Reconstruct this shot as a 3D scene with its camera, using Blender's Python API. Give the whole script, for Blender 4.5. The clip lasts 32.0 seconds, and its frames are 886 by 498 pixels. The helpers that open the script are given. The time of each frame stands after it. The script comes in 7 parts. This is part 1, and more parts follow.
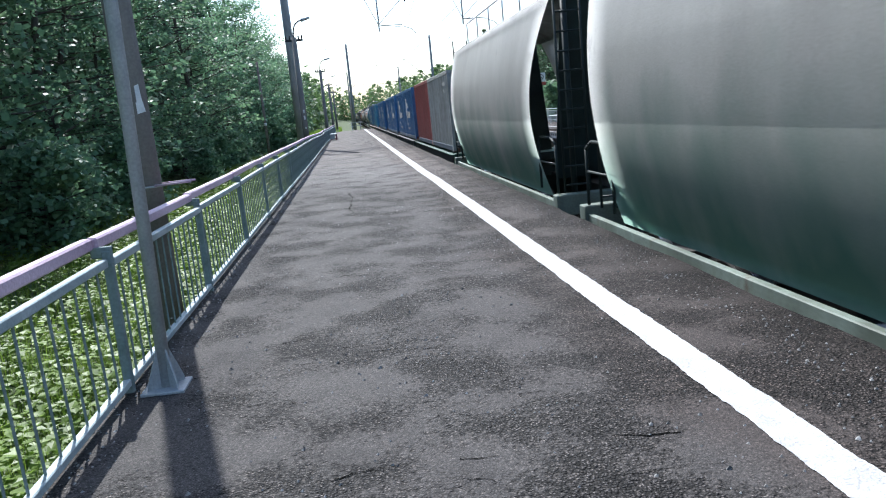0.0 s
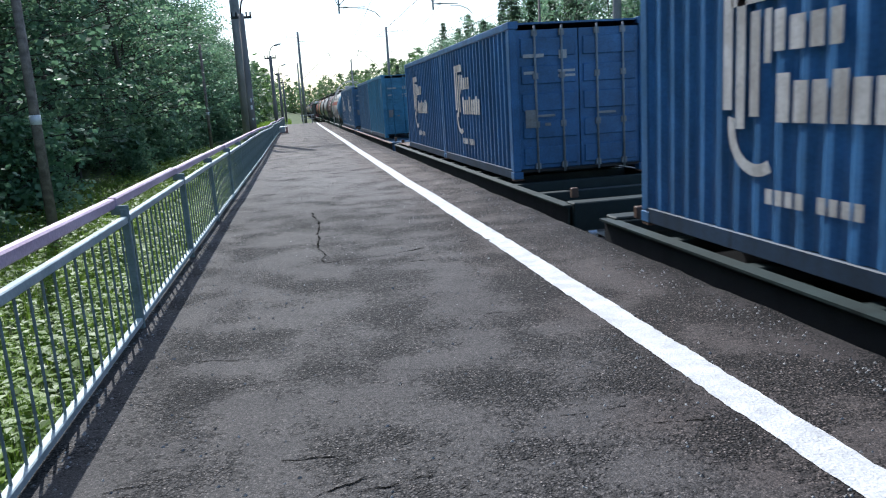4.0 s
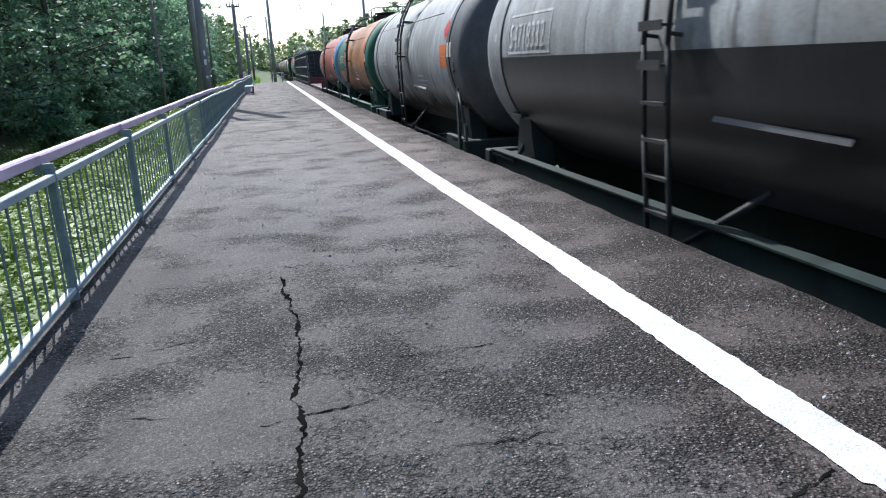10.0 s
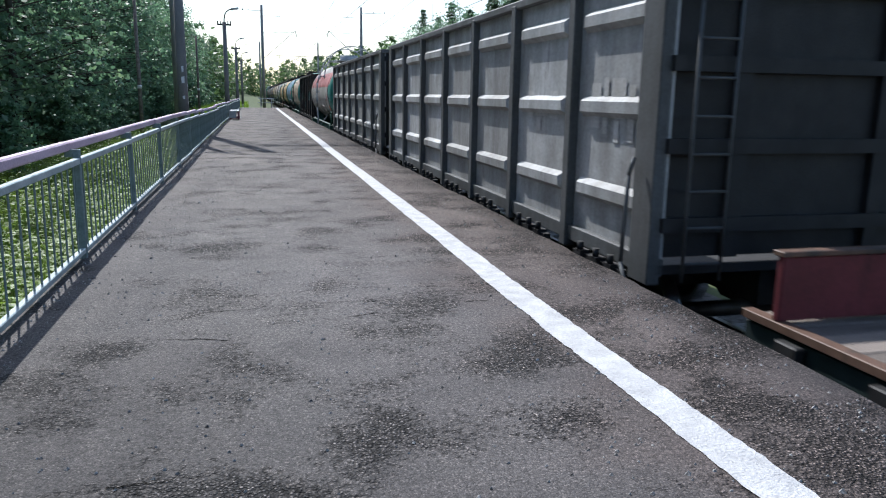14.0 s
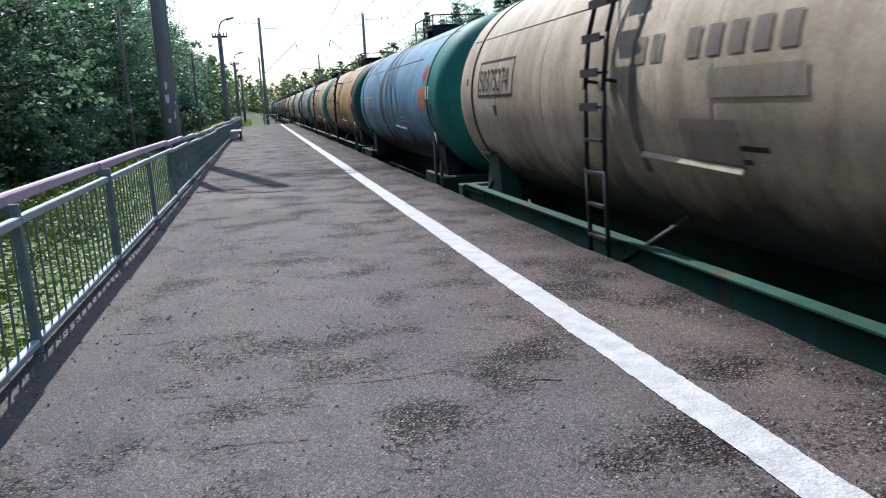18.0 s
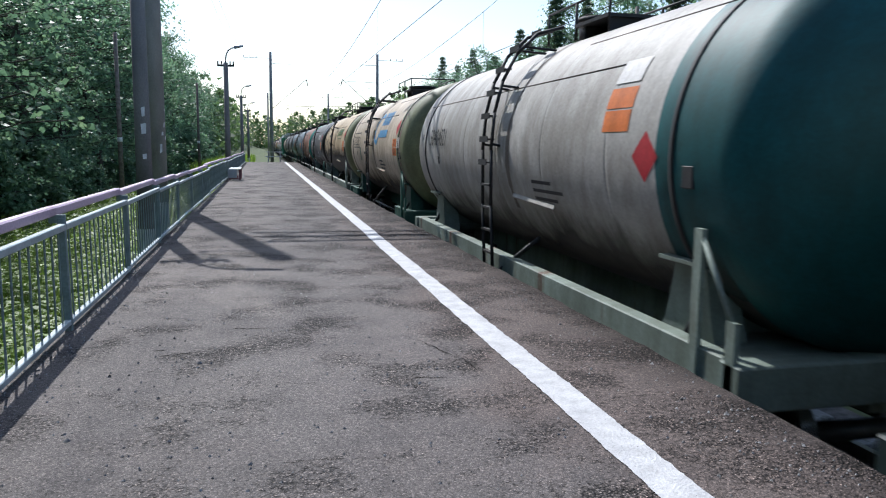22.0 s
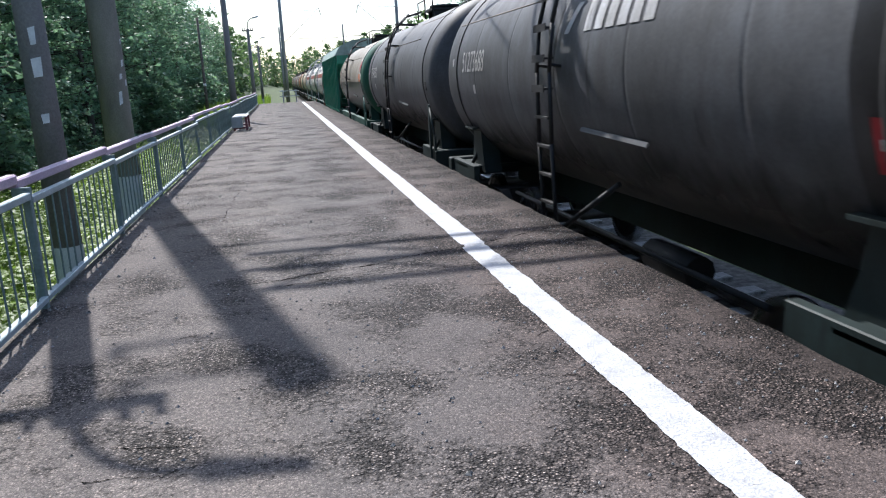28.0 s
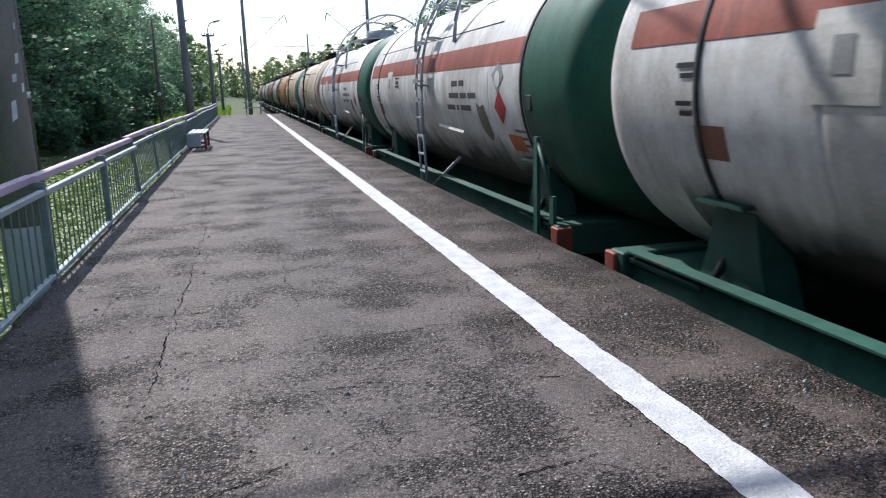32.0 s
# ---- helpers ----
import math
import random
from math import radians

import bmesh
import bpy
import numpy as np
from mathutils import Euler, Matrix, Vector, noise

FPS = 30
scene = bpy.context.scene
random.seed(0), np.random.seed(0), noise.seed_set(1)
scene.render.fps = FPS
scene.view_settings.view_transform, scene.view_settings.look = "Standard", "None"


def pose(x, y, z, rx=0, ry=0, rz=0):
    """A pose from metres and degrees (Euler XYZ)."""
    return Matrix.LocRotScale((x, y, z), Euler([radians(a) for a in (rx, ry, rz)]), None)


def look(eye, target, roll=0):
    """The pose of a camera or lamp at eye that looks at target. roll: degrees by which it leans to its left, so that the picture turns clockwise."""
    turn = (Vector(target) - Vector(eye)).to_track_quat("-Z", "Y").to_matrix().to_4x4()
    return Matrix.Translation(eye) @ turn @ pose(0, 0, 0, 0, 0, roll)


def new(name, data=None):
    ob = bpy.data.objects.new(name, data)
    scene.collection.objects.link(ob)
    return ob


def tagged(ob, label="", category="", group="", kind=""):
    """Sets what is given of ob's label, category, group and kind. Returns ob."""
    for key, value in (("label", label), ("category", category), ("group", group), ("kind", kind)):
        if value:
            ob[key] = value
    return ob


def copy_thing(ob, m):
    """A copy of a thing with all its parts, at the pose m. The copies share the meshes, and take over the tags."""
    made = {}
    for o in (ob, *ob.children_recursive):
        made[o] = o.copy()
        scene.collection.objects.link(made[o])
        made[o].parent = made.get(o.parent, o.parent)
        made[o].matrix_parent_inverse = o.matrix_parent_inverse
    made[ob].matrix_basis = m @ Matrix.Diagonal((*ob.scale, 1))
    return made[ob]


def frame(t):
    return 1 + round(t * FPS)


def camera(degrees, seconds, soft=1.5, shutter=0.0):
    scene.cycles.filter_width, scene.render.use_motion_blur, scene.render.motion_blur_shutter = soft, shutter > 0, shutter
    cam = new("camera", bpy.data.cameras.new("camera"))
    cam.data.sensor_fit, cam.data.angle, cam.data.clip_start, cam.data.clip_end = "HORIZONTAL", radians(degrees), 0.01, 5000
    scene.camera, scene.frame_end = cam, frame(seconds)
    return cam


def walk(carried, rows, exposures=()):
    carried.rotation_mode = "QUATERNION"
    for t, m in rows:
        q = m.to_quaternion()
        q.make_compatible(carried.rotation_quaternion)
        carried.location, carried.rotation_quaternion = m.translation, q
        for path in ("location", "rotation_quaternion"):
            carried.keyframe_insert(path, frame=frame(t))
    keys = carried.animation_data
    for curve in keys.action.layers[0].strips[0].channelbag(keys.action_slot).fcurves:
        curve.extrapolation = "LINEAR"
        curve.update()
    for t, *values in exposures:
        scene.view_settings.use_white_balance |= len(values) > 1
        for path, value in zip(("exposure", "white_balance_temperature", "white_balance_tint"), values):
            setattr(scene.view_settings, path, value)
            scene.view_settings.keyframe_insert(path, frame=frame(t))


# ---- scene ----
cam = camera(61.5, 32.0, soft=1.1, shutter=0.1)
PATH = [
    (0, (0.096, -0.508, 1.543), (0.305, 1.446, 1.173), -5.7),
    (0.5, (0.105, 0.035, 1.508), (0.357, 1.982, 1.127), -4.9),
    (1, (0.07, 0.694, 1.457), (0.332, 2.632, 1.039), -8.4),
    (1.5, (0.03, 1.296, 1.524), (0.3, 3.254, 1.216), -3.6),
    (2, (-0.085, 1.801, 1.535), (0.24, 3.747, 1.206), -4.2),
    (2.5, (-0.086, 2.371, 1.56), (0.132, 4.337, 1.264), -1.2),
    (3, (-0.153, 2.898, 1.526), (0.217, 4.835, 1.189), -2.3),
    (3.5, (-0.181, 3.422, 1.532), (0.178, 5.355, 1.166), -3.3),
    (5.5, (-0.026, 5.698, 1.465), (0.38, 7.604, 1.015), -5.7),
    (6, (-0.042, 6.218, 1.485), (0.57, 8.081, 1.091), -3.6),
    (6.5, (-0.009, 6.706, 1.491), (0.368, 8.653, 1.23), -0.1),
    (7, (0.0, 7.194, 1.444), (0.417, 9.118, 1.09), -1.3),
    (7.5, (-0.032, 7.662, 1.444), (0.363, 9.59, 1.086), -1.3),
    (8, (0.045, 8.113, 1.442), (0.285, 10.068, 1.097), -0.9),
    (8.5, (-0.033, 8.568, 1.452), (0.389, 10.482, 1.053), -2.2),
    (9, (-0.003, 9.035, 1.417), (0.327, 10.956, 0.971), -5.9),
    (9.5, (0.006, 9.46, 1.454), (0.267, 11.399, 1.039), -2.4),
    (10, (-0.025, 9.977, 1.441), (0.383, 11.871, 0.944), -3.3),
    (10.5, (0.021, 10.501, 1.431), (0.397, 12.409, 0.963), -2.4),
    (11, (0.011, 11.016, 1.398), (0.428, 12.927, 0.98), -4.3),
    (11.5, (-0.075, 11.45, 1.415), (0.36, 13.351, 0.968), -4.4),
    (12, (-0.006, 11.925, 1.444), (0.32, 13.867, 1.094), -2.7),
    (12.5, (-0.041, 12.449, 1.433), (0.372, 14.394, 1.223), 0.1),
    (13, (-0.017, 12.964, 1.396), (0.352, 14.904, 1.079), -1.5),
    (13.5, (0.062, 13.369, 1.438), (0.359, 15.314, 1.081), 1.6),
    (14, (0.033, 13.961, 1.409), (0.505, 15.862, 1.006), 0.9),
    (14.5, (0.221, 14.173, 1.347), (0.463, 16.137, 1.055), -3.5),
    (16.5, (0.169, 16.942, 1.381), (0.637, 18.843, 0.969), -0.9),
    (17, (0.116, 17.649, 1.366), (0.461, 19.592, 1.042), -0.2),
    (17.5, (0.103, 18.158, 1.419), (0.48, 20.106, 1.168), 1.3),
    (18, (0.009, 18.638, 1.41), (0.455, 20.548, 1.02), -2.7),
    (18.5, (0.087, 19.145, 1.454), (0.341, 21.113, 1.198), -0.1),
    (19, (0.107, 19.632, 1.426), (0.531, 21.558, 1.098), -0.9),
    (19.5, (0.039, 20.313, 1.389), (0.444, 22.239, 1.036), -3.1),
    (20, (0.128, 20.788, 1.47), (0.432, 22.753, 1.252), -1.5),
    (20.5, (0.106, 21.255, 1.495), (0.544, 23.193, 1.268), 0.7),
    (21, (0.15, 21.762, 1.435), (0.412, 23.727, 1.17), 0.3),
    (21.5, (0.15, 22.209, 1.461), (0.45, 24.168, 1.191), 1.1),
    (22, (0.089, 22.751, 1.481), (0.55, 24.678, 1.21), 0.7),
    (22.5, (0.172, 23.274, 1.502), (0.464, 25.234, 1.235), 0.5),
    (23, (0.17, 23.761, 1.49), (0.626, 25.688, 1.211), 0.7),
    (23.5, (0.143, 24.355, 1.464), (0.539, 26.302, 1.237), -0.4),
    (24, (0.161, 24.865, 1.461), (0.525, 26.814, 1.199), 1.0),
    (24.5, (0.127, 25.387, 1.463), (0.643, 27.299, 1.183), 1.3),
    (25, (0.155, 25.931, 1.412), (0.514, 27.876, 1.114), -0.3),
    (25.5, (0.138, 26.373, 1.42), (0.482, 28.304, 1.029), -1.7),
    (27.5, (0.285, 28.462, 1.47), (0.621, 30.397, 1.089), -3.3),
    (28, (0.302, 29.028, 1.475), (0.686, 30.938, 1.021), -2.9),
    (28.5, (0.256, 29.587, 1.475), (0.703, 31.477, 1.001), -4.7),
    (29, (0.262, 30.146, 1.529), (0.532, 32.087, 1.128), -1.1),
    (29.5, (0.274, 30.720, 1.465), (0.671, 32.650, 1.124), -4.8),
    (30, (0.156, 31.316, 1.44), (0.509, 33.260, 1.132), -2.5),
    (30.5, (0.184, 31.929, 1.417), (0.476, 33.868, 1.024), -2.4),
    (31, (0.081, 32.498, 1.397), (0.585, 34.398, 1.028), -1.8),
    (31.5, (0.152, 33.010, 1.463), (0.471, 34.941, 1.049), 0.6),
    (32, (0.095, 33.600, 1.47), (0.585, 35.492, 1.047), -1.8),
]
EXPOSURE = [(0.0, 1.15, 6000, 7), (6.0, 0.8, 5950, 7), (8.0, 0.8, 5950, 7), (10.0, 1.15, 6000, 8), (12.0, 1.02, 6050, 8), (13.0, 0.72, 6050, 8), (14.0, 0.72, 6050, 8), (14.5, 0.95, 6050, 8), (17.0, 0.78, 6050, 9), (19.0, 0.62, 6050, 9), (23.0, 0.7, 6050, 9), (28.0, 1.0, 6150, 10), (29.0, 1.05, 6150, 10), (30.0, 0.86, 6100, 9), (32.0, 0.78, 6150, 10)]
walk(cam, [(t, look(eye, target, roll)) for t, eye, target, roll in PATH], EXPOSURE)

# ---- light ----
SUN_TO = Vector((-0.23, 0.87, 1.0)).normalized()
SUN_EL = math.asin(SUN_TO.z)
SUN_AZ = math.atan2(SUN_TO.x, SUN_TO.y)
world = bpy.data.worlds.new("world")
scene.world = world
world.use_nodes = True
wn = world.node_tree.nodes
sky = wn.new("ShaderNodeTexSky")
sky.sky_type, sky.sun_disc = "NISHITA", False
sky.sun_elevation, sky.sun_rotation = SUN_EL, SUN_AZ
sky.air_density, sky.dust_density, sky.ozone_density = 1.0, 1.2, 1.0
world.node_tree.links.new(sky.outputs[0], wn["Background"].inputs[0])
wn["Background"].inputs[1].default_value = 0.12
sun = new("sun", bpy.data.lights.new("sun", "SUN"))
sun.data.energy, sun.data.angle, sun.data.color = 3.5, radians(0.53), (1.0, 0.96, 0.92)
sun.matrix_world = look(SUN_TO * 60, (0, 0, 0))

# ---- plan ----
RAIL_Z = -1.17          # rail head below the platform
TRACK_X = 4.58          # axis of the train's track
TRACK2_X = 9.3
EDGE_X = 2.86           # platform edge
FENCE_X = -1.45
PLAT_END = 90.0
SPEED = 13.2
GAIN = 0.8              # way gained while the train briefly runs faster
TICKS = [0.0, 5.0, 10.0, 15.0, 20.0, 24.0, 25.0, 25.5, 26.0, 26.5, 27.0, 27.5, 28.0, 29.0, 32.0]
GROUND_Z = -1.25


# ---- materials ----
def pm(name, c1, c2, scale=6.0, rough=0.7, metal=0.0, bump=0.15, fine=60.0, stain=None, stain_at=0.58, stain_scale=1.2, stretch=(1, 1, 1), vary=0.0, spec=0.5, streak=0.0):
    """A surface of two mixed tones, with grain, relief and stains with edges of their own."""
    m = bpy.data.materials.new(name)
    m.use_nodes = True
    nt = m.node_tree
    n, ln = nt.nodes, nt.links.new
    b = n["Principled BSDF"]
    tc, mp = n.new("ShaderNodeTexCoord"), n.new("ShaderNodeMapping")
    mp.inputs["Scale"].default_value = stretch
    ln(tc.outputs["Object"], mp.inputs[0])
    big = n.new("ShaderNodeTexNoise")
    big.inputs["Scale"].default_value, big.inputs["Detail"].default_value = scale, 6
    ln(mp.outputs[0], big.inputs[0])
    ramp = n.new("ShaderNodeValToRGB")
    ramp.color_ramp.elements[0].position, ramp.color_ramp.elements[1].position = 0.33, 0.68
    ramp.color_ramp.elements[0].color, ramp.color_ramp.elements[1].color = (*c1, 1), (*c2, 1)
    ln(big.outputs[0], ramp.inputs[0])
    col = ramp.outputs[0]
    grain = n.new("ShaderNodeTexNoise")
    grain.inputs["Scale"].default_value, grain.inputs["Detail"].default_value = fine, 4
    ln(tc.outputs["Object"], grain.inputs[0])
    if stain:
        sp = n.new("ShaderNodeTexNoise")
        sp.inputs["Scale"].default_value, sp.inputs["Detail"].default_value, sp.inputs["Roughness"].default_value = stain_scale, 8, 0.7
        ln(mp.outputs[0], sp.inputs[0])
        sr = n.new("ShaderNodeValToRGB")
        sr.color_ramp.elements[0].position, sr.color_ramp.elements[1].position = stain_at, stain_at + 0.08
        ln(sp.outputs[0], sr.inputs[0])
        mx = n.new("ShaderNodeMixRGB")
        ln(sr.outputs[0], mx.inputs[0])
        ln(col, mx.inputs[1])
        mx.inputs[2].default_value = (*stain, 1)
        col = mx.outputs[0]
    if streak:
        # runs of dirt down the sides and blotches of dust
        for sc, st, lo, hi in ((1.0, (0.8, 1.7, 0.25), 0.4, 0.64), (2.6, (1.0, 1.6, 1.0), 0.4, 0.7)):
            m2, t2, r2, x2 = n.new("ShaderNodeMapping"), n.new("ShaderNodeTexNoise"), n.new("ShaderNodeValToRGB"), n.new("ShaderNodeMixRGB")
            m2.inputs["Scale"].default_value = st
            ln(tc.outputs["Object"], m2.inputs[0])
            ln(m2.outputs[0], t2.inputs[0])
            t2.inputs["Scale"].default_value, t2.inputs["Detail"].default_value, t2.inputs["Roughness"].default_value = sc, 9, 0.68
            r2.color_ramp.elements[0].position, r2.color_ramp.elements[1].position = lo, hi
            d = 1 - streak
            r2.color_ramp.elements[0].color, r2.color_ramp.elements[1].color = (d, d * 0.97, d * 0.93, 1), (1.14, 1.14, 1.14, 1)
            ln(t2.outputs[0], r2.inputs[0])
            x2.blend_type, x2.inputs[0].default_value = "MULTIPLY", 1.0
            ln(col, x2.inputs[1])
            ln(r2.outputs[0], x2.inputs[2])
            col = x2.outputs[0]
    gm = n.new("ShaderNodeMixRGB")
    gm.blend_type, gm.inputs[0].default_value = "OVERLAY", 0.35
    ln(col, gm.inputs[1])
    ln(grain.outputs[0], gm.inputs[2])
    col = gm.outputs[0]
    if vary:
        oi, hs = n.new("ShaderNodeObjectInfo"), n.new("ShaderNodeHueSaturation")
        mr = n.new("ShaderNodeMapRange")
        mr.inputs[3].default_value, mr.inputs[4].default_value = 1 - vary, 1 + vary
        ln(oi.outputs["Random"], mr.inputs[0])
        ln(mr.outputs[0], hs.inputs["Value"])
        ln(col, hs.inputs["Color"])
        col = hs.outputs[0]
    ln(col, b.inputs["Base Color"])
    b.inputs["Roughness"].default_value, b.inputs["Metallic"].default_value = rough, metal
    b.inputs["Specular IOR Level"].default_value = spec
    bp = n.new("ShaderNodeBump")
    bp.inputs["Strength"].default_value, bp.inputs["Distance"].default_value = bump, 0.01
    ln(grain.outputs[0], bp.inputs["Height"])
    ln(bp.outputs[0], b.inputs["Normal"])
    return m


def leaf_mat(name, c1, c2, c3):
    m = bpy.data.materials.new(name)
    m.use_nodes = True
    nt = m.node_tree
    n, ln = nt.nodes, nt.links.new
    b = n["Principled BSDF"]
    geo, oi = n.new("ShaderNodeNewGeometry"), n.new("ShaderNodeObjectInfo")
    ramp = n.new("ShaderNodeValToRGB")
    e = ramp.color_ramp.elements
    e[0].position, e[1].position = 0.0, 1.0
    e[0].color, e[1].color = (*c1, 1), (*c3, 1)
    k = e.new(0.55)
    k.color = (*c2, 1)
    tc, ns, sm = n.new("ShaderNodeTexCoord"), n.new("ShaderNodeTexNoise"), n.new("ShaderNodeMath")
    ns.inputs["Scale"].default_value, ns.inputs["Detail"].default_value = 0.9, 3
    ln(tc.outputs["Object"], ns.inputs[0])
    sm.operation = "MULTIPLY_ADD"
    ln(geo.outputs["Random Per Island"], sm.inputs[0])
    sm.inputs[1].default_value = 0.6
    cl = n.new("ShaderNodeMapRange")
    cl.inputs[1].default_value, cl.inputs[2].default_value, cl.inputs[4].default_value = 0.35, 0.7, 0.5
    ln(ns.outputs[0], cl.inputs[0])
    ln(cl.outputs[0], sm.inputs[2])
    ln(sm.outputs[0], ramp.inputs[0])
    hs, mr = n.new("ShaderNodeHueSaturation"), n.new("ShaderNodeMapRange")
    mr.inputs[3].default_value, mr.inputs[4].default_value = 0.75, 1.3
    ln(oi.outputs["Random"], mr.inputs[0])
    ln(mr.outputs[0], hs.inputs["Value"])
    ln(ramp.outputs[0], hs.inputs["Color"])
    ln(hs.outputs[0], b.inputs["Base Color"])
    b.inputs["Roughness"].default_value = 0.5
    tr, mix = n.new("ShaderNodeBsdfTranslucent"), n.new("ShaderNodeMixShader")
    ln(hs.outputs[0], tr.inputs[0])
    mix.inputs[0].default_value = 0.5
    ln(b.outputs[0], mix.inputs[1])
    ln(tr.outputs[0], mix.inputs[2])
    ln(mix.outputs[0], n["Material Output"].inputs[0])
    return m


def asphalt_mat():
    m = bpy.data.materials.new("asphalt")
    m.use_nodes = True
    nt = m.node_tree
    n, ln = nt.nodes, nt.links.new
    b = n["Principled BSDF"]
    tc = n.new("ShaderNodeTexCoord")

    def tex(kind, scale, detail=5, coord=None):
        x = n.new(kind)
        x.inputs["Scale"].default_value = scale
        if kind == "ShaderNodeTexNoise":
            x.inputs["Detail"].default_value = detail
        ln(coord or tc.outputs["Object"], x.inputs[0])
        return x

    def ramp(src, stops):
        r = n.new("ShaderNodeValToRGB")
        e = r.color_ramp.elements
        while len(e) < len(stops):
            e.new(0.5)
        for k, (p, c) in zip(e, stops):
            k.position, k.color = p, (*c, 1)
        ln(src, r.inputs[0])
        return r.outputs[0]

    def mixed(kind, fac, a, c):
        x = n.new("ShaderNodeMixRGB")
        x.blend_type = kind
        if isinstance(fac, float):
            x.inputs[0].default_value = fac
        else:
            ln(fac, x.inputs[0])
        ln(a, x.inputs[1])
        ln(c, x.inputs[2])
        return x.outputs[0]

    patch = ramp(tex("ShaderNodeTexNoise", 0.5, 9).outputs[0], [(0.3, (0.118, 0.11, 0.109)), (0.5, (0.132, 0.123, 0.121)), (0.7, (0.146, 0.136, 0.133))])
    mid = ramp(tex("ShaderNodeTexNoise", 3.2, 12).outputs[0], [(0.34, (0.68, 0.68, 0.7)), (0.47, (0.97, 0.97, 0.97)), (0.55, (1.04, 1.03, 1.03)), (0.7, (1.2, 1.17, 1.15))])
    col = mixed("MULTIPLY", 0.45, patch, mid)
    film = ramp(tex("ShaderNodeTexNoise", 42.0, 9).outputs[0], [(0.36, (0.6, 0.6, 0.61)), (0.46, (0.97, 0.97, 0.97)), (0.58, (1.04, 1.04, 1.04)), (0.68, (1.4, 1.38, 1.36))])
    col = mixed("MULTIPLY", 0.6, col, film)
    sep = n.new("ShaderNodeSeparateXYZ")
    ln(tc.outputs["Object"], sep.inputs[0])

    def math_(op, p, q):
        x = n.new("ShaderNodeMath")
        x.operation = op
        for i, v in enumerate((p, q)):
            if isinstance(v, float):
                x.inputs[i].default_value = v
            else:
                ln(v, x.inputs[i])
        return x.outputs[0]

    # dust trodden pale along the fence side, oily brown film by the edge
    ragged = math_("ADD", math_("MULTIPLY", tex("ShaderNodeTexNoise", 0.8, 6).outputs[0], 1.6), sep.outputs[0])
    shifted = math_("ADD", math_("MULTIPLY", ragged, 0.25), 0.15)
    col = mixed("MULTIPLY", 1.0, col, ramp(shifted, [(0.0, (0.98, 0.97, 0.96)), (0.3, (0.98, 0.98, 0.97)), (0.42, (1.0, 1.0, 1.0)), (0.66, (0.98, 0.97, 0.98)), (0.76, (0.9, 0.82, 0.8))]))
    # smooth pale resurfaced strip by the fence further on
    strip = math_("MULTIPLY", ramp(ragged, [(0.82, (1, 1, 1)), (1.0, (0, 0, 0))]), math_("GREATER_THAN", math_("ADD", ragged, sep.outputs[1]), 30.0))
    fresh = n.new("ShaderNodeRGB")
    fresh.outputs[0].default_value = (1.22, 1.2, 1.18, 1)
    col = mixed("MULTIPLY", math_("MULTIPLY", strip, 0.9), col, fresh.outputs[0])
    # shade over the first stretch painted in; further on the surfacing's own warmer tones
    shade_and_tone = ramp(math_("MULTIPLY", math_("ADD", ragged, sep.outputs[1]), 0.02), [(0.3, (0.56, 0.56, 0.56)), (0.42, (1, 1, 1)), (0.5, (1.06, 1.03, 1.0)), (0.62, (1.06, 1.02, 0.98)), (0.7, (0.96, 0.91, 0.87))])
    col = mixed("MULTIPLY", 1.0, col, shade_and_tone)
    tarry = ramp(tex("ShaderNodeTexNoise", 0.6, 12).outputs[0], [(0.52, (1, 1, 1)), (0.55, (0.85, 0.84, 0.85)), (0.7, (0.76, 0.75, 0.76))])
    col = mixed("MULTIPLY", 0.5, col, tarry)
    # worn places where the film has gone and the crushed stone stands open
    stone = tex("ShaderNodeTexVoronoi", 74.0)
    small = tex("ShaderNodeTexVoronoi", 135.0)
    rough_ = ramp(math_("MULTIPLY", sep.outputs[1], 0.02), [(0.28, (0.07, 0.07, 0.07)), (0.38, (0, 0, 0)), (0.58, (0, 0, 0)), (0.68, (0.05, 0.05, 0.05))])
    bare = math_("ADD", math_("ADD", tex("ShaderNodeTexNoise", 1.5, 12).outputs[0], rough_), math_("MULTIPLY", sep.outputs[0], 0.02))
    broken = math_("ADD", bare, math_("MULTIPLY", math_("SUBTRACT", tex("ShaderNodeTexNoise", 26.0, 4).outputs[0], 0.5), 0.45))
    open_ = ramp(broken, [(0.5, (0.0, 0.0, 0.0)), (0.6, (0.7, 0.7, 0.7)), (0.68, (1, 1, 1))])

    def grains(cells, tones, rim, fac, base):
        pick = n.new("ShaderNodeSeparateColor")
        ln(cells.outputs["Color"], pick.inputs[0])
        base = mixed("MULTIPLY", fac, base, ramp(pick.outputs[0], tones))
        return mixed("MULTIPLY", fac, base, ramp(cells.outputs["Distance"], rim))

    col = grains(small, [(0.0, (0.45, 0.45, 0.45)), (0.45, (1.1, 1.1, 1.1)), (0.85, (1.45, 1.44, 1.42)), (1.0, (2.7, 2.62, 2.54))], [(0.3, (1, 1, 1)), (0.6, (0.6, 0.6, 0.6))], 0.7, col)
    col = grains(stone, [(0.0, (0.3, 0.3, 0.3)), (0.35, (0.95, 0.95, 0.95)), (0.6, (1.55, 1.53, 1.51)), (0.85, (2.1, 2.05, 2.0)), (1.0, (3.6, 3.48, 3.36))], [(0.0, (1.2, 1.2, 1.2)), (0.28, (1, 1, 1)), (0.48, (0.16, 0.16, 0.16))], open_, col)
    ln(col, b.inputs["Base Color"])
    b.inputs["Roughness"].default_value = 0.8
    b.inputs["Specular IOR Level"].default_value = 0.22

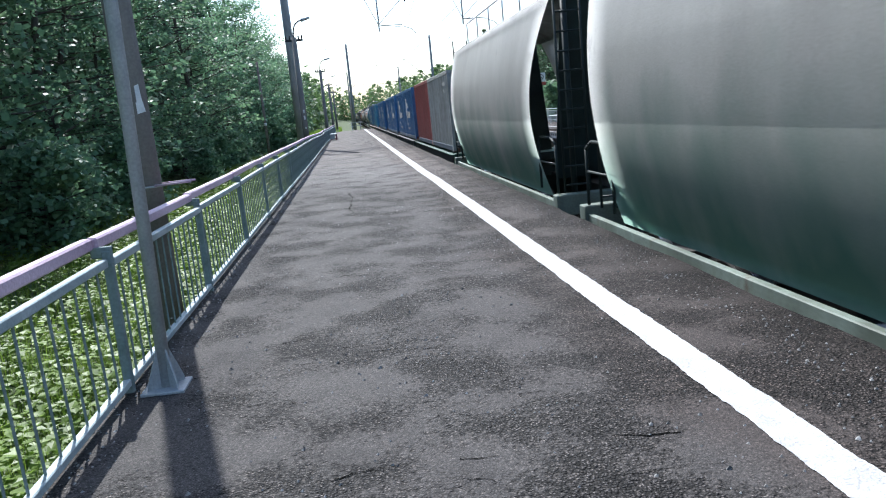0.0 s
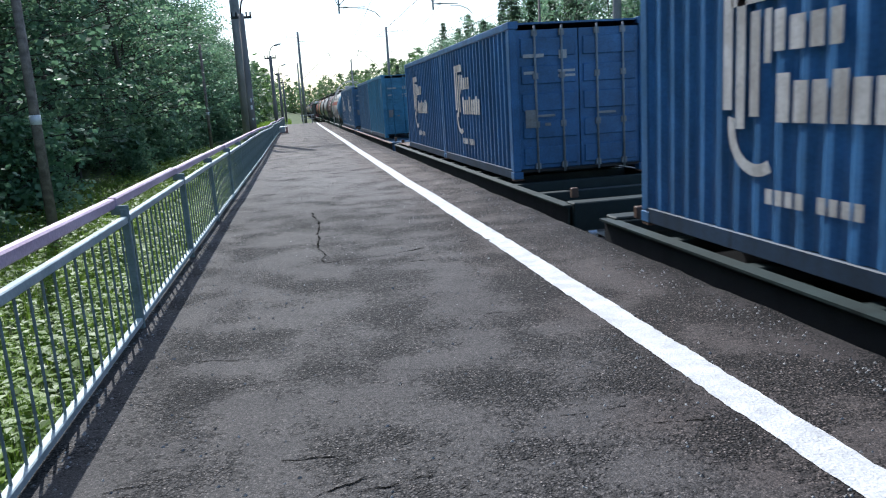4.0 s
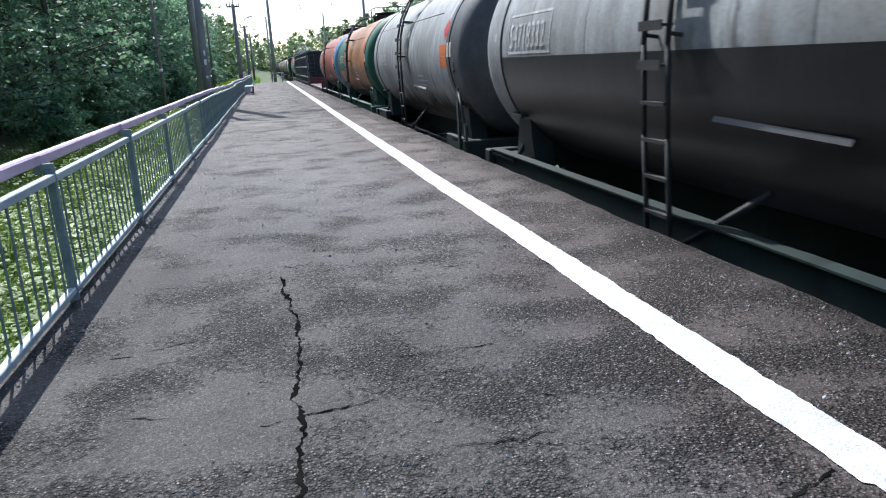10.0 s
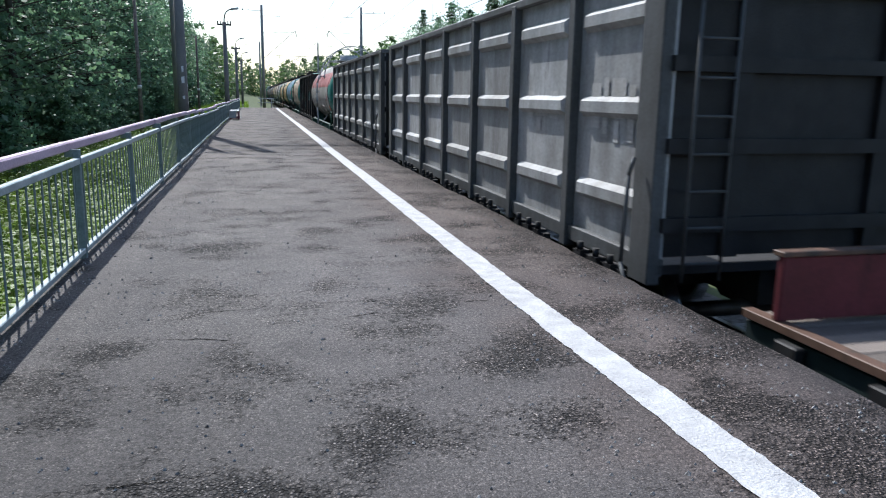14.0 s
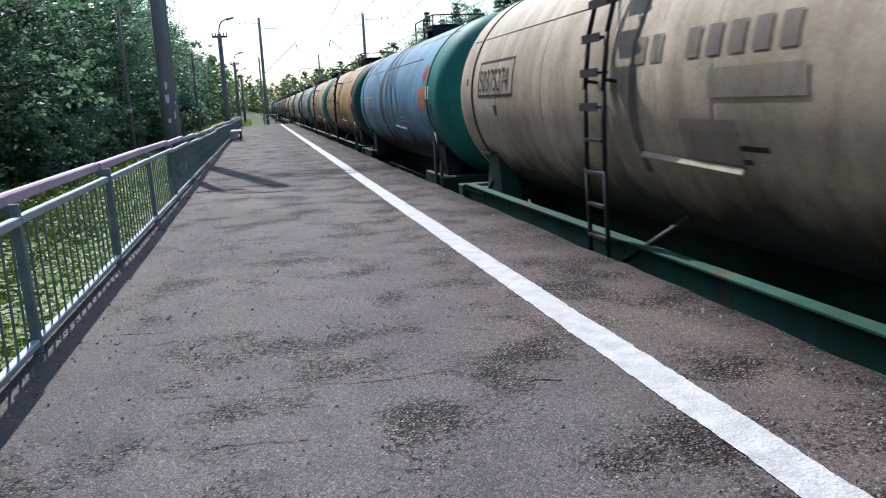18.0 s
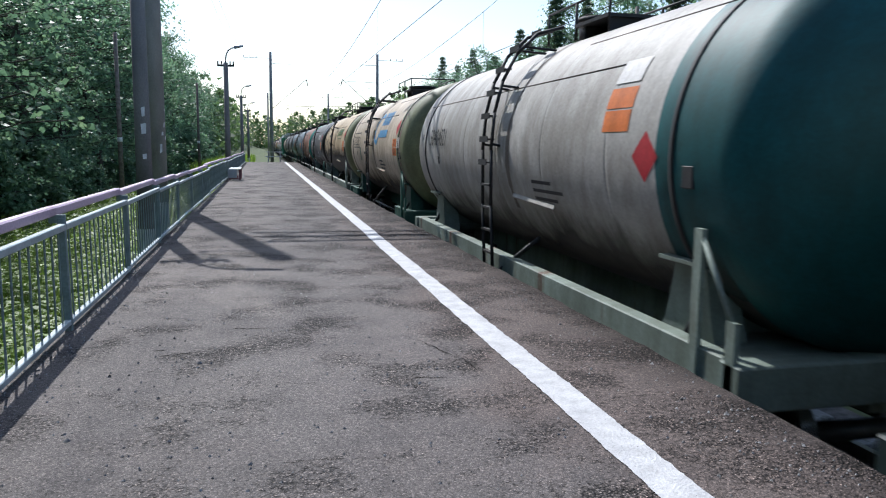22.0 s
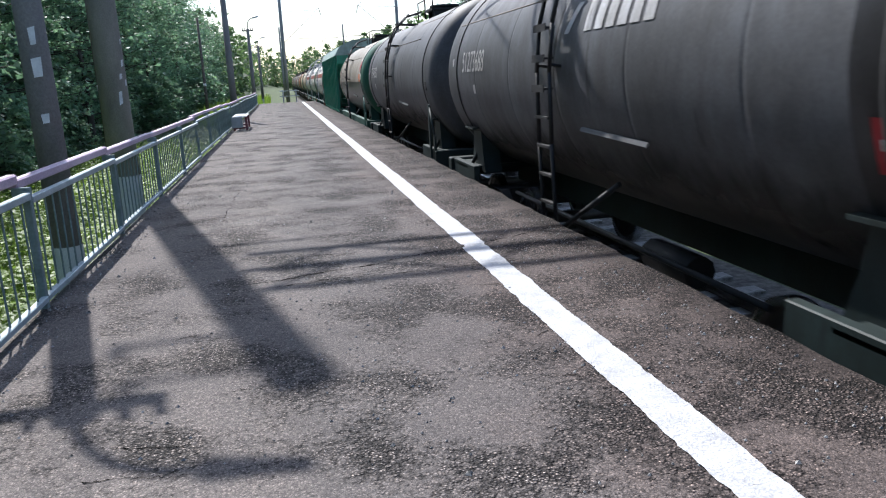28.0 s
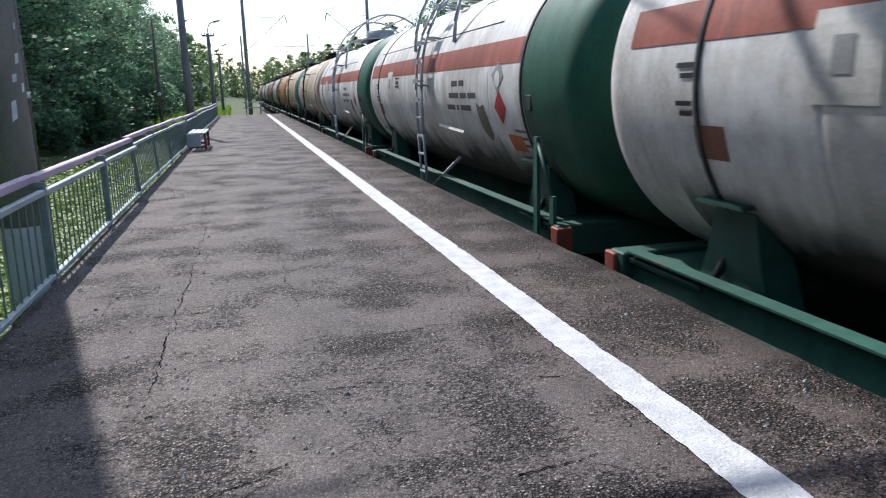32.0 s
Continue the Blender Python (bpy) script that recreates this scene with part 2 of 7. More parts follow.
    high = math_("MULTIPLY", math_("SUBTRACT", 0.5, stone.outputs["Distance"]), math_("MULTIPLY", open_, 0.8))
    fine = math_("MULTIPLY", math_("SUBTRACT", 0.5, small.outputs["Distance"]), 0.16)
    bp = n.new("ShaderNodeBump")
    bp.inputs["Strength"].default_value, bp.inputs["Distance"].default_value = 1.0, 0.018
    ln(math_("ADD", high, fine), bp.inputs["Height"])
    wide = tex("ShaderNodeTexNoise", 2.2, 5)
    b2 = n.new("ShaderNodeBump")
    b2.inputs["Strength"].default_value, b2.inputs["Distance"].default_value = 0.05, 0.02
    ln(wide.outputs[0], b2.inputs["Height"])
    ln(bp.outputs[0], b2.inputs["Normal"])
    ln(b2.outputs[0], b.inputs["Normal"])
    return m


ASPHALT = asphalt_mat()
WHITE_PAINT = pm("white_paint", (0.42, 0.42, 0.43), (0.58, 0.58, 0.585), 7, 0.8, bump=0.9, fine=70, stain=(0.13, 0.125, 0.12), stain_at=0.64, stain_scale=30)
TAR = pm("tar", (0.004, 0.004, 0.004), (0.012, 0.012, 0.011), 8, 0.95, bump=0.2)
TAR.node_tree.nodes["Principled BSDF"].inputs["Specular IOR Level"].default_value = 0.0
CONCRETE = pm("concrete", (0.2, 0.195, 0.19), (0.33, 0.32, 0.31), 2.5, 0.85, bump=0.4, fine=45, stain=(0.12, 0.11, 0.1), stain_at=0.6, stretch=(1, 1, 0.35))
OLD_CONCRETE = pm("dark_concrete", (0.13, 0.12, 0.115), (0.24, 0.225, 0.215), 2.0, 0.9, bump=0.5, fine=40, stain=(0.05, 0.045, 0.045), stain_at=0.6, stretch=(1, 1, 0.3))
FENCE_GREEN = pm("fence_green_paint", (0.14, 0.185, 0.185), (0.23, 0.285, 0.285), 5, 0.8, bump=0.25, stain=(0.16, 0.13, 0.11), stain_at=0.68, stain_scale=4)
FENCE_LIGHT = pm("fence_light_paint", (0.28, 0.35, 0.36), (0.42, 0.48, 0.49), 4, 0.45, bump=0.25, stain=(0.25, 0.2, 0.18), stain_at=0.68, stain_scale=5)
LILAC = pm("lilac_paint", (0.37, 0.25, 0.34), (0.56, 0.42, 0.52), 3, 0.5, bump=0.3, stain=(0.25, 0.15, 0.19), stain_at=0.62, stain_scale=4, stretch=(1, 0.3, 1))
GREY_STEEL = pm("grey_paint", (0.3, 0.32, 0.34), (0.42, 0.44, 0.46), 3, 0.45, bump=0.25, stain=(0.14, 0.13, 0.12), stain_at=0.66)
SOIL = pm("soil", (0.04, 0.06, 0.02), (0.09, 0.12, 0.04), 0.8, 0.95, bump=0.6, fine=14)
BALLAST = pm("ballast", (0.05, 0.046, 0.042), (0.15, 0.14, 0.13), 9, 0.95, bump=1.0, fine=22)
RAIL = pm("rail_steel", (0.12, 0.1, 0.09), (0.25, 0.23, 0.22), 3, 0.4, metal=0.8)
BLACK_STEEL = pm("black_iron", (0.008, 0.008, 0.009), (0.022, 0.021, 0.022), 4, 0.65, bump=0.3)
BOGIE = pm("bogie_iron", (0.012, 0.011, 0.011), (0.035, 0.03, 0.028), 5, 0.75, bump=0.4)
WHEEL = pm("wheel_steel", (0.05, 0.045, 0.04), (0.1, 0.09, 0.085), 5, 0.45, metal=0.6)
TREAD = pm("bright_tread", (0.5, 0.5, 0.5), (0.65, 0.65, 0.65), 5, 0.25, metal=0.9)
BARK = pm("bark", (0.035, 0.03, 0.025), (0.085, 0.075, 0.06), 6, 0.95, bump=0.9, fine=25, stretch=(1, 1, 0.25))
WOOD_OLD = pm("grey_wood", (0.1, 0.082, 0.07), (0.21, 0.175, 0.15), 2, 0.85, bump=0.6, fine=40, stretch=(0.6, 8, 4), vary=0.35)
PAPER = pm("paper", (0.62, 0.62, 0.63), (0.78, 0.78, 0.78), 8, 0.8)


# ---- building helpers ----
def part(name, bm, material, parent=None, label="", smooth=False):
    me = bpy.data.meshes.new(name)
    bm.to_mesh(me)
    bm.free()
    for m in material if isinstance(material, (list, tuple)) else (material,):
        me.materials.append(m)
    if smooth:
        me.polygons.foreach_set("use_smooth", [True] * len(me.polygons))
    ob = new(name, me)
    if parent:
        ob.parent = parent
    if label:
        tagged(ob, label)
    return ob


def share(name, ob, parent, m):
    """Another piece on the mesh of ob."""
    o = new(name, ob.data)
    o.parent = parent
    o.matrix_basis = m
    return o


def box(bm, x0, x1, y0, y1, z0, z1, mi=0):
    v = [bm.verts.new((x, y, z)) for x in (x0, x1) for y in (y0, y1) for z in (z0, z1)]
    for q in ((0, 1, 3, 2), (4, 6, 7, 5), (0, 4, 5, 1), (2, 3, 7, 6), (0, 2, 6, 4), (1, 5, 7, 3)):
        bm.faces.new([v[i] for i in q]).material_index = mi
    return bm


def bbox(x0, x1, y0, y1, z0, z1, r=0.008):
    """A box with broken edges."""
    bm = box(bmesh.new(), x0, x1, y0, y1, z0, z1)
    bmesh.ops.bevel(bm, geom=list(bm.edges), offset=r, segments=1, affect="EDGES")
    bmesh.ops.recalc_face_normals(bm, faces=list(bm.faces))
    return bm


def tube(bm, p, q, r0, r1=None, seg=10, mi=0, caps=True):
    p, q = Vector(p), Vector(q)
    r1 = r0 if r1 is None else r1
    turn = (q - p).to_track_quat("Z", "Y").to_matrix()
    rings = []
    for c, r in ((p, r0), (q, r1)):
        rings.append([bm.verts.new(c + turn @ Vector((r * math.cos(a), r * math.sin(a), 0))) for a in (2 * math.pi * k / seg for k in range(seg))])
    for k in range(seg):
        f = bm.faces.new((rings[0][k], rings[0][(k + 1) % seg], rings[1][(k + 1) % seg], rings[1][k]))
        f.material_index, f.smooth = mi, True
    if caps:
        bm.faces.new(rings[0][::-1]).material_index = mi
        bm.faces.new(rings[1]).material_index = mi
    return bm


def bent(bm, pts, r, seg=6, mi=0):
    for a, b in zip(pts, pts[1:]):
        tube(bm, a, b, r, r, seg, mi)
    return bm


def lathe_y(bm, prof, seg=48, cz=0.0, mi=0, a0=0.0, a1=2 * math.pi):
    """Turns (y, r) pairs about an axis along y at height cz."""
    full = abs(a1 - a0 - 2 * math.pi) < 1e-6
    n = seg if full else seg + 1
    rings = []
    for y, r in prof:
        if r < 1e-6:
            rings.append([bm.verts.new((0, y, cz))])
        else:
            rings.append([bm.verts.new((r * math.cos(a0 + (a1 - a0) * k / seg), y, cz + r * math.sin(a0 + (a1 - a0) * k / seg))) for k in range(n)])
    for a, b in zip(rings, rings[1:]):
        for k in range(seg):
            k2 = (k + 1) % n
            vs = [a[0]] if len(a) == 1 else [a[k], a[k2]]
            vs += [b[0]] if len(b) == 1 else [b[k2], b[k]]
            f = bm.faces.new(vs)
            f.smooth, f.material_index = True, mi
    return bm


def prism(bm, outline, x0, x1, mi=0):
    """A plate of (y, z) outline between two x."""
    a = [bm.verts.new((x0, y, z)) for y, z in outline]
    b = [bm.verts.new((x1, y, z)) for y, z in outline]
    n = len(outline)
    bm.faces.new(a).material_index = mi
    bm.faces.new(b[::-1]).material_index = mi
    for k in range(n):
        bm.faces.new((a[k], b[k], b[(k + 1) % n], a[(k + 1) % n])).material_index = mi
    bmesh.ops.recalc_face_normals(bm, faces=list(bm.faces))
    return bm


def empty(name, m, label="", category="", group="", kind=""):
    e = new(name)
    e.empty_display_size = 0.2
    e.matrix_basis = m
    return tagged(e, label, category, group, kind)


def letters(text, height, narrow=1.0):
    """The outline of a text in the built-in font as (vertices, faces), lower left at the origin, scaled to a height."""
    cu = bpy.data.curves.new("t", "FONT")
    cu.body = text
    ob = bpy.data.objects.new("t", cu)
    me = bpy.data.meshes.new_from_object(ob)
    vs = [v.co.copy() for v in me.vertices]
    fs = [list(p.vertices) for p in me.polygons]
    bpy.data.objects.remove(ob)
    bpy.data.curves.remove(cu)
    bpy.data.meshes.remove(me)
    lo, hi = min(v.y for v in vs), max(v.y for v in vs)
    left = min(v.x for v in vs)
    k = height / (hi - lo)
    return [((v.x - left) * k * narrow, (v.y - lo) * k) for v in vs], fs


def bars(spec):
    """Plain bars as (vertices, faces) from (u, v, width, height)."""
    vs, fs = [], []
    for u, v, w, h in spec:
        i = len(vs)
        vs += [(u, v), (u + w, v), (u + w, v + h), (u, v + h)]
        fs.append([i, i + 1, i + 2, i + 3])
    return vs, fs


def each(shape):
    """The shape's pieces one by one."""
    vs, fs = shape
    for f in fs:
        yield [vs[i] for i in f], [list(range(len(f)))]


def blob(pts):
    return list(pts), [list(range(len(pts)))]


def ringshape(cu, cv, r0, r1, a0=0, a1=360, seg=20):
    vs, fs = [], []
    for k in range(seg + 1):
        a = radians(a0 + (a1 - a0) * k / seg)
        vs += [(cu + r0 * math.cos(a), cv + r0 * math.sin(a)), (cu + r1 * math.cos(a), cv + r1 * math.sin(a))]
    fs = [[2 * k, 2 * k + 1, 2 * k + 3, 2 * k + 2] for k in range(seg)]
    return vs, fs


def on_tank(shape, y, ang, r=1.503, cz=2.62):
    """A flat shape laid on a tank's near side: it reads towards -y; ang is the height of its lower edge in degrees above the axis."""
    bm = bmesh.new()
    vs, fs = shape
    made = [bm.verts.new((u, v, 0)) for u, v in vs]
    for f in fs:
        try:
            bm.faces.new([made[i] for i in f])
        except ValueError:
            pass
    lo, hi = min(v for _, v in vs), max(v for _, v in vs)
    cut = lo + 0.06
    while cut < hi:
        bmesh.ops.bisect_plane(bm, geom=list(bm.verts) + list(bm.edges) + list(bm.faces), plane_co=(0, cut, 0), plane_no=(0, 1, 0))
        cut += 0.06
    for p in bm.verts:
        a = radians(ang) + p.co.y / r
        p.co = (-r * math.cos(a), y - p.co.x, cz + r * math.sin(a))
    return bm


def on_side(shape, x, y, z):
    """A flat shape on an upright side facing -x."""
    bm = bmesh.new()
    vs, fs = shape
    made = [bm.verts.new((x, y - u, z + v)) for u, v in vs]
    for f in fs:
        try:
            bm.faces.new([made[i] for i in f])
        except ValueError:
            pass
    return bm


def on_end(shape, x, y, z):
    """A flat shape on an end facing -y; it reads towards +x."""
    bm = bmesh.new()
    vs, fs = shape
    made = [bm.verts.new((x + u, y, z + v)) for u, v in vs]
    for f in fs:
        try:
            bm.faces.new([made[i] for i in f])
        except ValueError:
            pass
    return bm


# ---- ground, tracks, platforms ----
def ground():
    """One sheet to the horizon, with a bank to the forest and far rises."""
    xs = sorted({-1500, -700, -350, -180, -110, -70, -45, *range(-32, 34, 2), 45, 70, 110, 180, 350, 700, 1500})
    ys = sorted({-400, -150, -80, -50, *range(-30, 200, 5), 230, 270, 330, 420, 600, 900, 1600})
    bm = bmesh.new()

    def z(x, y):
        h = GROUND_Z - 0.25
        if x < -2:
            h = GROUND_Z - 0.1 + 0.35 * min(1, max(0, (-x - 7) / 10)) + 0.12 * noise.noise((x * 0.5, y * 0.5, 0))
        if x > 16:
            h = GROUND_Z + 0.4 * min(1, (x - 16) / 8)
        far = max(0, y - 150)
        h += min(1, far / 320) * 13 * max(0.0, min(1, abs(x - 8) / 40)) + (max(0, -y - 40) > 0) * 0
        return h

    grid = [[bm.verts.new((x, y, z(x, y))) for x in xs] for y in ys]
    for a, b in zip(grid, grid[1:]):
        for k in range(len(xs) - 1):
            bm.faces.new((a[k], a[k + 1], b[k + 1], b[k])).smooth = True
    return tagged(part("ground", bm, SOIL), "dark soil and low growth beside the railway", "ground", kind="structure")


def track(x, name):
    bed = bmesh.new()
    prism_pts = [(-2.3, -0.5), (-1.75, -0.18), (1.75, -0.18), (2.3, -0.5)]
    a = [bed.verts.new((x + u, -60, RAIL_Z + v)) for u, v in prism_pts]
    b = [bed.verts.new((x + u, 420, RAIL_Z + v)) for u, v in prism_pts]
    for k in range(3):
        bed.faces.new((a[k], a[k + 1], b[k + 1], b[k]))
    ob = tagged(part(name, bed, BALLAST), "dark oily crushed-stone ballast bed under the rails", "track bed", kind="structure")
    sl = part("sleeper", bbox(-1.35, 1.35, -0.13, 0.13, -0.2, -0.14), CONCRETE, ob)
    sl.location = (x, -5, RAIL_Z)
    for k in range(1, 150):
        share("sleeper", sl, ob, pose(x, -5 + 0.7 * k, RAIL_Z))
    for s in (-0.76, 0.76):
        bm = bmesh.new()
        box(bm, x + s - 0.037, x + s + 0.037, -60, 420, RAIL_Z - 0.04, RAIL_Z)
        box(bm, x + s - 0.01, x + s + 0.01, -60, 420, RAIL_Z - 0.13, RAIL_Z - 0.04)
        box(bm, x + s - 0.07, x + s + 0.07, -60, 420, RAIL_Z - 0.15, RAIL_Z - 0.13)
        part("rail", bm, RAIL, ob)
    return ob


def edge_wob(y, s, amp):
    return amp * (noise.noise((y * 1.3, s, 0.3)) + 0.5 * noise.noise((y * 5.1, s, 7.7)) + 0.35 * noise.noise((y * 17.0, s, 3.1)))


def platform():
    bm = bmesh.new()
    n = 700
    ys = [-14 + (PLAT_END + 14) * k / n for k in range(n + 1)]
    xl, cols = -1.5, 8
    rows = []
    for y in ys:
        xr = EDGE_X + edge_wob(y, 2.0, 0.035)
        ring = [bm.verts.new((xl + (xr - xl) * k / cols, y, 0.002 * noise.noise((xl + (xr - xl) * k / cols, y * 0.7, 1)) if 0 < k < cols else 0.0)) for k in range(cols + 1)]
        ring.append(bm.verts.new((xr - 0.03, y, -0.16 + edge_wob(y, 9.0, 0.02))))
        rows.append(ring)
    for a, b in zip(rows, rows[1:]):
        for k in range(len(a) - 1):
            bm.faces.new((a[k], a[k + 1], b[k + 1], b[k])).smooth = k < cols
    ob = tagged(part("platform", bm, ASPHALT), "worn cracked grey asphalt surface of a railway platform", "platform", kind="structure")
    sl = bmesh.new()
    box(sl, -1.48, EDGE_X - 0.12, -14, PLAT_END - 0.05, -0.35, -0.165)
    part("slab", sl, OLD_CONCRETE, ob)
    kb = bmesh.new()
    box(kb, -1.52, -1.502, -14, PLAT_END, -0.3, -0.01)
    part("kerb", kb, OLD_CONCRETE, ob)
    for k in range(18):
        q = bmesh.new()
        box(q, -1.4, EDGE_X - 0.5, -11 + 6 * k, -10.6 + 6 * k, GROUND_Z - 0.6, -0.35)
        part("pier", q, OLD_CONCRETE, ob)
    # painted line
    st = bmesh.new()
    prev = None
    k = 0
    y = -14.0
    while y < PLAT_END - 0.6:
        c = 1.826 + 0.03 * min(1, max(0, (18 - y) / 2)) + edge_wob(y * 0.25, 4.0, 0.012) + (0.012 if y > 35.26 else 0.0)
        w = 0.11 + edge_wob(y * 2.2, 1.0, 0.01) + edge_wob(y * 11, 3.0, 0.007)
        w2 = 0.11 + edge_wob(y * 2.2, 6.0, 0.01) + edge_wob(y * 11, 8.0, 0.007)
        if any(abs(y - g) < 0.05 for g in (11.75, 35.26)):
            w, w2 = w * 0.75, w2 * 0.9
        cur = (st.verts.new((c - w, y, 0.0055)), st.verts.new((c + w2, y, 0.0055)))
        if prev:
            st.faces.new((prev[0], prev[1], cur[1], cur[0]))
        prev = cur
        y += 0.02
    part("painted_line", st, WHITE_PAINT, ob, "worn white painted safety line")
    # cracks and open seams
    def crack(points, w, seed):
        bmc = bmesh.new()
        pr = None
        for (x0, y0), (x1, y1) in zip(points, points[1:]):
            d = math.hypot(x1 - x0, y1 - y0)
            m = max(3, int(d / 0.018))
            for j in range(m + 1):
                f = j / m
                x, yy = x0 + (x1 - x0) * f, y0 + (y1 - y0) * f
                nx, ny = -(y1 - y0) / d, (x1 - x0) / d
                o = 0.05 * noise.noise((x * 3 + seed, yy * 3, 0)) + 0.022 * noise.noise((x * 13 + seed, yy * 13, 5)) + 0.012 * noise.noise((x * 45, yy * 45 + seed, 9))
                ww = w * max(0.08, 0.42 + 0.9 * noise.noise((x * 5, yy * 5 + seed, 2)) + 0.8 * noise.noise((x * 38, yy * 38, seed)))
                cur = (bmc.verts.new((x + nx * (o - ww), yy + ny * (o - ww), 0.0035)), bmc.verts.new((x + nx * (o + ww), yy + ny * (o + ww), 0.0035)))
                if pr:
                    bmc.faces.new((pr[0], pr[1], cur[1], cur[0]))
                pr = cur
        part("crack", bmc, TAR, ob)

    crack([(-0.02, 11.4), (-0.06, 12.4), (-0.04, 13.4), (-0.02, 14.3), (-0.1, 15.2)], 0.017, 1)
    crack([(-0.02, 11.4), (0.6, 11.5), (1.2, 11.75), (1.72, 11.9)], 0.012, 2)
    crack([(-1.4, 11.35), (-0.7, 11.25), (-0.02, 11.4)], 0.004, 3)
    crack([(1.1, 28.4), (1.35, 27.9), (1.45, 27.4)], 0.004, 4)
    for yy, x0, x1, w, sd in ((22.4, -0.6, 1.7, 0.003, 5), (34.5, -0.3, 1.7, 0.006, 7), (42.6, -1.3, 1.75, 0.009, 8), (43.4, -1.4, 2.8, 0.008, 9),
                              (31.9, -0.6, 0.2, 0.004, 10), (52.5, -1.3, 2.8, 0.01, 11), (60.2, -1.3, 2.8, 0.01, 12), (68, -1.3, 2.8, 0.01, 13), (19.2, -0.4, 1.6, 0.003, 14), (8.1, -1.3, 0.6, 0.003, 15)):
        crack([(x0, yy), ((x0 + x1) / 2, yy + 0.12 * math.sin(sd)), (x1, yy + 0.1 * math.cos(sd))], w, sd)
    crack([(-0.5, 37.4), (-0.45, 39.7), (-0.42, 42.4)], 0.006, 16)
    crack([(0.35, 38.7), (0.3, 41.7)], 0.004, 17)
    crack([(-0.35, 34.6), (0.6, 34.85), (1.72, 35.22), (2.8, 35.75)], 0.012, 6)
    crack([(-0.75, 36.05), (-0.2, 36.2), (0.15, 36.45)], 0.007, 18)
    # many short tears across the walking line
    rnd = random.Random(5)
    for k in range(170):
        x0, y0, ln0 = rnd.uniform(-1.2, 1.6), rnd.uniform(2, 46), rnd.uniform(0.08, 0.5)
        crack([(x0, y0), (min(1.7, x0 + ln0), y0 + rnd.uniform(-0.1, 0.1))], rnd.uniform(0.0025, 0.007), k + 20)
    # loose chips of stone
    ch = bmesh.new()
    for _ in range(16000):
        x, yy = rnd.uniform(-1.4, 2.8), rnd.uniform(-2, 46)
        if rnd.random() < 0.45 and x < 1.6:
            x = rnd.choice((-1.42, -1.38, 2.6)) + rnd.gauss(0, 0.1)
        elif noise.noise((x * 0.9, yy * 0.9, 4.0)) < 0.05 and rnd.random() < 0.6:
            continue
        if abs(x - 1.85) < 0.11 or x > 2.8:
            continue
        r = rnd.uniform(0.004, 0.012) * (1.6 if rnd.random() < 0.08 else 1)
        z0 = 0.001
        vs = [ch.verts.new((x + r * rnd.uniform(0.6, 1.2) * math.cos(a), yy + r * rnd.uniform(0.6, 1.2) * math.sin(a), z0)) for a in (0.3, 1.9, 3.4, 5.0)]
        top = ch.verts.new((x + r * 0.2, yy, z0 + r * 0.9))
        for k in range(4):
            ch.faces.new((vs[k], vs[(k + 1) % 4], top))
    tagged(part("stone_chips", ch, CHIP, ob), kind="stuff")
    return ob


CHIP = pm("stone_chip", (0.05, 0.048, 0.046), (0.42, 0.41, 0.4), 30, 0.9, bump=0.2)


def fence_panel():
    """One bay: post, three rails and upright bars; its origin is the foot of the post."""
    e = empty("fence_panel", pose(0, 0, 0), "grey-green painted steel fence bay with a peeling lilac handrail", "fence", "fence bays along the platform")
    L = 2.77
    part("post", bbox(-0.027, 0.027, -0.027, 0.027, -0.02, 0.9, 0.006), FENCE_GREEN, e)
    part("handrail_bracket", bbox(-0.09, 0.03, -0.02, 0.02, 0.86, 0.925, 0.004), FENCE_GREEN, e)
    part("handrail", bbox(-0.115, -0.045, -0.005, L - 0.008, 0.91, 0.985, 0.012), LILAC, e, "chipped lilac handrail")
    part("upper_rail", bbox(-0.022, 0.028, 0.034, L - 0.034, 0.8, 0.852, 0.006), FENCE_LIGHT, e)
    part("lower_rail", bbox(-0.022, 0.028, 0.034, L - 0.034, 0.045, 0.09, 0.006), FENCE_LIGHT, e)
    first = None
    for k in range(14):
        y = 0.18 + k * (L - 0.36) / 13
        if first is None:
            bm = bmesh.new()
            tube(bm, (0, 0, 0.088), (0, 0, 0.802), 0.0075, seg=6, caps=False)
            first = part("baluster", bm, FENCE_GREEN, e)
            first.location = (0, y, 0)
        else:
            share("baluster", first, e, pose(0, y, 0))
    return e


def fence_line():
    proto = fence_panel()
    rnd = random.Random(3)
    for k in range(-4, 29):
        y = 6.9 + 2.77 * k
        lift = 0.0 if y < 44 else 0.03 * math.sin((y - 44) * 0.35) + 0.02
        back = min(1, max(0, (y - 29) / 9))
        m = pose(FENCE_X - 0.06 * back, y, lift * 0.6, rnd.uniform(-0.25, 0.25), rnd.uniform(-0.8, 0.8) - (2.5 if 44 < y < 56 else 0), 0) @ Matrix.Diagonal((1, 1, 1 - 0.1 * back, 1))
        if k == -4:
            proto.matrix_basis = m
        else:
            copy_thing(proto, m)


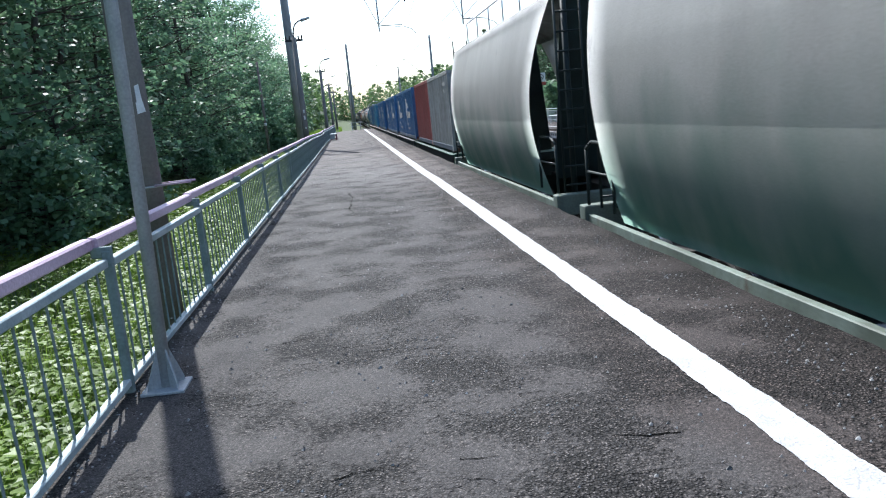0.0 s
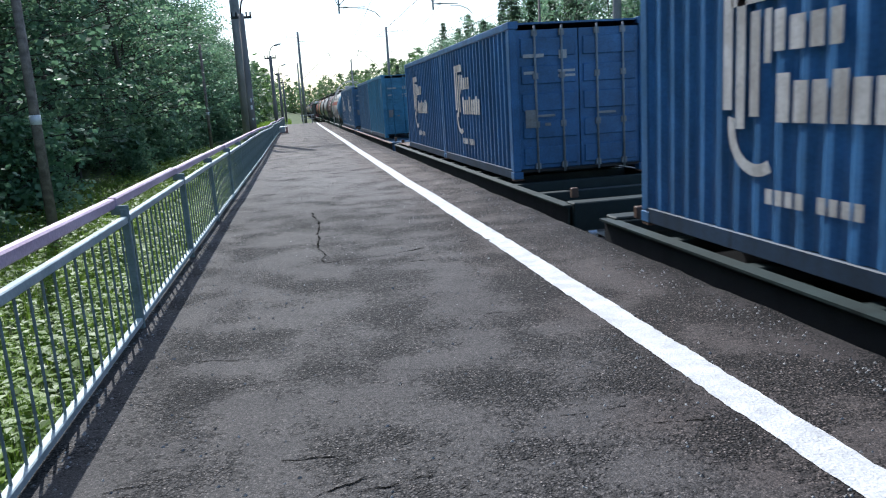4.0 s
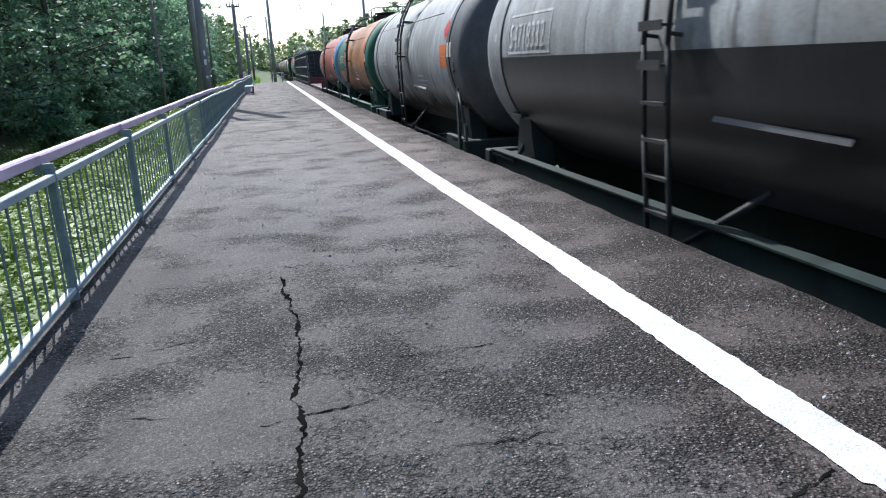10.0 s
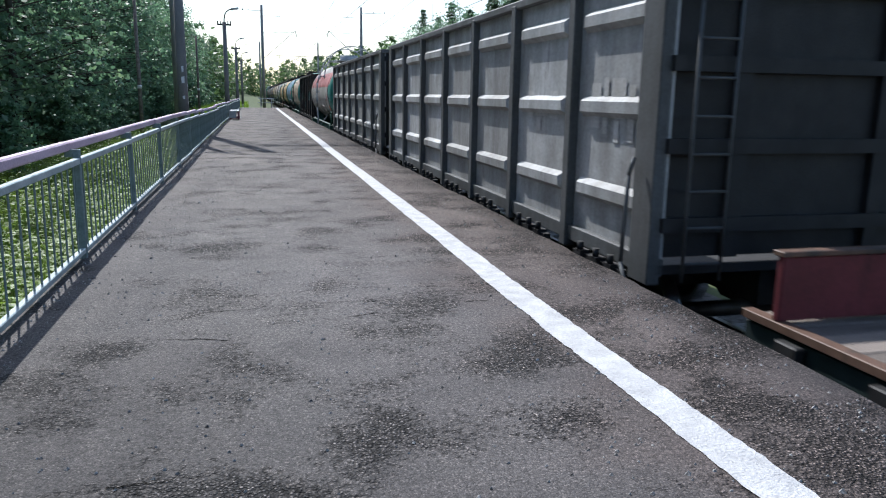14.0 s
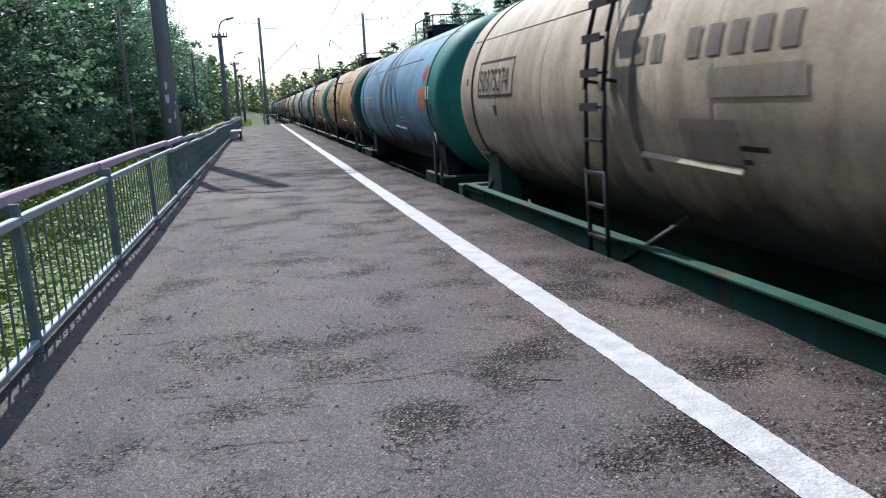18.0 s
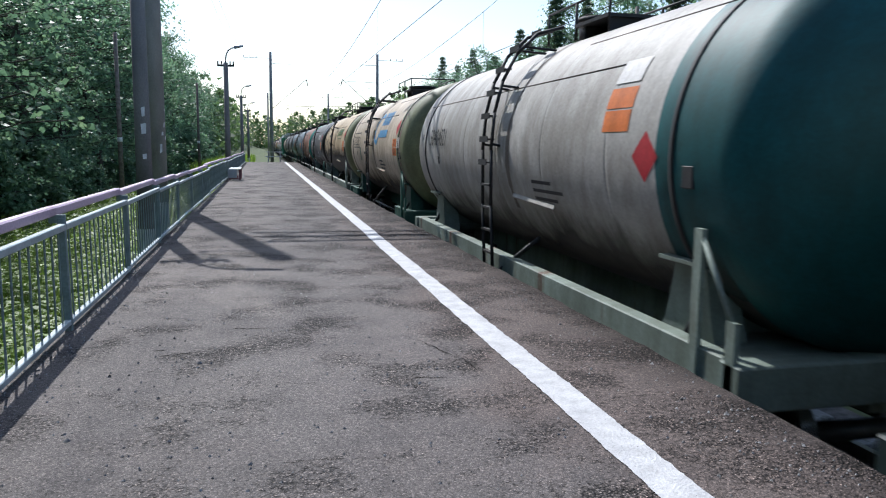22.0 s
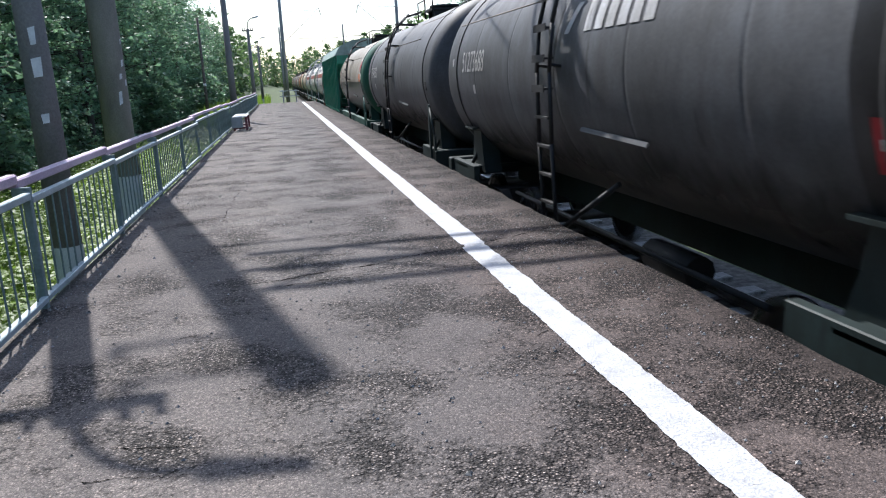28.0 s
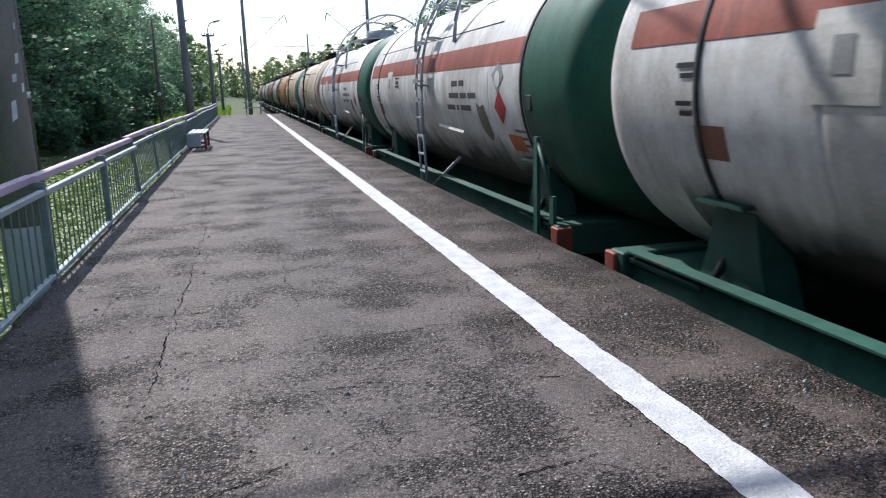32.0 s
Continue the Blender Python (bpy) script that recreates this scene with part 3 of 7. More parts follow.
def opposite_platform():
    x0, x1 = 10.1, 13.6
    bm = bmesh.new()
    box(bm, x0, x1, -20, 95, -0.13, 0.0)
    ob = tagged(part("opposite_platform", bm, ASPHALT), "grey asphalt platform on pale concrete girders across the tracks", "platform", kind="structure")
    ln_ = bmesh.new()
    box(ln_, x0 + 0.75, x0 + 0.87, -20, 95, 0.0, 0.005)
    part("painted_line", ln_, WHITE_PAINT, ob)
    cap = bmesh.new()
    box(cap, x0 - 0.06, x0 + 0.25, -20, 95, -0.17, -0.13)
    part("edge_strip", cap, WHITE_PAINT, ob)
    L = 5.9
    for k in range(-3, 14):
        y = 29.1 + L * k
        g = bmesh.new()
        box(g, x0 + 0.02, x0 + 0.3, y + 0.01, y + L - 0.01, -0.47, -0.17)
        gi = part("girder", g, PALE_CONC, ob)
        hs = bmesh.new()
        for j in range(14):
            yy = y + 0.4 + j * (L - 0.8) / 13
            tube(hs, (x0 + 0.012, yy, -0.29), (x0 + 0.03, yy, -0.29), 0.055, seg=8)
        part("socket", hs, BLACK_STEEL, gi)
        p = bmesh.new()
        box(p, x0 + 0.1, x0 + 0.5, y - 0.2, y + 0.2, GROUND_Z - 0.7, -0.47)
        part("pillar", p, PALE_CONC, ob)
        p = bmesh.new()
        box(p, x1 - 0.6, x1 - 0.2, y - 0.2, y + 0.2, GROUND_Z - 0.7, -0.13)
        part("pillar", p, PALE_CONC, ob)
    # added wall, not seen itself: blocks daylight so the space below stays dark
    wl = box(bmesh.new(), x0 + 1.3, x0 + 1.5, -20, 95, GROUND_Z - 0.7, -0.13)
    part("back_wall", wl, OLD_CONCRETE, ob)
    e = empty("opposite_fence_panel", pose(0, 0, 0), "pale grey painted steel fence bay", "fence", "fence bays along the opposite platform")
    W = 2.77
    part("post", bbox(-0.035, 0.035, -0.035, 0.035, -0.02, 0.8, 0.006), PALE_PAINT, e)
    part("handrail", bbox(-0.04, 0.04, 0, W - 0.006, 0.8, 0.85, 0.006), PALE_PAINT, e)
    part("upper_rail", bbox(-0.02, 0.02, 0.037, W - 0.037, 0.68, 0.72, 0.004), PALE_PAINT, e)
    part("lower_rail", bbox(-0.02, 0.02, 0.037, W - 0.037, 0.09, 0.13, 0.004), PALE_PAINT, e)
    b = part("baluster", tube(bmesh.new(), (0, 0, 0.12), (0, 0, 0.69), 0.012, seg=5, caps=False), PALE_PAINT, e)
    b.location = (0, 0.15, 0)
    for k in range(1, 17):
        share("baluster", b, e, pose(0, 0.15 + k * (W - 0.3) / 16, 0))
    e.matrix_basis = pose(13.1, 12.0, 0)
    for k in range(1, 24):
        copy_thing(e, pose(13.1, 12.0 + W * k, 0))
    return ob


PALE_CONC = pm("pale_concrete", (0.42, 0.43, 0.43), (0.58, 0.59, 0.59), 2, 0.8, bump=0.3, stain=(0.25, 0.24, 0.23), stain_at=0.62)
PALE_PAINT = pm("pale_paint", (0.5, 0.52, 0.52), (0.62, 0.64, 0.64), 3, 0.5)


# ---- poles, lamps, wires ----
def mast(x, y, r0, r1, z0, z1, mat, label, name="catenary_mast"):
    e = empty(name, pose(x, y, z0), label, "mast")
    bm = bmesh.new()
    tube(bm, (0, 0, 0), (0, 0, z1 - z0), r0, r1, 20)
    part("shaft", bm, mat, e, smooth=False)
    return e


def gantry():
    y = 44.0
    for x in (-2.72, 17.6):
        e = mast(x, y, 0.27, 0.2, GROUND_Z - 0.5, 13.0, CONCRETE, "tall tapered grey concrete catenary mast")
        if x < 0:
            rnd = random.Random(2)
            for k in range(5):
                fl = bmesh.new()
                a = rnd.uniform(-1.5, -0.2)
                z = rnd.uniform(2.4, 4.2)
                r = 0.27 - 0.07 * z / 14.5 + 0.004
                w, h = rnd.uniform(0.015, 0.045), rnd.uniform(0.04, 0.13)
                vs = [fl.verts.new((r * math.cos(a + u * w / r), r * math.sin(a + u * w / r), z + v * h)) for u, v in ((-1, -1), (0.8, -0.7), (1, 1), (-0.6, 0.8))]
                fl.faces.new(vs)
                part("paper_scrap", fl, PAPER, e)
        part("painted_base", tube(bmesh.new(), (0, 0, 0.4), (0, 0, 1.68), 0.275, 0.267, 20, caps=False), PALE_PAINT, e, "pale painted foot")
        bm = bmesh.new()
        k = 1 if x < 0 else -1
        bent(bm, [(0.2 * k, 0, 10.7), (1.05 * k, 0, 10.7)], 0.03)
        part("insulator_arm", bm, BLACK_STEEL, e)
        for zz in (13.8, 14.5):
            bm = bmesh.new()
            bent(bm, [(0, 0, zz), (-0.9 * k, 0, zz)], 0.03)
            tube(bm, (-0.85 * k, 0, zz), (-0.85 * k, 0, zz + 0.2), 0.05, seg=7)
            part("crossarm", bm, BLACK_STEEL, e)
    b = empty("gantry_beam", pose(0, y, 9.85), "lattice steel beam carrying the overhead line across both tracks", "gantry")
    bm = bmesh.new()
    for zz in (0, 0.75):
        for yy in (-0.3, 0.3):
            tube(bm, (-2.4, yy, zz), (17.4, yy, zz), 0.06, seg=6)
    part("chord", bm, GREY_STEEL, b)
    bm = bmesh.new()
    for k in range(24):
        xa = -2.4 + k * 0.825
        for yy in (-0.3, 0.3):
            tube(bm, (xa, yy, 0 if k % 2 else 0.75), (xa + 0.825, yy, 0.75 if k % 2 else 0), 0.035, seg=5)
    part("lattice", bm, GREY_STEEL, b)
    for x, ax in ((2.45, TRACK_X), (7.35, TRACK2_X)):
        h = empty("hanging_support", pose(x, y, 6.2), "steel hanging post with registration arm of the overhead line", "overhead line", "overhead line supports")
        part("post", tube(bmesh.new(), (0, 0, 0), (0, 0, 3.65), 0.045, seg=8), GREY_STEEL, h)
        bm = bmesh.new()
        tube(bm, (0, 0, 0.32), (1.35, 0, 0.3), 0.025, seg=6)
        for k in range(4):
            tube(bm, (0.22 + 0.06 * k, 0, 0.315), (0.25 + 0.06 * k, 0, 0.315), 0.06, seg=8)
        part("registration_arm", bm, BLACK_STEEL, h)
        bm = bmesh.new()
        bent(bm, [(0.9, 0, 0.22), (1.4, 0, 0.2), (1.85, 0, 0.02), (2.1, 0, -0.25)], 0.022)
        part("steady_arm", bm, BLACK_STEEL, h)
        bm = bmesh.new()
        tube(bm, (0, 0, 0.4), (1.6, 0, 1.9), 0.022, seg=6)
        tube(bm, (0, 0, 0.35), (-0.9, 0, 2.3), 0.02, seg=6)
        part("stay", bm, BLACK_STEEL, h)
        bm = bmesh.new()
        tube(bm, (1.62, 0, 1.9), (1.62, 0, 1.55), 0.05, seg=8)
        part("insulator", bm, BLACK_STEEL, h)


def cantilever_mast(x, y, side):
    """Mast beyond the platform with its cantilever towards the tracks (side +1: to +x)."""
    e = mast(x, y, 0.22, 0.16, GROUND_Z - 0.5, 12.2, CONCRETE, "slender concrete catenary mast with cantilever and crossarms")
    z = -(GROUND_Z - 0.5)
    bm = bmesh.new()
    tube(bm, (0, 0, z + 5.6), (side * 4.1, 0, z + 9.2), 0.035, seg=6)
    tube(bm, (0, 0, z + 8.9), (side * 3.9, 0, z + 9.0), 0.025, seg=6)
    part("cantilever", bm, BLACK_STEEL, e)
    bm = bmesh.new()
    tube(bm, (side * 1.6, 0, z + 6.1), (side * 6.0, 0, z + 6.05), 0.03, seg=6)
    tube(bm, (side * 3.6, 0, z + 5.5), (side * 4.6, 0, z + 6.0), 0.02, seg=6)
    part("registration_arm", bm, BLACK_STEEL, e)
    bm = bmesh.new()
    tube(bm, (side * 4.1, 0, z + 9.2), (side * 4.3, 0, z + 8.4), 0.05, seg=6)
    part("insulator", bm, BLACK_STEEL, e)
    bm = bmesh.new()
    tube(bm, (-side * 3.0, 0, z + 11.5), (0, 0, z + 11.5), 0.03, seg=6)
    tube(bm, (0, 0, z + 10.9), (side * 2.3, 0, z + 10.9), 0.03, seg=6)
    for u in (-3.0, -2.3, -1.6):
        tube(bm, (side * u, 0, z + 11.5), (side * u, 0, z + 11.75), 0.04, seg=6)
    part("crossarm", bm, BLACK_STEEL, e)


def lamp_post(x, y, scraps=False):
    e = empty("street_lamp", pose(x, y, GROUND_Z - 0.4), "dark concrete lamp post with a curved steel arm", "lamp", "lamp posts behind the fence")
    H = 6.45
    z0 = -(GROUND_Z - 0.4)
    part("shaft", tube(bmesh.new(), (0, 0, 0), (0, 0, z0 + 5.6), 0.16, 0.115, 14), OLD_CONCRETE, e)
    part("painted_base", tube(bmesh.new(), (0, 0, 0.3), (0, 0, z0 - 0.08), 0.165, 0.156, 14, caps=False), PALE_PAINT, e, "pale painted foot")
    part("arm", bent(bmesh.new(), [(0, 0, z0 + 5.2), (0, 0, z0 + 5.75), (0.05, 0, z0 + 6.02), (0.14, 0, z0 + 6.2), (0.3, 0, z0 + 6.32), (0.52, 0, z0 + 6.38)], 0.036, 7), BLACK_STEEL, e)
    part("lamp_head", tube(bmesh.new(), (0.44, 0, z0 + 6.36), (0.88, 0, z0 + 6.46), 0.085, 0.05, 10), GREY_STEEL, e, "grey lamp head")
    bm = bmesh.new()
    box(bm, -0.42, 0.42, -0.04, 0.04, z0 + H - 1.05, z0 + H - 0.95)
    for u in (-0.38, -0.2, 0.22, 0.38):
        tube(bm, (u, 0, z0 + H - 0.95), (u, 0, z0 + H - 0.78), 0.035, seg=6)
    part("crossarm", bm, BLACK_STEEL, e)
    if scraps:
        for z, w, h in ((1.75, 0.04, 0.1), (2.05, 0.025, 0.09), (1.25, 0.03, 0.05)):
            fl = bmesh.new()
            r = 0.158
            vs = [fl.verts.new((r * math.cos(a), r * math.sin(a), z0 + z + v * h)) for a, v in ((-1.3 - w / r, -1), (-1.3 + w / r, -0.9), (-1.25 + w / r, 1), (-1.35 - w / r, 0.8))]
            fl.faces.new(vs)
            part("paper_scrap", fl, PAPER, e)


def near_poles():
    # steel lamp post standing on the platform edge
    e = empty("steel_lamp_post", pose(-1.22, 4.1, 0, 0, 1.5, 0), "grey painted steel post bolted to the platform with gusset plates", "lamp post")
    part("shaft", tube(bmesh.new(), (0, 0, 0), (0, 0, 6.5), 0.04, 0.037, 14), GREY_STEEL, e)
    bm = bmesh.new()
    for k in range(4):
        a = radians(45 + 90 * k)
        c, s = math.cos(a), math.sin(a)
        p = [(0.04, 0.01), (0.13, 0.01), (0.12, 0.06), (0.04, 0.26)]
        u = [bm.verts.new((c * q - s * 0.006, s * q + c * 0.006, z)) for q, z in p]
        w = [bm.verts.new((c * q + s * 0.006, s * q - c * 0.006, z)) for q, z in p]
        bm.faces.new(u)
        bm.faces.new(w[::-1])
        for j in range(4):
            bm.faces.new((u[j], w[j], w[(j + 1) % 4], u[(j + 1) % 4]))
    part("gusset", bm, GREY_STEEL, e)
    part("foot_plate", bbox(-0.13, 0.13, -0.13, 0.13, 0.0, 0.02, 0.004), GREY_STEEL, e)
    # old thick pole tied to the handrail
    e = empty("utility_pole", pose(-1.93, 7.1, GROUND_Z - 0.4), "dark weathered concrete pole with a wire band behind the fence", "pole")
    z0 = -(GROUND_Z - 0.4)
    part("shaft", tube(bmesh.new(), (0, 0, 0), (0, 0, z0 + 9.5), 0.15, 0.1, 16), OLD_CONCRETE, e)
    bm = bmesh.new()
    lathe = [tube(bm, (0, 0, z0 + 1.06), (0, 0, z0 + 1.08), 0.152, 0.152, 16)]
    part("band", bm, GREY_STEEL, e)
    bm = bmesh.new()
    tube(bm, (0.1, -0.13, z0 + 1.08), (0.45, -0.16, z0 + 1.09), 0.012, seg=6)
    tube(bm, (0.1, 0.13, z0 + 1.08), (0.45, 0.05, z0 + 1.09), 0.012, seg=6)
    part("tie_rod", bm, LILAC, e)
    for z, w, h, a0 in ((1.95, 0.028, 0.1, -0.9), (1.83, 0.045, 0.06, -0.85)):
        fl = bmesh.new()
        r = 0.142
        vs = [fl.verts.new((r * math.cos(a), r * math.sin(a), z0 + z + v * h)) for a, v in ((a0 - w / r, -1), (a0 + w / r, -0.7), (a0 + w / r * 0.5, 1), (a0 - w / r, 0.8))]
        fl.faces.new(vs)
        part("paper_scrap", fl, PAPER, e)
    for x, y, h in ((-6.4, 60, 6.5), (-5.5, 21, 6.0), (-5.2, 88, 6.5), (17.5, 37.5, 8.0), (16.8, 55, 8.0)):
        e = empty("wooden_pole", pose(x, y, GROUND_Z - 0.3), "grey weathered wooden pole at the forest edge", "pole")
        part("shaft", tube(bmesh.new(), (0, 0, 0), (0, 0, h + 1.5), 0.12, 0.085, 10), WOOD_OLD, e)
        part("mark", tube(bmesh.new(), (0, 0, 3.1), (0, 0, 3.3), 0.116, 0.115, 10), PAPER, e)


def wires():
    bm = bmesh.new()
    for x in (TRACK_X + 0.1, TRACK2_X - 0.1):
        for y0, y1 in ((-26, 44), (44, 114), (114, 184), (184, 254)):
            pts = []
            for k in range(15):
                f = k / 14
                pts.append((x, y0 + (y1 - y0) * f, 7.9 - 1.5 * (1 - (2 * f - 1) ** 2)))
            bent(bm, pts, 0.014, 4)
            for k in range(2, 13, 2):
                tube(bm, pts[k], (x, pts[k][1], 5.3), 0.005, seg=3, caps=False)
        tube(bm, (x, -26, 5.3), (x, 254, 5.3), 0.013, seg=4)
    tagged(part("overhead_wire", bm, BLACK_STEEL), "thin dark overhead contact and carrying wires", "overhead wire", kind="structure")
    bm = bmesh.new()
    for x, z, x2, z2 in ((-3.57, 12.25, -2.0, 10.0), (-3.57, 12.95, -1.3, 10.0)):
        pts = [(x + (x2 - x) * k / 14, 44 + 70 * k / 14, z + (z2 - z) * k / 14 - 1.0 * (1 - (2 * k / 14 - 1) ** 2)) for k in range(15)]
        bent(bm, pts, 0.008, 4)
        pts = [(x, -26 + 70 * k / 14, z - 1.0 * (1 - (2 * k / 14 - 1) ** 2)) for k in range(15)]
        bent(bm, pts, 0.008, 4)
    tagged(part("feeder_wire", bm, BLACK_STEEL), "thin dark feeder wires along the masts", "wire", kind="structure")


def bench(x, y, opp=False):
    e = empty("bench", pose(x, y, 0.012 if not opp else 0.0), "pale slat bench with maroon legs and a grey end panel" if not opp else "pale grey slat bench on the opposite platform", "bench")
    wood = PALE_PAINT
    for k in range(4):
        part("slat", bbox(-0.22 + 0.12 * k, -0.125 + 0.12 * k, -1.1, 1.1, 0.44, 0.475, 0.006), wood, e)
    leg = MAROON_LEG if not opp else PALE_PAINT
    for yy in (-0.9, 0.9):
        for xx in (-0.19, 0.21):
            part("leg", bbox(xx - 0.035, xx + 0.035, yy - 0.04, yy + 0.04, 0.0, 0.44, 0.006), leg, e)
        part("crossbar", bbox(-0.15, 0.17, yy - 0.03, yy + 0.03, 0.06, 0.12, 0.006), leg, e)
    if not opp:
        part("end_panel", bbox(-0.26, 0.1, -1.16, -1.11, 0.1, 0.45, 0.01), GREY_STEEL, e, "grey end panel")


MAROON_LEG = pm("maroon_paint", (0.13, 0.03, 0.045), (0.22, 0.06, 0.08), 4, 0.5)


def sign_board():
    e = empty("warning_sign", pose(14.6, 55, 0), "white square prohibition sign with a red strip on a brown post", "sign")
    part("post", tube(bmesh.new(), (0, 0, 0), (0, 0, 3.3), 0.06, seg=8), BARK, e)
    part("board", bbox(-0.33, 0.33, -0.08, -0.06, 2.75, 3.4, 0.005), PAPER, e)
    part("ring", on_end(ringshape(0, 0, 0.15, 0.2), 0, -0.085, 3.1), BLACK_STEEL, e)
    part("slash", on_end(blob([(-0.14, 0.1), (-0.1, 0.14), (0.14, -0.1), (0.1, -0.14)]), 0, -0.086, 3.1), BLACK_STEEL, e)
    part("red_strip", bbox(-0.33, 0.33, -0.08, -0.06, 2.5, 2.73, 0.005), RED_PAINT, e)


RED_PAINT = pm("red_paint", (0.3, 0.045, 0.035), (0.42, 0.08, 0.06), 4, 0.5)


# ---- trees and growth ----
LEAF_A = leaf_mat("leaf_broad", (0.078, 0.155, 0.095), (0.15, 0.265, 0.15), (0.245, 0.365, 0.195))
LEAF_B = leaf_mat("leaf_spruce", (0.03, 0.058, 0.034), (0.062, 0.108, 0.056), (0.12, 0.17, 0.08))
LEAF_C = leaf_mat("weed_leaf", (0.085, 0.155, 0.024), (0.18, 0.28, 0.042), (0.29, 0.42, 0.075))
LEAF_D = leaf_mat("leaf_far", (0.07, 0.12, 0.045), (0.11, 0.18, 0.065), (0.17, 0.25, 0.09))


def leaves(me_v, me_f, c, n, spread, size, rnd, droop=0.3, flat=0.7, single=False):
    """A clump of leaf blades round c."""
    for _ in range(n):
        p = Vector(c) + Vector((rnd.gauss(0, spread), rnd.gauss(0, spread), rnd.gauss(0, spread * flat)))
        a, t = rnd.uniform(0, 6.283), rnd.uniform(-0.9, 0.9)
        s = size * rnd.uniform(0.6, 1.35)
        d = Vector((math.cos(a) * math.cos(t), math.sin(a) * math.cos(t), math.sin(t) - droop)).normalized()
        w = d.cross(Vector((rnd.uniform(-1, 1), rnd.uniform(-1, 1), 1))).normalized() * s * 0.42
        i = len(me_v)
        if single:
            me_v += [p - w, p + w, p + d * s]
            me_f.append((i, i + 1, i + 2))
        else:
            me_v += [p, p + d * s * 0.45 + w, p + d * s, p + d * s * 0.45 - w]
            me_f.append((i, i + 1, i + 2, i + 3))


def tree_mesh(kind, seed, h, near):
    """Trunk, limbs and a crown of leaf sprays; near trees have finer leaves than those behind."""
    rnd = random.Random(seed)
    bm = bmesh.new()
    v, f = [], []
    if kind in ("broad", "bush"):
        pts = [Vector((0, 0, -0.5))]
        for k in range(1, 7):
            pts.append(Vector((rnd.gauss(0, 0.12) * k * 0.5, rnd.gauss(0, 0.12) * k * 0.5, h * 0.92 * k / 6)))
        if kind == "broad":
            for k in range(6):
                tube(bm, pts[k], pts[k + 1], 0.17 * (1 - k / 6.5), 0.17 * (1 - (k + 1) / 6.5), 7, caps=False)
        low = 0.1 if kind == "broad" else 0.04
        for _ in range(60 if near else 42):
            z = h * (low + (0.98 - low) * rnd.random() ** 0.9)
            k = min(5, int(z / (h * 0.92) * 6))
            base = Vector((pts[k].x, pts[k].y, z * 0.94))
            prof = math.sin(math.pi * min(1, (z / h) * 0.82 + 0.16)) ** 0.55
            reach = (h * 0.24 if kind == "broad" else h * 0.4) * prof * rnd.uniform(0.6, 1.2)
            a = rnd.uniform(0, 6.283)
            tip = base + Vector((math.cos(a) * reach, math.sin(a) * reach, reach * rnd.uniform(-0.1, 0.4)))
            tube(bm, base, tip, 0.035, 0.01, 4, caps=False)
            for j in range(4 if near else 3):
                c = base.lerp(tip, 0.4 + (0.2 if near else 0.3) * j) + Vector((rnd.gauss(0, 0.25), rnd.gauss(0, 0.25), rnd.gauss(0, 0.16)))
                if near:
                    leaves(v, f, c, rnd.randint(13, 22), 0.23, 0.2, rnd, 0.35, 0.4)
                else:
                    leaves(v, f, c, rnd.randint(24, 38), h * 0.034, 0.23, rnd, 0.3, 0.6, True)
    else:
        tube(bm, (0, 0, -0.5), (0, 0, h * 0.97), 0.15, 0.015, 7, caps=False)
        lev = int(h * 2.2)
        for k in range(lev):
            z = h * (0.06 + 0.94 * k / lev)
            reach = h * 0.17 * (1 - k / lev) ** 0.8 + 0.1
            for j in range(7):
                a = rnd.uniform(0, 6.283)
                r = reach * rnd.uniform(0.6, 1.2)
                tip = Vector((math.cos(a) * r, math.sin(a) * r, z - r * 0.22))
                for q in range(3):
                    c = Vector((0, 0, z)).lerp(tip, 0.35 + 0.32 * q)
                    leaves(v, f, c, 11, 0.1 + 0.035 * r, 0.2, rnd, 0.6, 0.7, True)
    tm = bpy.data.meshes.new("trunk")
    bm.to_mesh(tm)
    bm.free()
    tm.materials.append(BARK)
    cm = bpy.data.meshes.new("crown")
    cm.from_pydata(v, [], f)
    cm.materials.append(LEAF_B if kind == "spruce" else LEAF_A)
    return tm, cm


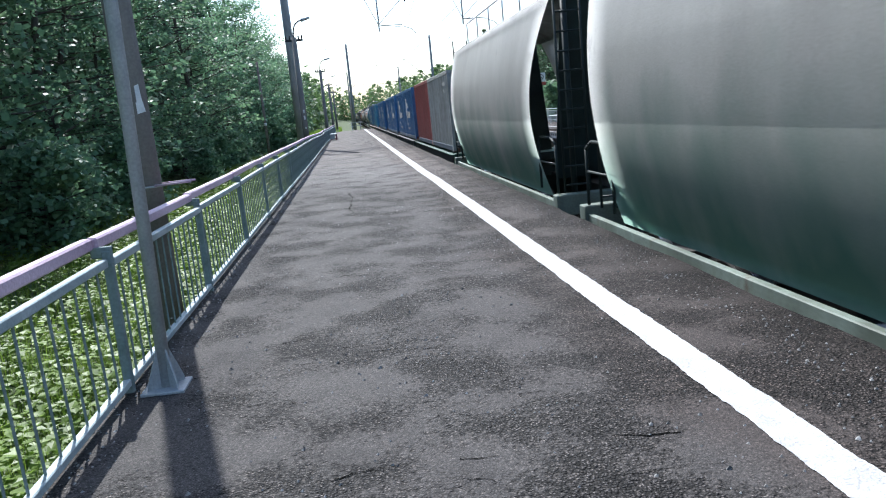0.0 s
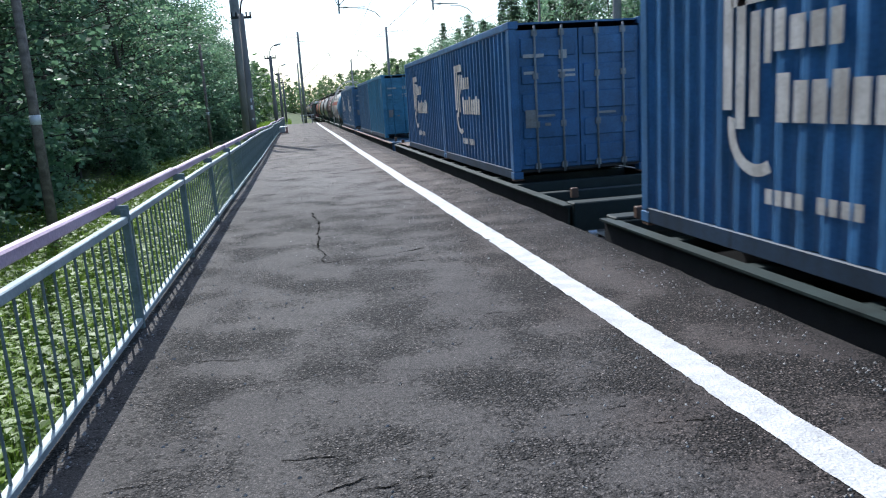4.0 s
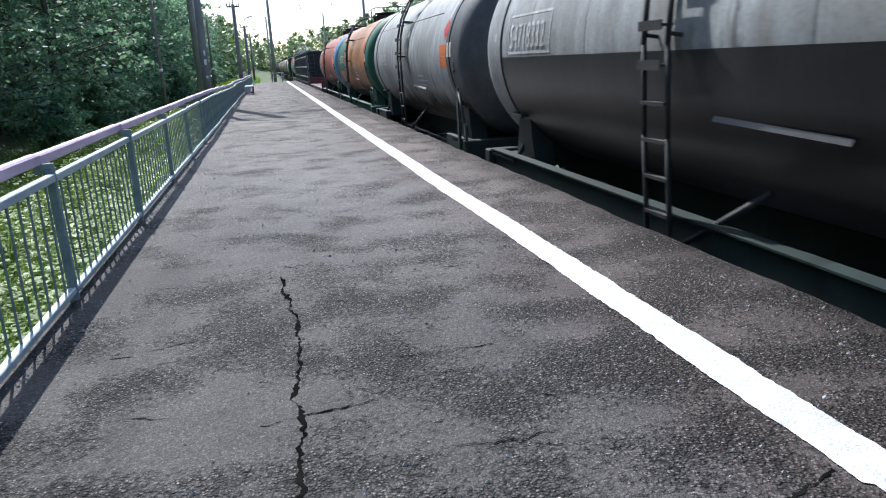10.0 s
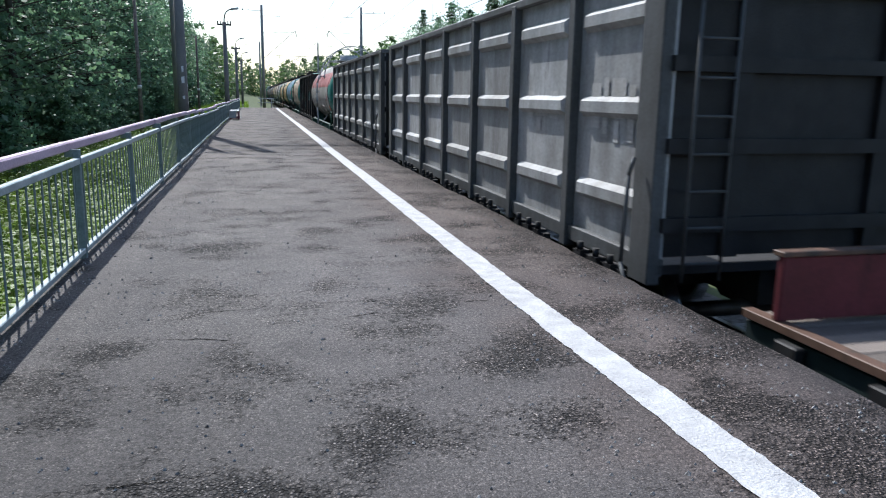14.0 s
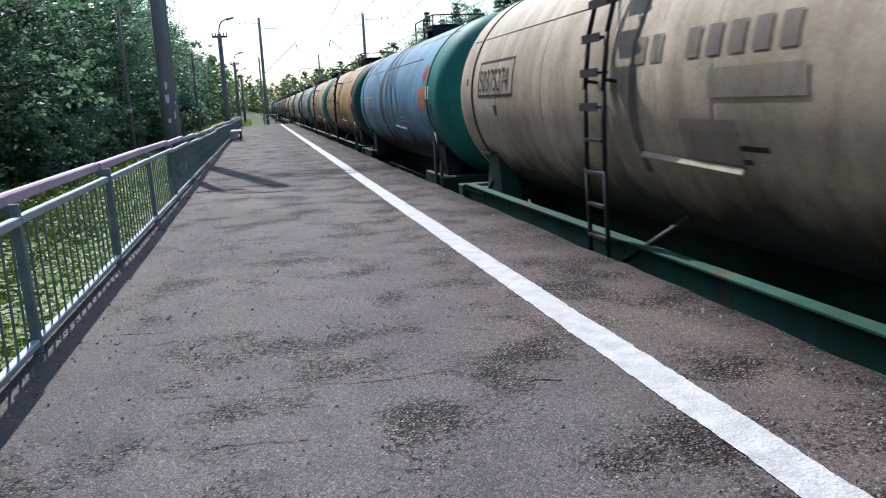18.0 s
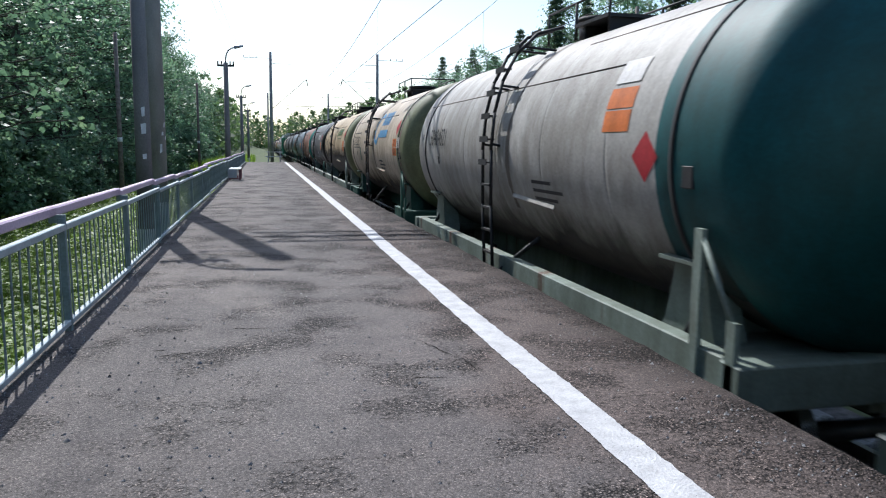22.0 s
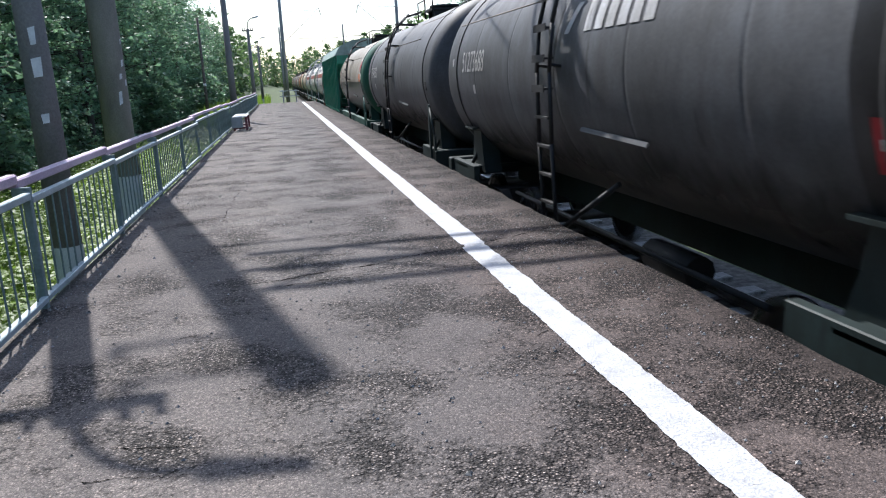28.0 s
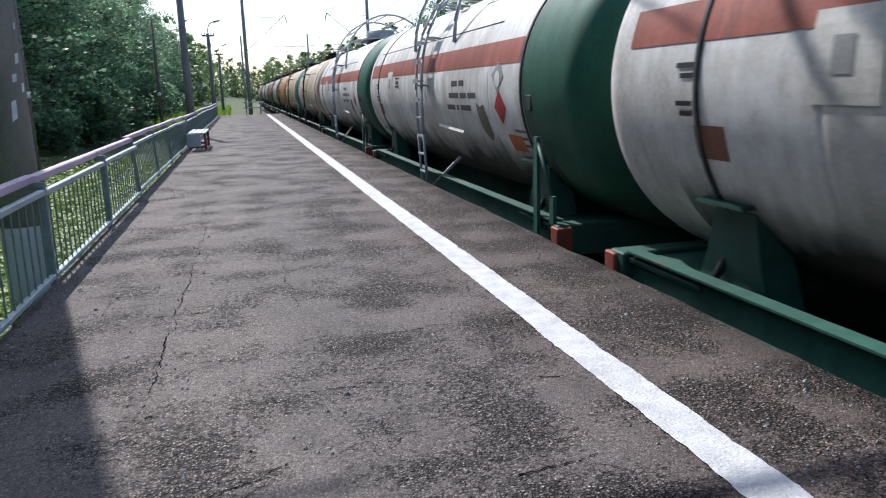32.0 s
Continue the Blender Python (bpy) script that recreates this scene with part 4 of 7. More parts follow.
def forest():
    kinds = [("broad", 11, 13.5, True), ("broad", 12, 12.0, True), ("broad", 13, 15.0, True), ("broad", 31, 13.5, False), ("broad", 32, 12.0, False), ("broad", 33, 15.0, False),
             ("spruce", 15, 14.0, False), ("spruce", 16, 11.5, False), ("bush", 17, 3.4, True), ("bush", 18, 4.6, False)]
    meshes = [tree_mesh(*k) for k in kinds]
    rnd = random.Random(21)
    labels = {"broad": ("leafy green deciduous tree at the forest edge", "tree", "forest trees"), "spruce": ("dark green spruce tree", "tree", "forest trees"),
              "bush": ("dense leafy green bush under the forest edge", "bush", "bushes at the forest edge")}

    def plant(i, x, y, s, z):
        kind = kinds[i][0]
        e = empty("bush" if kind == "bush" else "tree", pose(x, y, z, 0, 0, rnd.uniform(0, 360)), *labels[kind])
        e.scale = (s, s, s * rnd.uniform(0.92, 1.1))
        for nm, me in zip(("stem" if kind == "bush" else "trunk", "crown"), meshes[i]):
            o = new(nm, me)
            o.parent = e

    # left edge: dense wall, lower growth in front, closed behind
    y = -6.0
    while y < 150:
        near = y < 78
        plant(rnd.choice((0, 1, 2) if near else (3, 4, 5)), -9.4 - rnd.uniform(0, 1.8), y, rnd.uniform(0.8, 1.15), GROUND_Z)
        plant(rnd.choice((3, 4, 5, 6, 7)), -13.2 - rnd.uniform(0, 2.0), y + 1.2, rnd.uniform(0.95, 1.2), GROUND_Z + 0.3)
        plant(rnd.choice((9, 3)), -17.5 - rnd.uniform(0, 2.5), y + 0.6, rnd.uniform(1.0, 1.25), GROUND_Z + 0.3)
        if rnd.random() < 0.6:
            plant(8 if near else 9, -7.6 - rnd.uniform(0, 1.4), y + 0.9, rnd.uniform(0.5, 0.95), GROUND_Z)
        if rnd.random() < 0.7:
            plant(9, -11.2 - rnd.uniform(0, 1.4), y + 0.3, rnd.uniform(0.8, 1.1), GROUND_Z)
        y += rnd.uniform(2.5, 3.5)
    # right edge beyond the opposite platform
    y = 8.0
    while y < 190:
        plant(rnd.choice((6, 7, 3, 4, 6)), 20.5 + rnd.uniform(0, 2.5) + (3 if y > 130 else 0), y, rnd.uniform(0.74, 1.02) * (0.85 if y > 130 else 1.0), GROUND_Z + 0.3)
        plant(rnd.choice((6, 5, 3, 7)), 25.5 + rnd.uniform(0, 3) + (3 if y > 130 else 0), y + 1.5, rnd.uniform(0.85, 1.1) * (0.85 if y > 130 else 1.0), GROUND_Z + 0.4)
        if rnd.random() < 0.6:
            plant(9, 18.2 + rnd.uniform(0, 1), y + 0.8, rnd.uniform(0.6, 0.9), GROUND_Z + 0.2)
        y += rnd.uniform(3.0, 4.2)
    # far woods that close the view
    v, f = [], []
    for _ in range(620):
        y = rnd.uniform(170, 420)
        side = rnd.random()
        x = -14 - rnd.uniform(0, 70) if side < 0.6 else rnd.uniform(24, 95)
        if rnd.random() < 0.3:
            x, y = rnd.uniform(-42, -7), rnd.uniform(150, 300)
        if y > 300:
            x = rnd.uniform(-90, 95)
        z = GROUND_Z + min(1, (y - 150) / 320) * 13 * min(1, abs(x - 8) / 40)
        h = rnd.uniform(9, 15)
        for k in range(9):
            q = k / 8
            r = h * 0.24 * math.sin(math.pi * (0.15 + 0.8 * q))
            leaves(v, f, (x + rnd.gauss(0, r * 0.4), y + rnd.gauss(0, r * 0.4), z + h * (0.05 + 0.92 * q)), 26, r * 0.45 + 0.2, 0.9, rnd, single=True)
    me = bpy.data.meshes.new("far_woods")
    me.from_pydata(v, [], f)
    me.materials.append(LEAF_D)
    tagged(new("far_woods", me), "hazy green woods on the far rise", "woods", kind="stuff")


def weeds():
    rnd = random.Random(8)
    v, f = [], []
    for _ in range(26000):
        y = rnd.uniform(-1, 66)
        x = -1.75 - abs(rnd.gauss(0, 2.2)) if rnd.random() < 0.6 else rnd.uniform(-9.3, -1.75)
        if x < -9.5:
            continue
        z0 = GROUND_Z - 0.1
        hgt = rnd.uniform(0.12, 0.5) * (1.5 if x < -4 else 1.0)
        for _ in range(rnd.choice((2, 3, 4))):
            a = rnd.uniform(0, 6.283)
            p = Vector((x + rnd.gauss(0, 0.08), y + rnd.gauss(0, 0.08), z0 + hgt * rnd.uniform(0.55, 1.05)))
            s = rnd.uniform(0.07, 0.14)
            d = Vector((math.cos(a), math.sin(a), rnd.uniform(-0.35, 0.35))).normalized()
            w = d.cross(Vector((0, 0, 1))).normalized() * s * 0.45
            i = len(v)
            v += [p, p + d * s * 0.5 + w, p + d * s + Vector((0, 0, -0.02)), p + d * s * 0.5 - w]
            f += [(i, i + 1, i + 2), (i, i + 2, i + 3)]
        for _ in range(2):
            a = rnd.uniform(0, 6.283)
            i = len(v)
            b = Vector((x, y, z0 - 0.05))
            t = b + Vector((rnd.gauss(0, 0.08), rnd.gauss(0, 0.08), hgt * 1.25))
            w = Vector((math.cos(a), math.sin(a), 0)) * 0.008
            v += [b - w, b + w, t]
            f += [(i, i + 1, i + 2)]
    me = bpy.data.meshes.new("weeds")
    me.from_pydata(v, [], f)
    me.materials.append(LEAF_C)
    tagged(new("weeds", me), "bright green weeds and grass below the fence", "weeds", kind="stuff")
    v, f = [], []
    for _ in range(5000):
        x, y = rnd.uniform(-6, -1.5), rnd.uniform(86, 150)
        i = len(v)
        b = Vector((x + (6 if rnd.random() < 0.3 else 0) * 0, y, GROUND_Z - 0.1))
        a = rnd.uniform(0, 6.283)
        w = Vector((math.cos(a), math.sin(a), 0)) * 0.07
        t = b + Vector((rnd.gauss(0, 0.2), rnd.gauss(0, 0.2), rnd.uniform(0.5, 1.6)))
        v += [b - w, b + w, t]
        f += [(i, i + 1, i + 2)]
    me = bpy.data.meshes.new("tall_grass")
    me.from_pydata(v, [], f)
    me.materials.append(LEAF_C)
    tagged(new("tall_grass", me), "tall yellow-green grass past the platform end", "grass", kind="stuff")


def end_barrier():
    """Low steel barrier that closes the platform's end."""
    e = empty("end_barrier", pose(0.9, PLAT_END - 0.25, 0.0), "grey steel barrier across the platform end", "barrier")
    for x in (-0.5, 0.5):
        part("post", bbox(x - 0.05, x + 0.05, -0.05, 0.05, 0.0, 0.95, 0.008), GREY_STEEL, e)
    for z in (0.45, 0.85):
        part("rail", bbox(-0.75, 0.75, -0.085, -0.05, z, z + 0.07, 0.006), PALE_PAINT, e)


ground()
track(TRACK_X, "track_bed_near")
track(TRACK2_X, "track_bed_far")
platform()
fence_line()
opposite_platform()
gantry()
for yy in (114.0, 184.0):
    cantilever_mast(0.95, yy, 1)
    cantilever_mast(13.2, yy - 2, -1)
lamp_post(-2.07, 37.4, True)
for yy in (63.0, 89.0, 115.0):
    lamp_post(-1.75, yy)
near_poles()
wires()
bench(-1.15, 56.0)
bench(12.4, 43.3, True)
sign_board()
end_barrier()
forest()
weeds()

# ---- the train ----
WAGONS = []     # (wagon, middle of the wagon along the track at the start)
AXLES = {}      # first front and rear wheelset, and all the others


def wagon(name, s0, s1, label, category="freight wagon", group="wagons of the freight train"):
    e = empty(name, pose(TRACK_X, (s0 + s1) / 2, RAIL_Z), label, category, group)
    WAGONS.append((e, (s0 + s1) / 2))
    return e


SHARED = {}


def once(key, make):
    if key not in SHARED:
        SHARED[key] = make()
    return SHARED[key]


def reuse(name, key, make, mat, parent, m=None, label=""):
    """A part whose mesh is made once and shared by all like parts."""
    me = once(key, lambda: mesh_of(name, make(), mat))
    o = new(name, me)
    o.parent = parent
    if m is not None:
        o.matrix_basis = m
    if label:
        tagged(o, label)
    return o


def mesh_of(name, bm, mat):
    me = bpy.data.meshes.new(name)
    bm.to_mesh(me)
    bm.free()
    for m in mat if isinstance(mat, (list, tuple)) else (mat,):
        me.materials.append(m)
    return me


def bogie_bm():
    bm = bmesh.new()
    for x in (-1.02, 1.02):
        out = [(-1.25, 0.62), (-1.1, 0.72), (-0.55, 0.72), (-0.35, 0.86), (0.35, 0.86), (0.55, 0.72), (1.1, 0.72), (1.25, 0.62), (1.15, 0.42), (0.75, 0.42), (0.4, 0.22), (-0.4, 0.22), (-0.75, 0.42), (-1.15, 0.42)]
        prism(bm, out, x - 0.07, x + 0.07)
        for y in (-0.2, -0.07, 0.07, 0.2):
            tube(bm, (x, y, 0.3), (x, y, 0.56), 0.06, seg=8)
        for y in (-0.925, 0.925):
            box(bm, x - 0.13, x + 0.13, y - 0.16, y + 0.16, 0.42, 0.66)
    box(bm, -1.0, 1.0, -0.22, 0.22, 0.55, 0.85)
    return bm


def wheelset_bm():
    bm = bmesh.new()
    tube(bm, (-1.05, 0, 0), (1.05, 0, 0), 0.085, seg=10)
    for s in (-0.76, 0.76):
        for x, r, mi in ((s - 0.065, 0.475, 0),):
            tube(bm, (x, 0, 0), (x + 0.13, 0, 0), 0.475, seg=28, caps=False, mi=1)
            for xx, sg in ((x + 0.01, -1), (x + 0.12, 1)):
                pts = [(0.475, 0), (0.4, 0.0), (0.37, 0.03), (0.15, 0.02), (0.12, 0)]
                rings = [[bm.verts.new((xx - sg * d, q * math.cos(a), q * math.sin(a))) for a in (2 * math.pi * k / 28 for k in range(28))] for q, d in pts]
                for a_, b_ in zip(rings, rings[1:]):
                    for k in range(28):
                        f = bm.faces.new((a_[k], a_[(k + 1) % 28], b_[(k + 1) % 28], b_[k]))
                        f.material_index = 1 if a_ is rings[0] else 0
        for k in range(4):
            a = math.pi / 2 * k
            box(bm, s - 0.09, s - 0.07, 0.25 * math.cos(a) - 0.05, 0.25 * math.cos(a) + 0.05, 0.25 * math.sin(a) - 0.05, 0.25 * math.sin(a) + 0.05)
    return bm


def channel_bm(half, z0, z1, wide, t=0.016, two=False):
    """A rolled channel along y, its web in the middle of its flanges' width."""
    o = [(-wide, z0), (wide, z0), (wide, z0 + t), (t / 2, z0 + t * 1.6), (t / 2, z1 - t * 1.6), (wide, z1 - t), (wide, z1), (-wide, z1), (-wide, z1 - t), (-t / 2, z1 - t * 1.6), (-t / 2, z0 + t * 1.6), (-wide, z0 + t)]
    bm = bmesh.new()
    a = [bm.verts.new((x, -half, z)) for x, z in o]
    b = [bm.verts.new((x, half, z)) for x, z in o]
    for k in range(12):
        # two: faces inside the channel take the second material
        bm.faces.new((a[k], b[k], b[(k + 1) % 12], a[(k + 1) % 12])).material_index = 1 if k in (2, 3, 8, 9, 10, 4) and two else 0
    bm.faces.new(a)
    bm.faces.new(b[::-1])
    bmesh.ops.recalc_face_normals(bm, faces=list(bm.faces))
    return bm


def coupler_bm():
    bm = bmesh.new()
    box(bm, -0.1, 0.1, -0.75, 0.0, 0.95, 1.12)
    box(bm, -0.2, 0.2, -0.9, -0.6, 0.88, 1.18)
    box(bm, -0.24, -0.06, -1.02, -0.86, 0.9, 1.16)
    return bm


def running_gear(e, half, pivot):
    """Bogies with their wheelsets and the couplers at both ends."""
    for s in (-1, 1):
        b = reuse("bogie", "bogie", bogie_bm, BOGIE, e, pose(0, s * pivot, 0))
        for k, dy in (("front", -0.925), ("rear", 0.925)):
            w = reuse("wheelset", "wheelset", wheelset_bm, (WHEEL, TREAD), b, pose(0, dy, 0.475))
            AXLES.setdefault(k, []).append(w)
        reuse("coupler", "coupler", coupler_bm, BLACK_STEEL, e, pose(0, s * (half - 0.72), 0, 0, 0, 0 if s < 0 else 180))


PAINTS = {}


def paint(name, c, k=0.72, rough=0.58, stain=None, at=0.6, streak=0.18):
    if name not in PAINTS:
        c1 = tuple(v * k for v in c)
        PAINTS[name] = pm("paint_" + name, c1, c, 0.9, rough, bump=0.08, fine=35, stain=stain or tuple(v * 0.4 for v in c), stain_at=at, stain_scale=0.9, stretch=(1.0, 2.2, 0.35), streak=streak, spec=0.35)
    return PAINTS[name]


CREAM = lambda: paint("cream", (0.53, 0.45, 0.345), 0.85, stain=(0.2, 0.16, 0.12), at=0.66)
SAND = lambda: paint("sand", (0.5, 0.395, 0.25), 0.85, stain=(0.22, 0.17, 0.1), at=0.66)
YELLOW = lambda: paint("yellow", (0.5, 0.34, 0.16), 0.85, stain=(0.24, 0.16, 0.08), at=0.68)
ORANGE = lambda: paint("orange", (0.45, 0.21, 0.09), 0.75, stain=(0.1, 0.08, 0.06), at=0.58)
PALE = lambda: paint("pale_grey", (0.42, 0.41, 0.385), 0.85, stain=(0.25, 0.24, 0.22), at=0.66)
MIDGREY = lambda: paint("mid_grey", (0.33, 0.35, 0.36), 0.75, stain=(0.1, 0.1, 0.1), at=0.6)
DARKGREY = lambda: paint("dark_grey", (0.095, 0.1, 0.11), 0.75, stain=(0.03, 0.03, 0.03), at=0.62)
BLACKISH = lambda: paint("oily_black", (0.034, 0.034, 0.037), 0.6, 0.35, stain=(0.05, 0.045, 0.04), at=0.66)
BLUE = lambda: paint("blue", (0.15, 0.32, 0.48), 0.8, stain=(0.14, 0.17, 0.18), at=0.62)
DUSTBLUE = lambda: paint("dusty_blue", (0.2, 0.3, 0.37), 0.8, stain=(0.32, 0.22, 0.14), at=0.56)
STEELBLUE = lambda: paint("steel_blue", (0.1, 0.15, 0.19), 0.8)
TEAL = lambda: paint("teal", (0.025, 0.25, 0.215), 0.8, stain=(0.015, 0.05, 0.05), at=0.66)
GREEN = lambda: paint("green", (0.022, 0.12, 0.075), 0.8, stain=(0.02, 0.05, 0.04), at=0.64)
OLIVE = lambda: paint("olive", (0.2, 0.22, 0.12), 0.8)
MAROON = lambda: paint("maroon", (0.1, 0.035, 0.035), 0.7, stain=(0.03, 0.02, 0.02), at=0.55)
RUST = lambda: paint("rust_brown", (0.23, 0.095, 0.055), 0.7, stain=(0.06, 0.035, 0.03), at=0.56)
RED = lambda: paint("faded_red", (0.35, 0.095, 0.065), 0.75, stain=(0.12, 0.05, 0.04), at=0.6)
PINK = lambda: paint("faded_pink", (0.5, 0.2, 0.2), 0.8, stain=(0.35, 0.25, 0.2), at=0.6)
FRAME_GREEN = lambda: paint("frame_green", (0.035, 0.115, 0.09), 0.7, stain=(0.1, 0.07, 0.05), at=0.6)
FRAME_DARK = lambda: paint("frame_dark", (0.02, 0.035, 0.035), 0.7)
FRAME_PALE = lambda: paint("frame_pale", (0.24, 0.3, 0.265), 0.7, stain=(0.12, 0.08, 0.06), at=0.58)
FRAME_RUST = lambda: paint("frame_rust", (0.15, 0.09, 0.065), 0.7, stain=(0.05, 0.04, 0.035), at=0.55)
WHITE = lambda: paint("white", (0.68, 0.68, 0.67), 0.9, stain=(0.4, 0.38, 0.35), at=0.68, streak=0.16)
INK = lambda: paint("dark_lettering", (0.03, 0.028, 0.03), 0.8)
CHALK = lambda: paint("white_lettering", (0.55, 0.56, 0.57), 0.8)
SIGN_ORANGE = lambda: paint("orange_plate", (0.6, 0.16, 0.03), 0.9)
SIGN_RED = lambda: paint("red_plate", (0.45, 0.03, 0.04), 0.9)
LOGO_BLUE = lambda: paint("logo_blue", (0.09, 0.3, 0.56), 0.85)
LOGO_GREEN = lambda: paint("logo_green", (0.1, 0.2, 0.08), 0.85)

DULL_BROWN = pm("dull_brown", (0.1, 0.082, 0.066), (0.2, 0.165, 0.13), 2.2, 0.7, bump=0.1, stain=(0.05, 0.042, 0.036), stain_at=0.56, stain_scale=2.0)
R, CZ, HL = 1.5, 2.62, 5.05


def dish(sign, y0, r=R):
    pts = []
    for k in range(9):
        a = math.pi / 2 * k / 8
        pts.append((y0 + sign * 0.62 * math.sin(a), r * math.cos(a) ** 0.85 if k < 8 else 0.0))
    return pts


def stile_bm():
    """One stile of the side ladder: upright, then leaning over to the walkway at its head."""
    bm = bmesh.new()
    path = [(-1.56, 0.85), (-1.61, 1.9), (-1.62, 2.62), (-1.58, 3.1), (-1.48, 3.5), (-1.3, 3.85), (-1.02, 4.12), (-0.66, 4.22)]
    bent(bm, [(x, 0, z) for x, z in path], 0.024, 5)
    for xa, za, xb in ((-1.62, 2.7, -1.45), (-1.5, 3.45, -1.2), (-1.2, 3.95, -0.75)):
        tube(bm, (xa, 0, za), (xb, 0, za - 0.03), 0.018, seg=5)
    return bm


def tread_bm():
    bm = box(bmesh.new(), -0.05, 0.05, -0.185, 0.185, 0.0, 0.02)
    return box(bm, -0.055, -0.045, -0.185, 0.185, -0.025, 0.05)


def side_ladder(e, mat):
    lad = reuse("ladder", ("stile", mat.name), stile_bm, mat, e, pose(0, 0.19, 0))
    reuse("stile", ("stile", mat.name), stile_bm, mat, lad, pose(0, -0.38, 0))
    for k in range(5):
        reuse("rung", ("rung", mat.name), lambda: box(bmesh.new(), -0.028, 0.028, -0.185, 0.185, 0.0, 0.028), mat, lad, pose(-1.565 - 0.014 * k, -0.19, 0.95 + 0.3 * k))
    for x, z in ((-1.63, 2.45), (-1.62, 2.75), (-1.6, 3.05), (-1.53, 3.35), (-1.41, 3.65), (-1.22, 3.93), (-0.92, 4.14)):
        reuse("tread", ("tread", mat.name), tread_bm, mat, lad, pose(x, -0.19, z))
    reuse("strut", ("strut", mat.name), lambda: tube(bmesh.new(), (-1.5, -0.03, 1.02), (-1.2, -0.75, 1.55), 0.028, seg=6), mat, lad, pose(0, -0.38, 0))


def hatch_bm():
    bm = bmesh.new()
    tube(bm, (0, 0, CZ + R - 0.05), (0, 0, CZ + R + 0.2), 0.34, seg=16)
    tube(bm, (0, 0, CZ + R + 0.2), (0, 0, CZ + R + 0.26), 0.39, seg=16)
    return bm


def deck_bm():
    """Slim walkway beside the hatch with its brackets."""
    bm = box(bmesh.new(), -0.62, 0.62, -1.4, -0.45, CZ + R + 0.05, CZ + R + 0.09)
    for y in (-1.3, -0.6):
        box(bm, -0.55, 0.55, y - 0.03, y + 0.03, CZ + R - 0.12, CZ + R + 0.05)
    return bm


def railing_bm():
    top = CZ + R + 0.36
    bm = bent(bmesh.new(), [(-0.6, 0.5, CZ + R - 0.05), (-0.6, 0.5, top), (-0.6, -1.4, top), (0.6, -1.4, top), (0.6, 0.5, top), (0.6, 0.5, CZ + R - 0.05)], 0.017, 5)
    for x in (-0.6, 0.6):
        tube(bm, (x, -1.4, CZ + R - 0.1), (x, -1.4, top), 0.017, seg=5)
        tube(bm, (x, -0.45, CZ + R - 0.1), (x, -0.45, top), 0.02, seg=5)
    return bm


def drip_bm():
    """A sloping drip strip welded along the side below the ladder."""
    bm = bmesh.new()
    r, a = R + 0.001, radians(201)
    for y0, y1 in ((-1.9, -0.5),):
        p = [(r * math.cos(a), CZ + r * math.sin(a)), ((r + 0.035) * math.cos(a + 0.02), CZ + (r + 0.035) * math.sin(a + 0.02)), ((r + 0.035) * math.cos(a + 0.03), CZ + (r + 0.035) * math.sin(a + 0.03)), (r * math.cos(a + 0.02), CZ + r * math.sin(a + 0.02))]
        lo = [bm.verts.new((x, y0, z - 0.05)) for x, z in p]
        hi = [bm.verts.new((x, y1, z)) for x, z in p]
        for k in range(4):
            bm.faces.new((lo[k], lo[(k + 1) % 4], hi[(k + 1) % 4], hi[k]))
        bm.faces.new(lo)
        bm.faces.new(hi[::-1])
    return bm


def arch_bm():
    """Tall hooped guard of a gas tank."""
    bm = bmesh.new()
    for y in (-1.3, 1.3):
        pts = [(1.35 * math.cos(a), y, CZ + R * 0.45 + 1.55 * math.sin(a)) for a in (math.pi * k / 16 for k in range(17))]
        bent(bm, pts, 0.03, 6)
    for k in (4, 6, 8, 10, 12):
        a = math.pi * k / 16
        p = (1.35 * math.cos(a), -1.3, CZ + R * 0.45 + 1.55 * math.sin(a))
        tube(bm, p, (p[0], 1.3, p[2]), 0.022, seg=5)
    tube(bm, (0, 0, CZ + R - 0.05), (0, 0, CZ + R + 0.35), 0.45, seg=16)
    box(bm, -0.7, 0.7, -1.2, 1.2, CZ + R + 0.03, CZ + R + 0.07)
    return bm


def end_rail_bm():
    bm = bmesh.new()
    bent(bm, [(-1.42, -5.35, 1.25), (-1.42, -5.35, 1.72), (-1.42, -5.28, 1.8), (-1.42, -5.02, 1.8), (-1.42, -4.95, 1.72), (-1.42, -4.95, 1.25)], 0.024, 6)
    return bm


def brace_bm():
    bm = bmesh.new()
    box(bm, -1.5, -1.46, -4.92, -4.82, 0.98, 2.1)
    tube(bm, (-1.48, -4.87, 2.08), (-1.48, -5.3, 1.5), 0.022, seg=6)
    box(bm, -1.5, -1.46, -5.36, -5.26, 0.98, 1.52)
    return bm


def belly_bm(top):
    """A thin dark layer round the vessel's underside: its shade painted in, with oil and dirt."""
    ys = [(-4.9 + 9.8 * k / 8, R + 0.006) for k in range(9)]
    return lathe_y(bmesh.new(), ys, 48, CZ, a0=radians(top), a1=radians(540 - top))


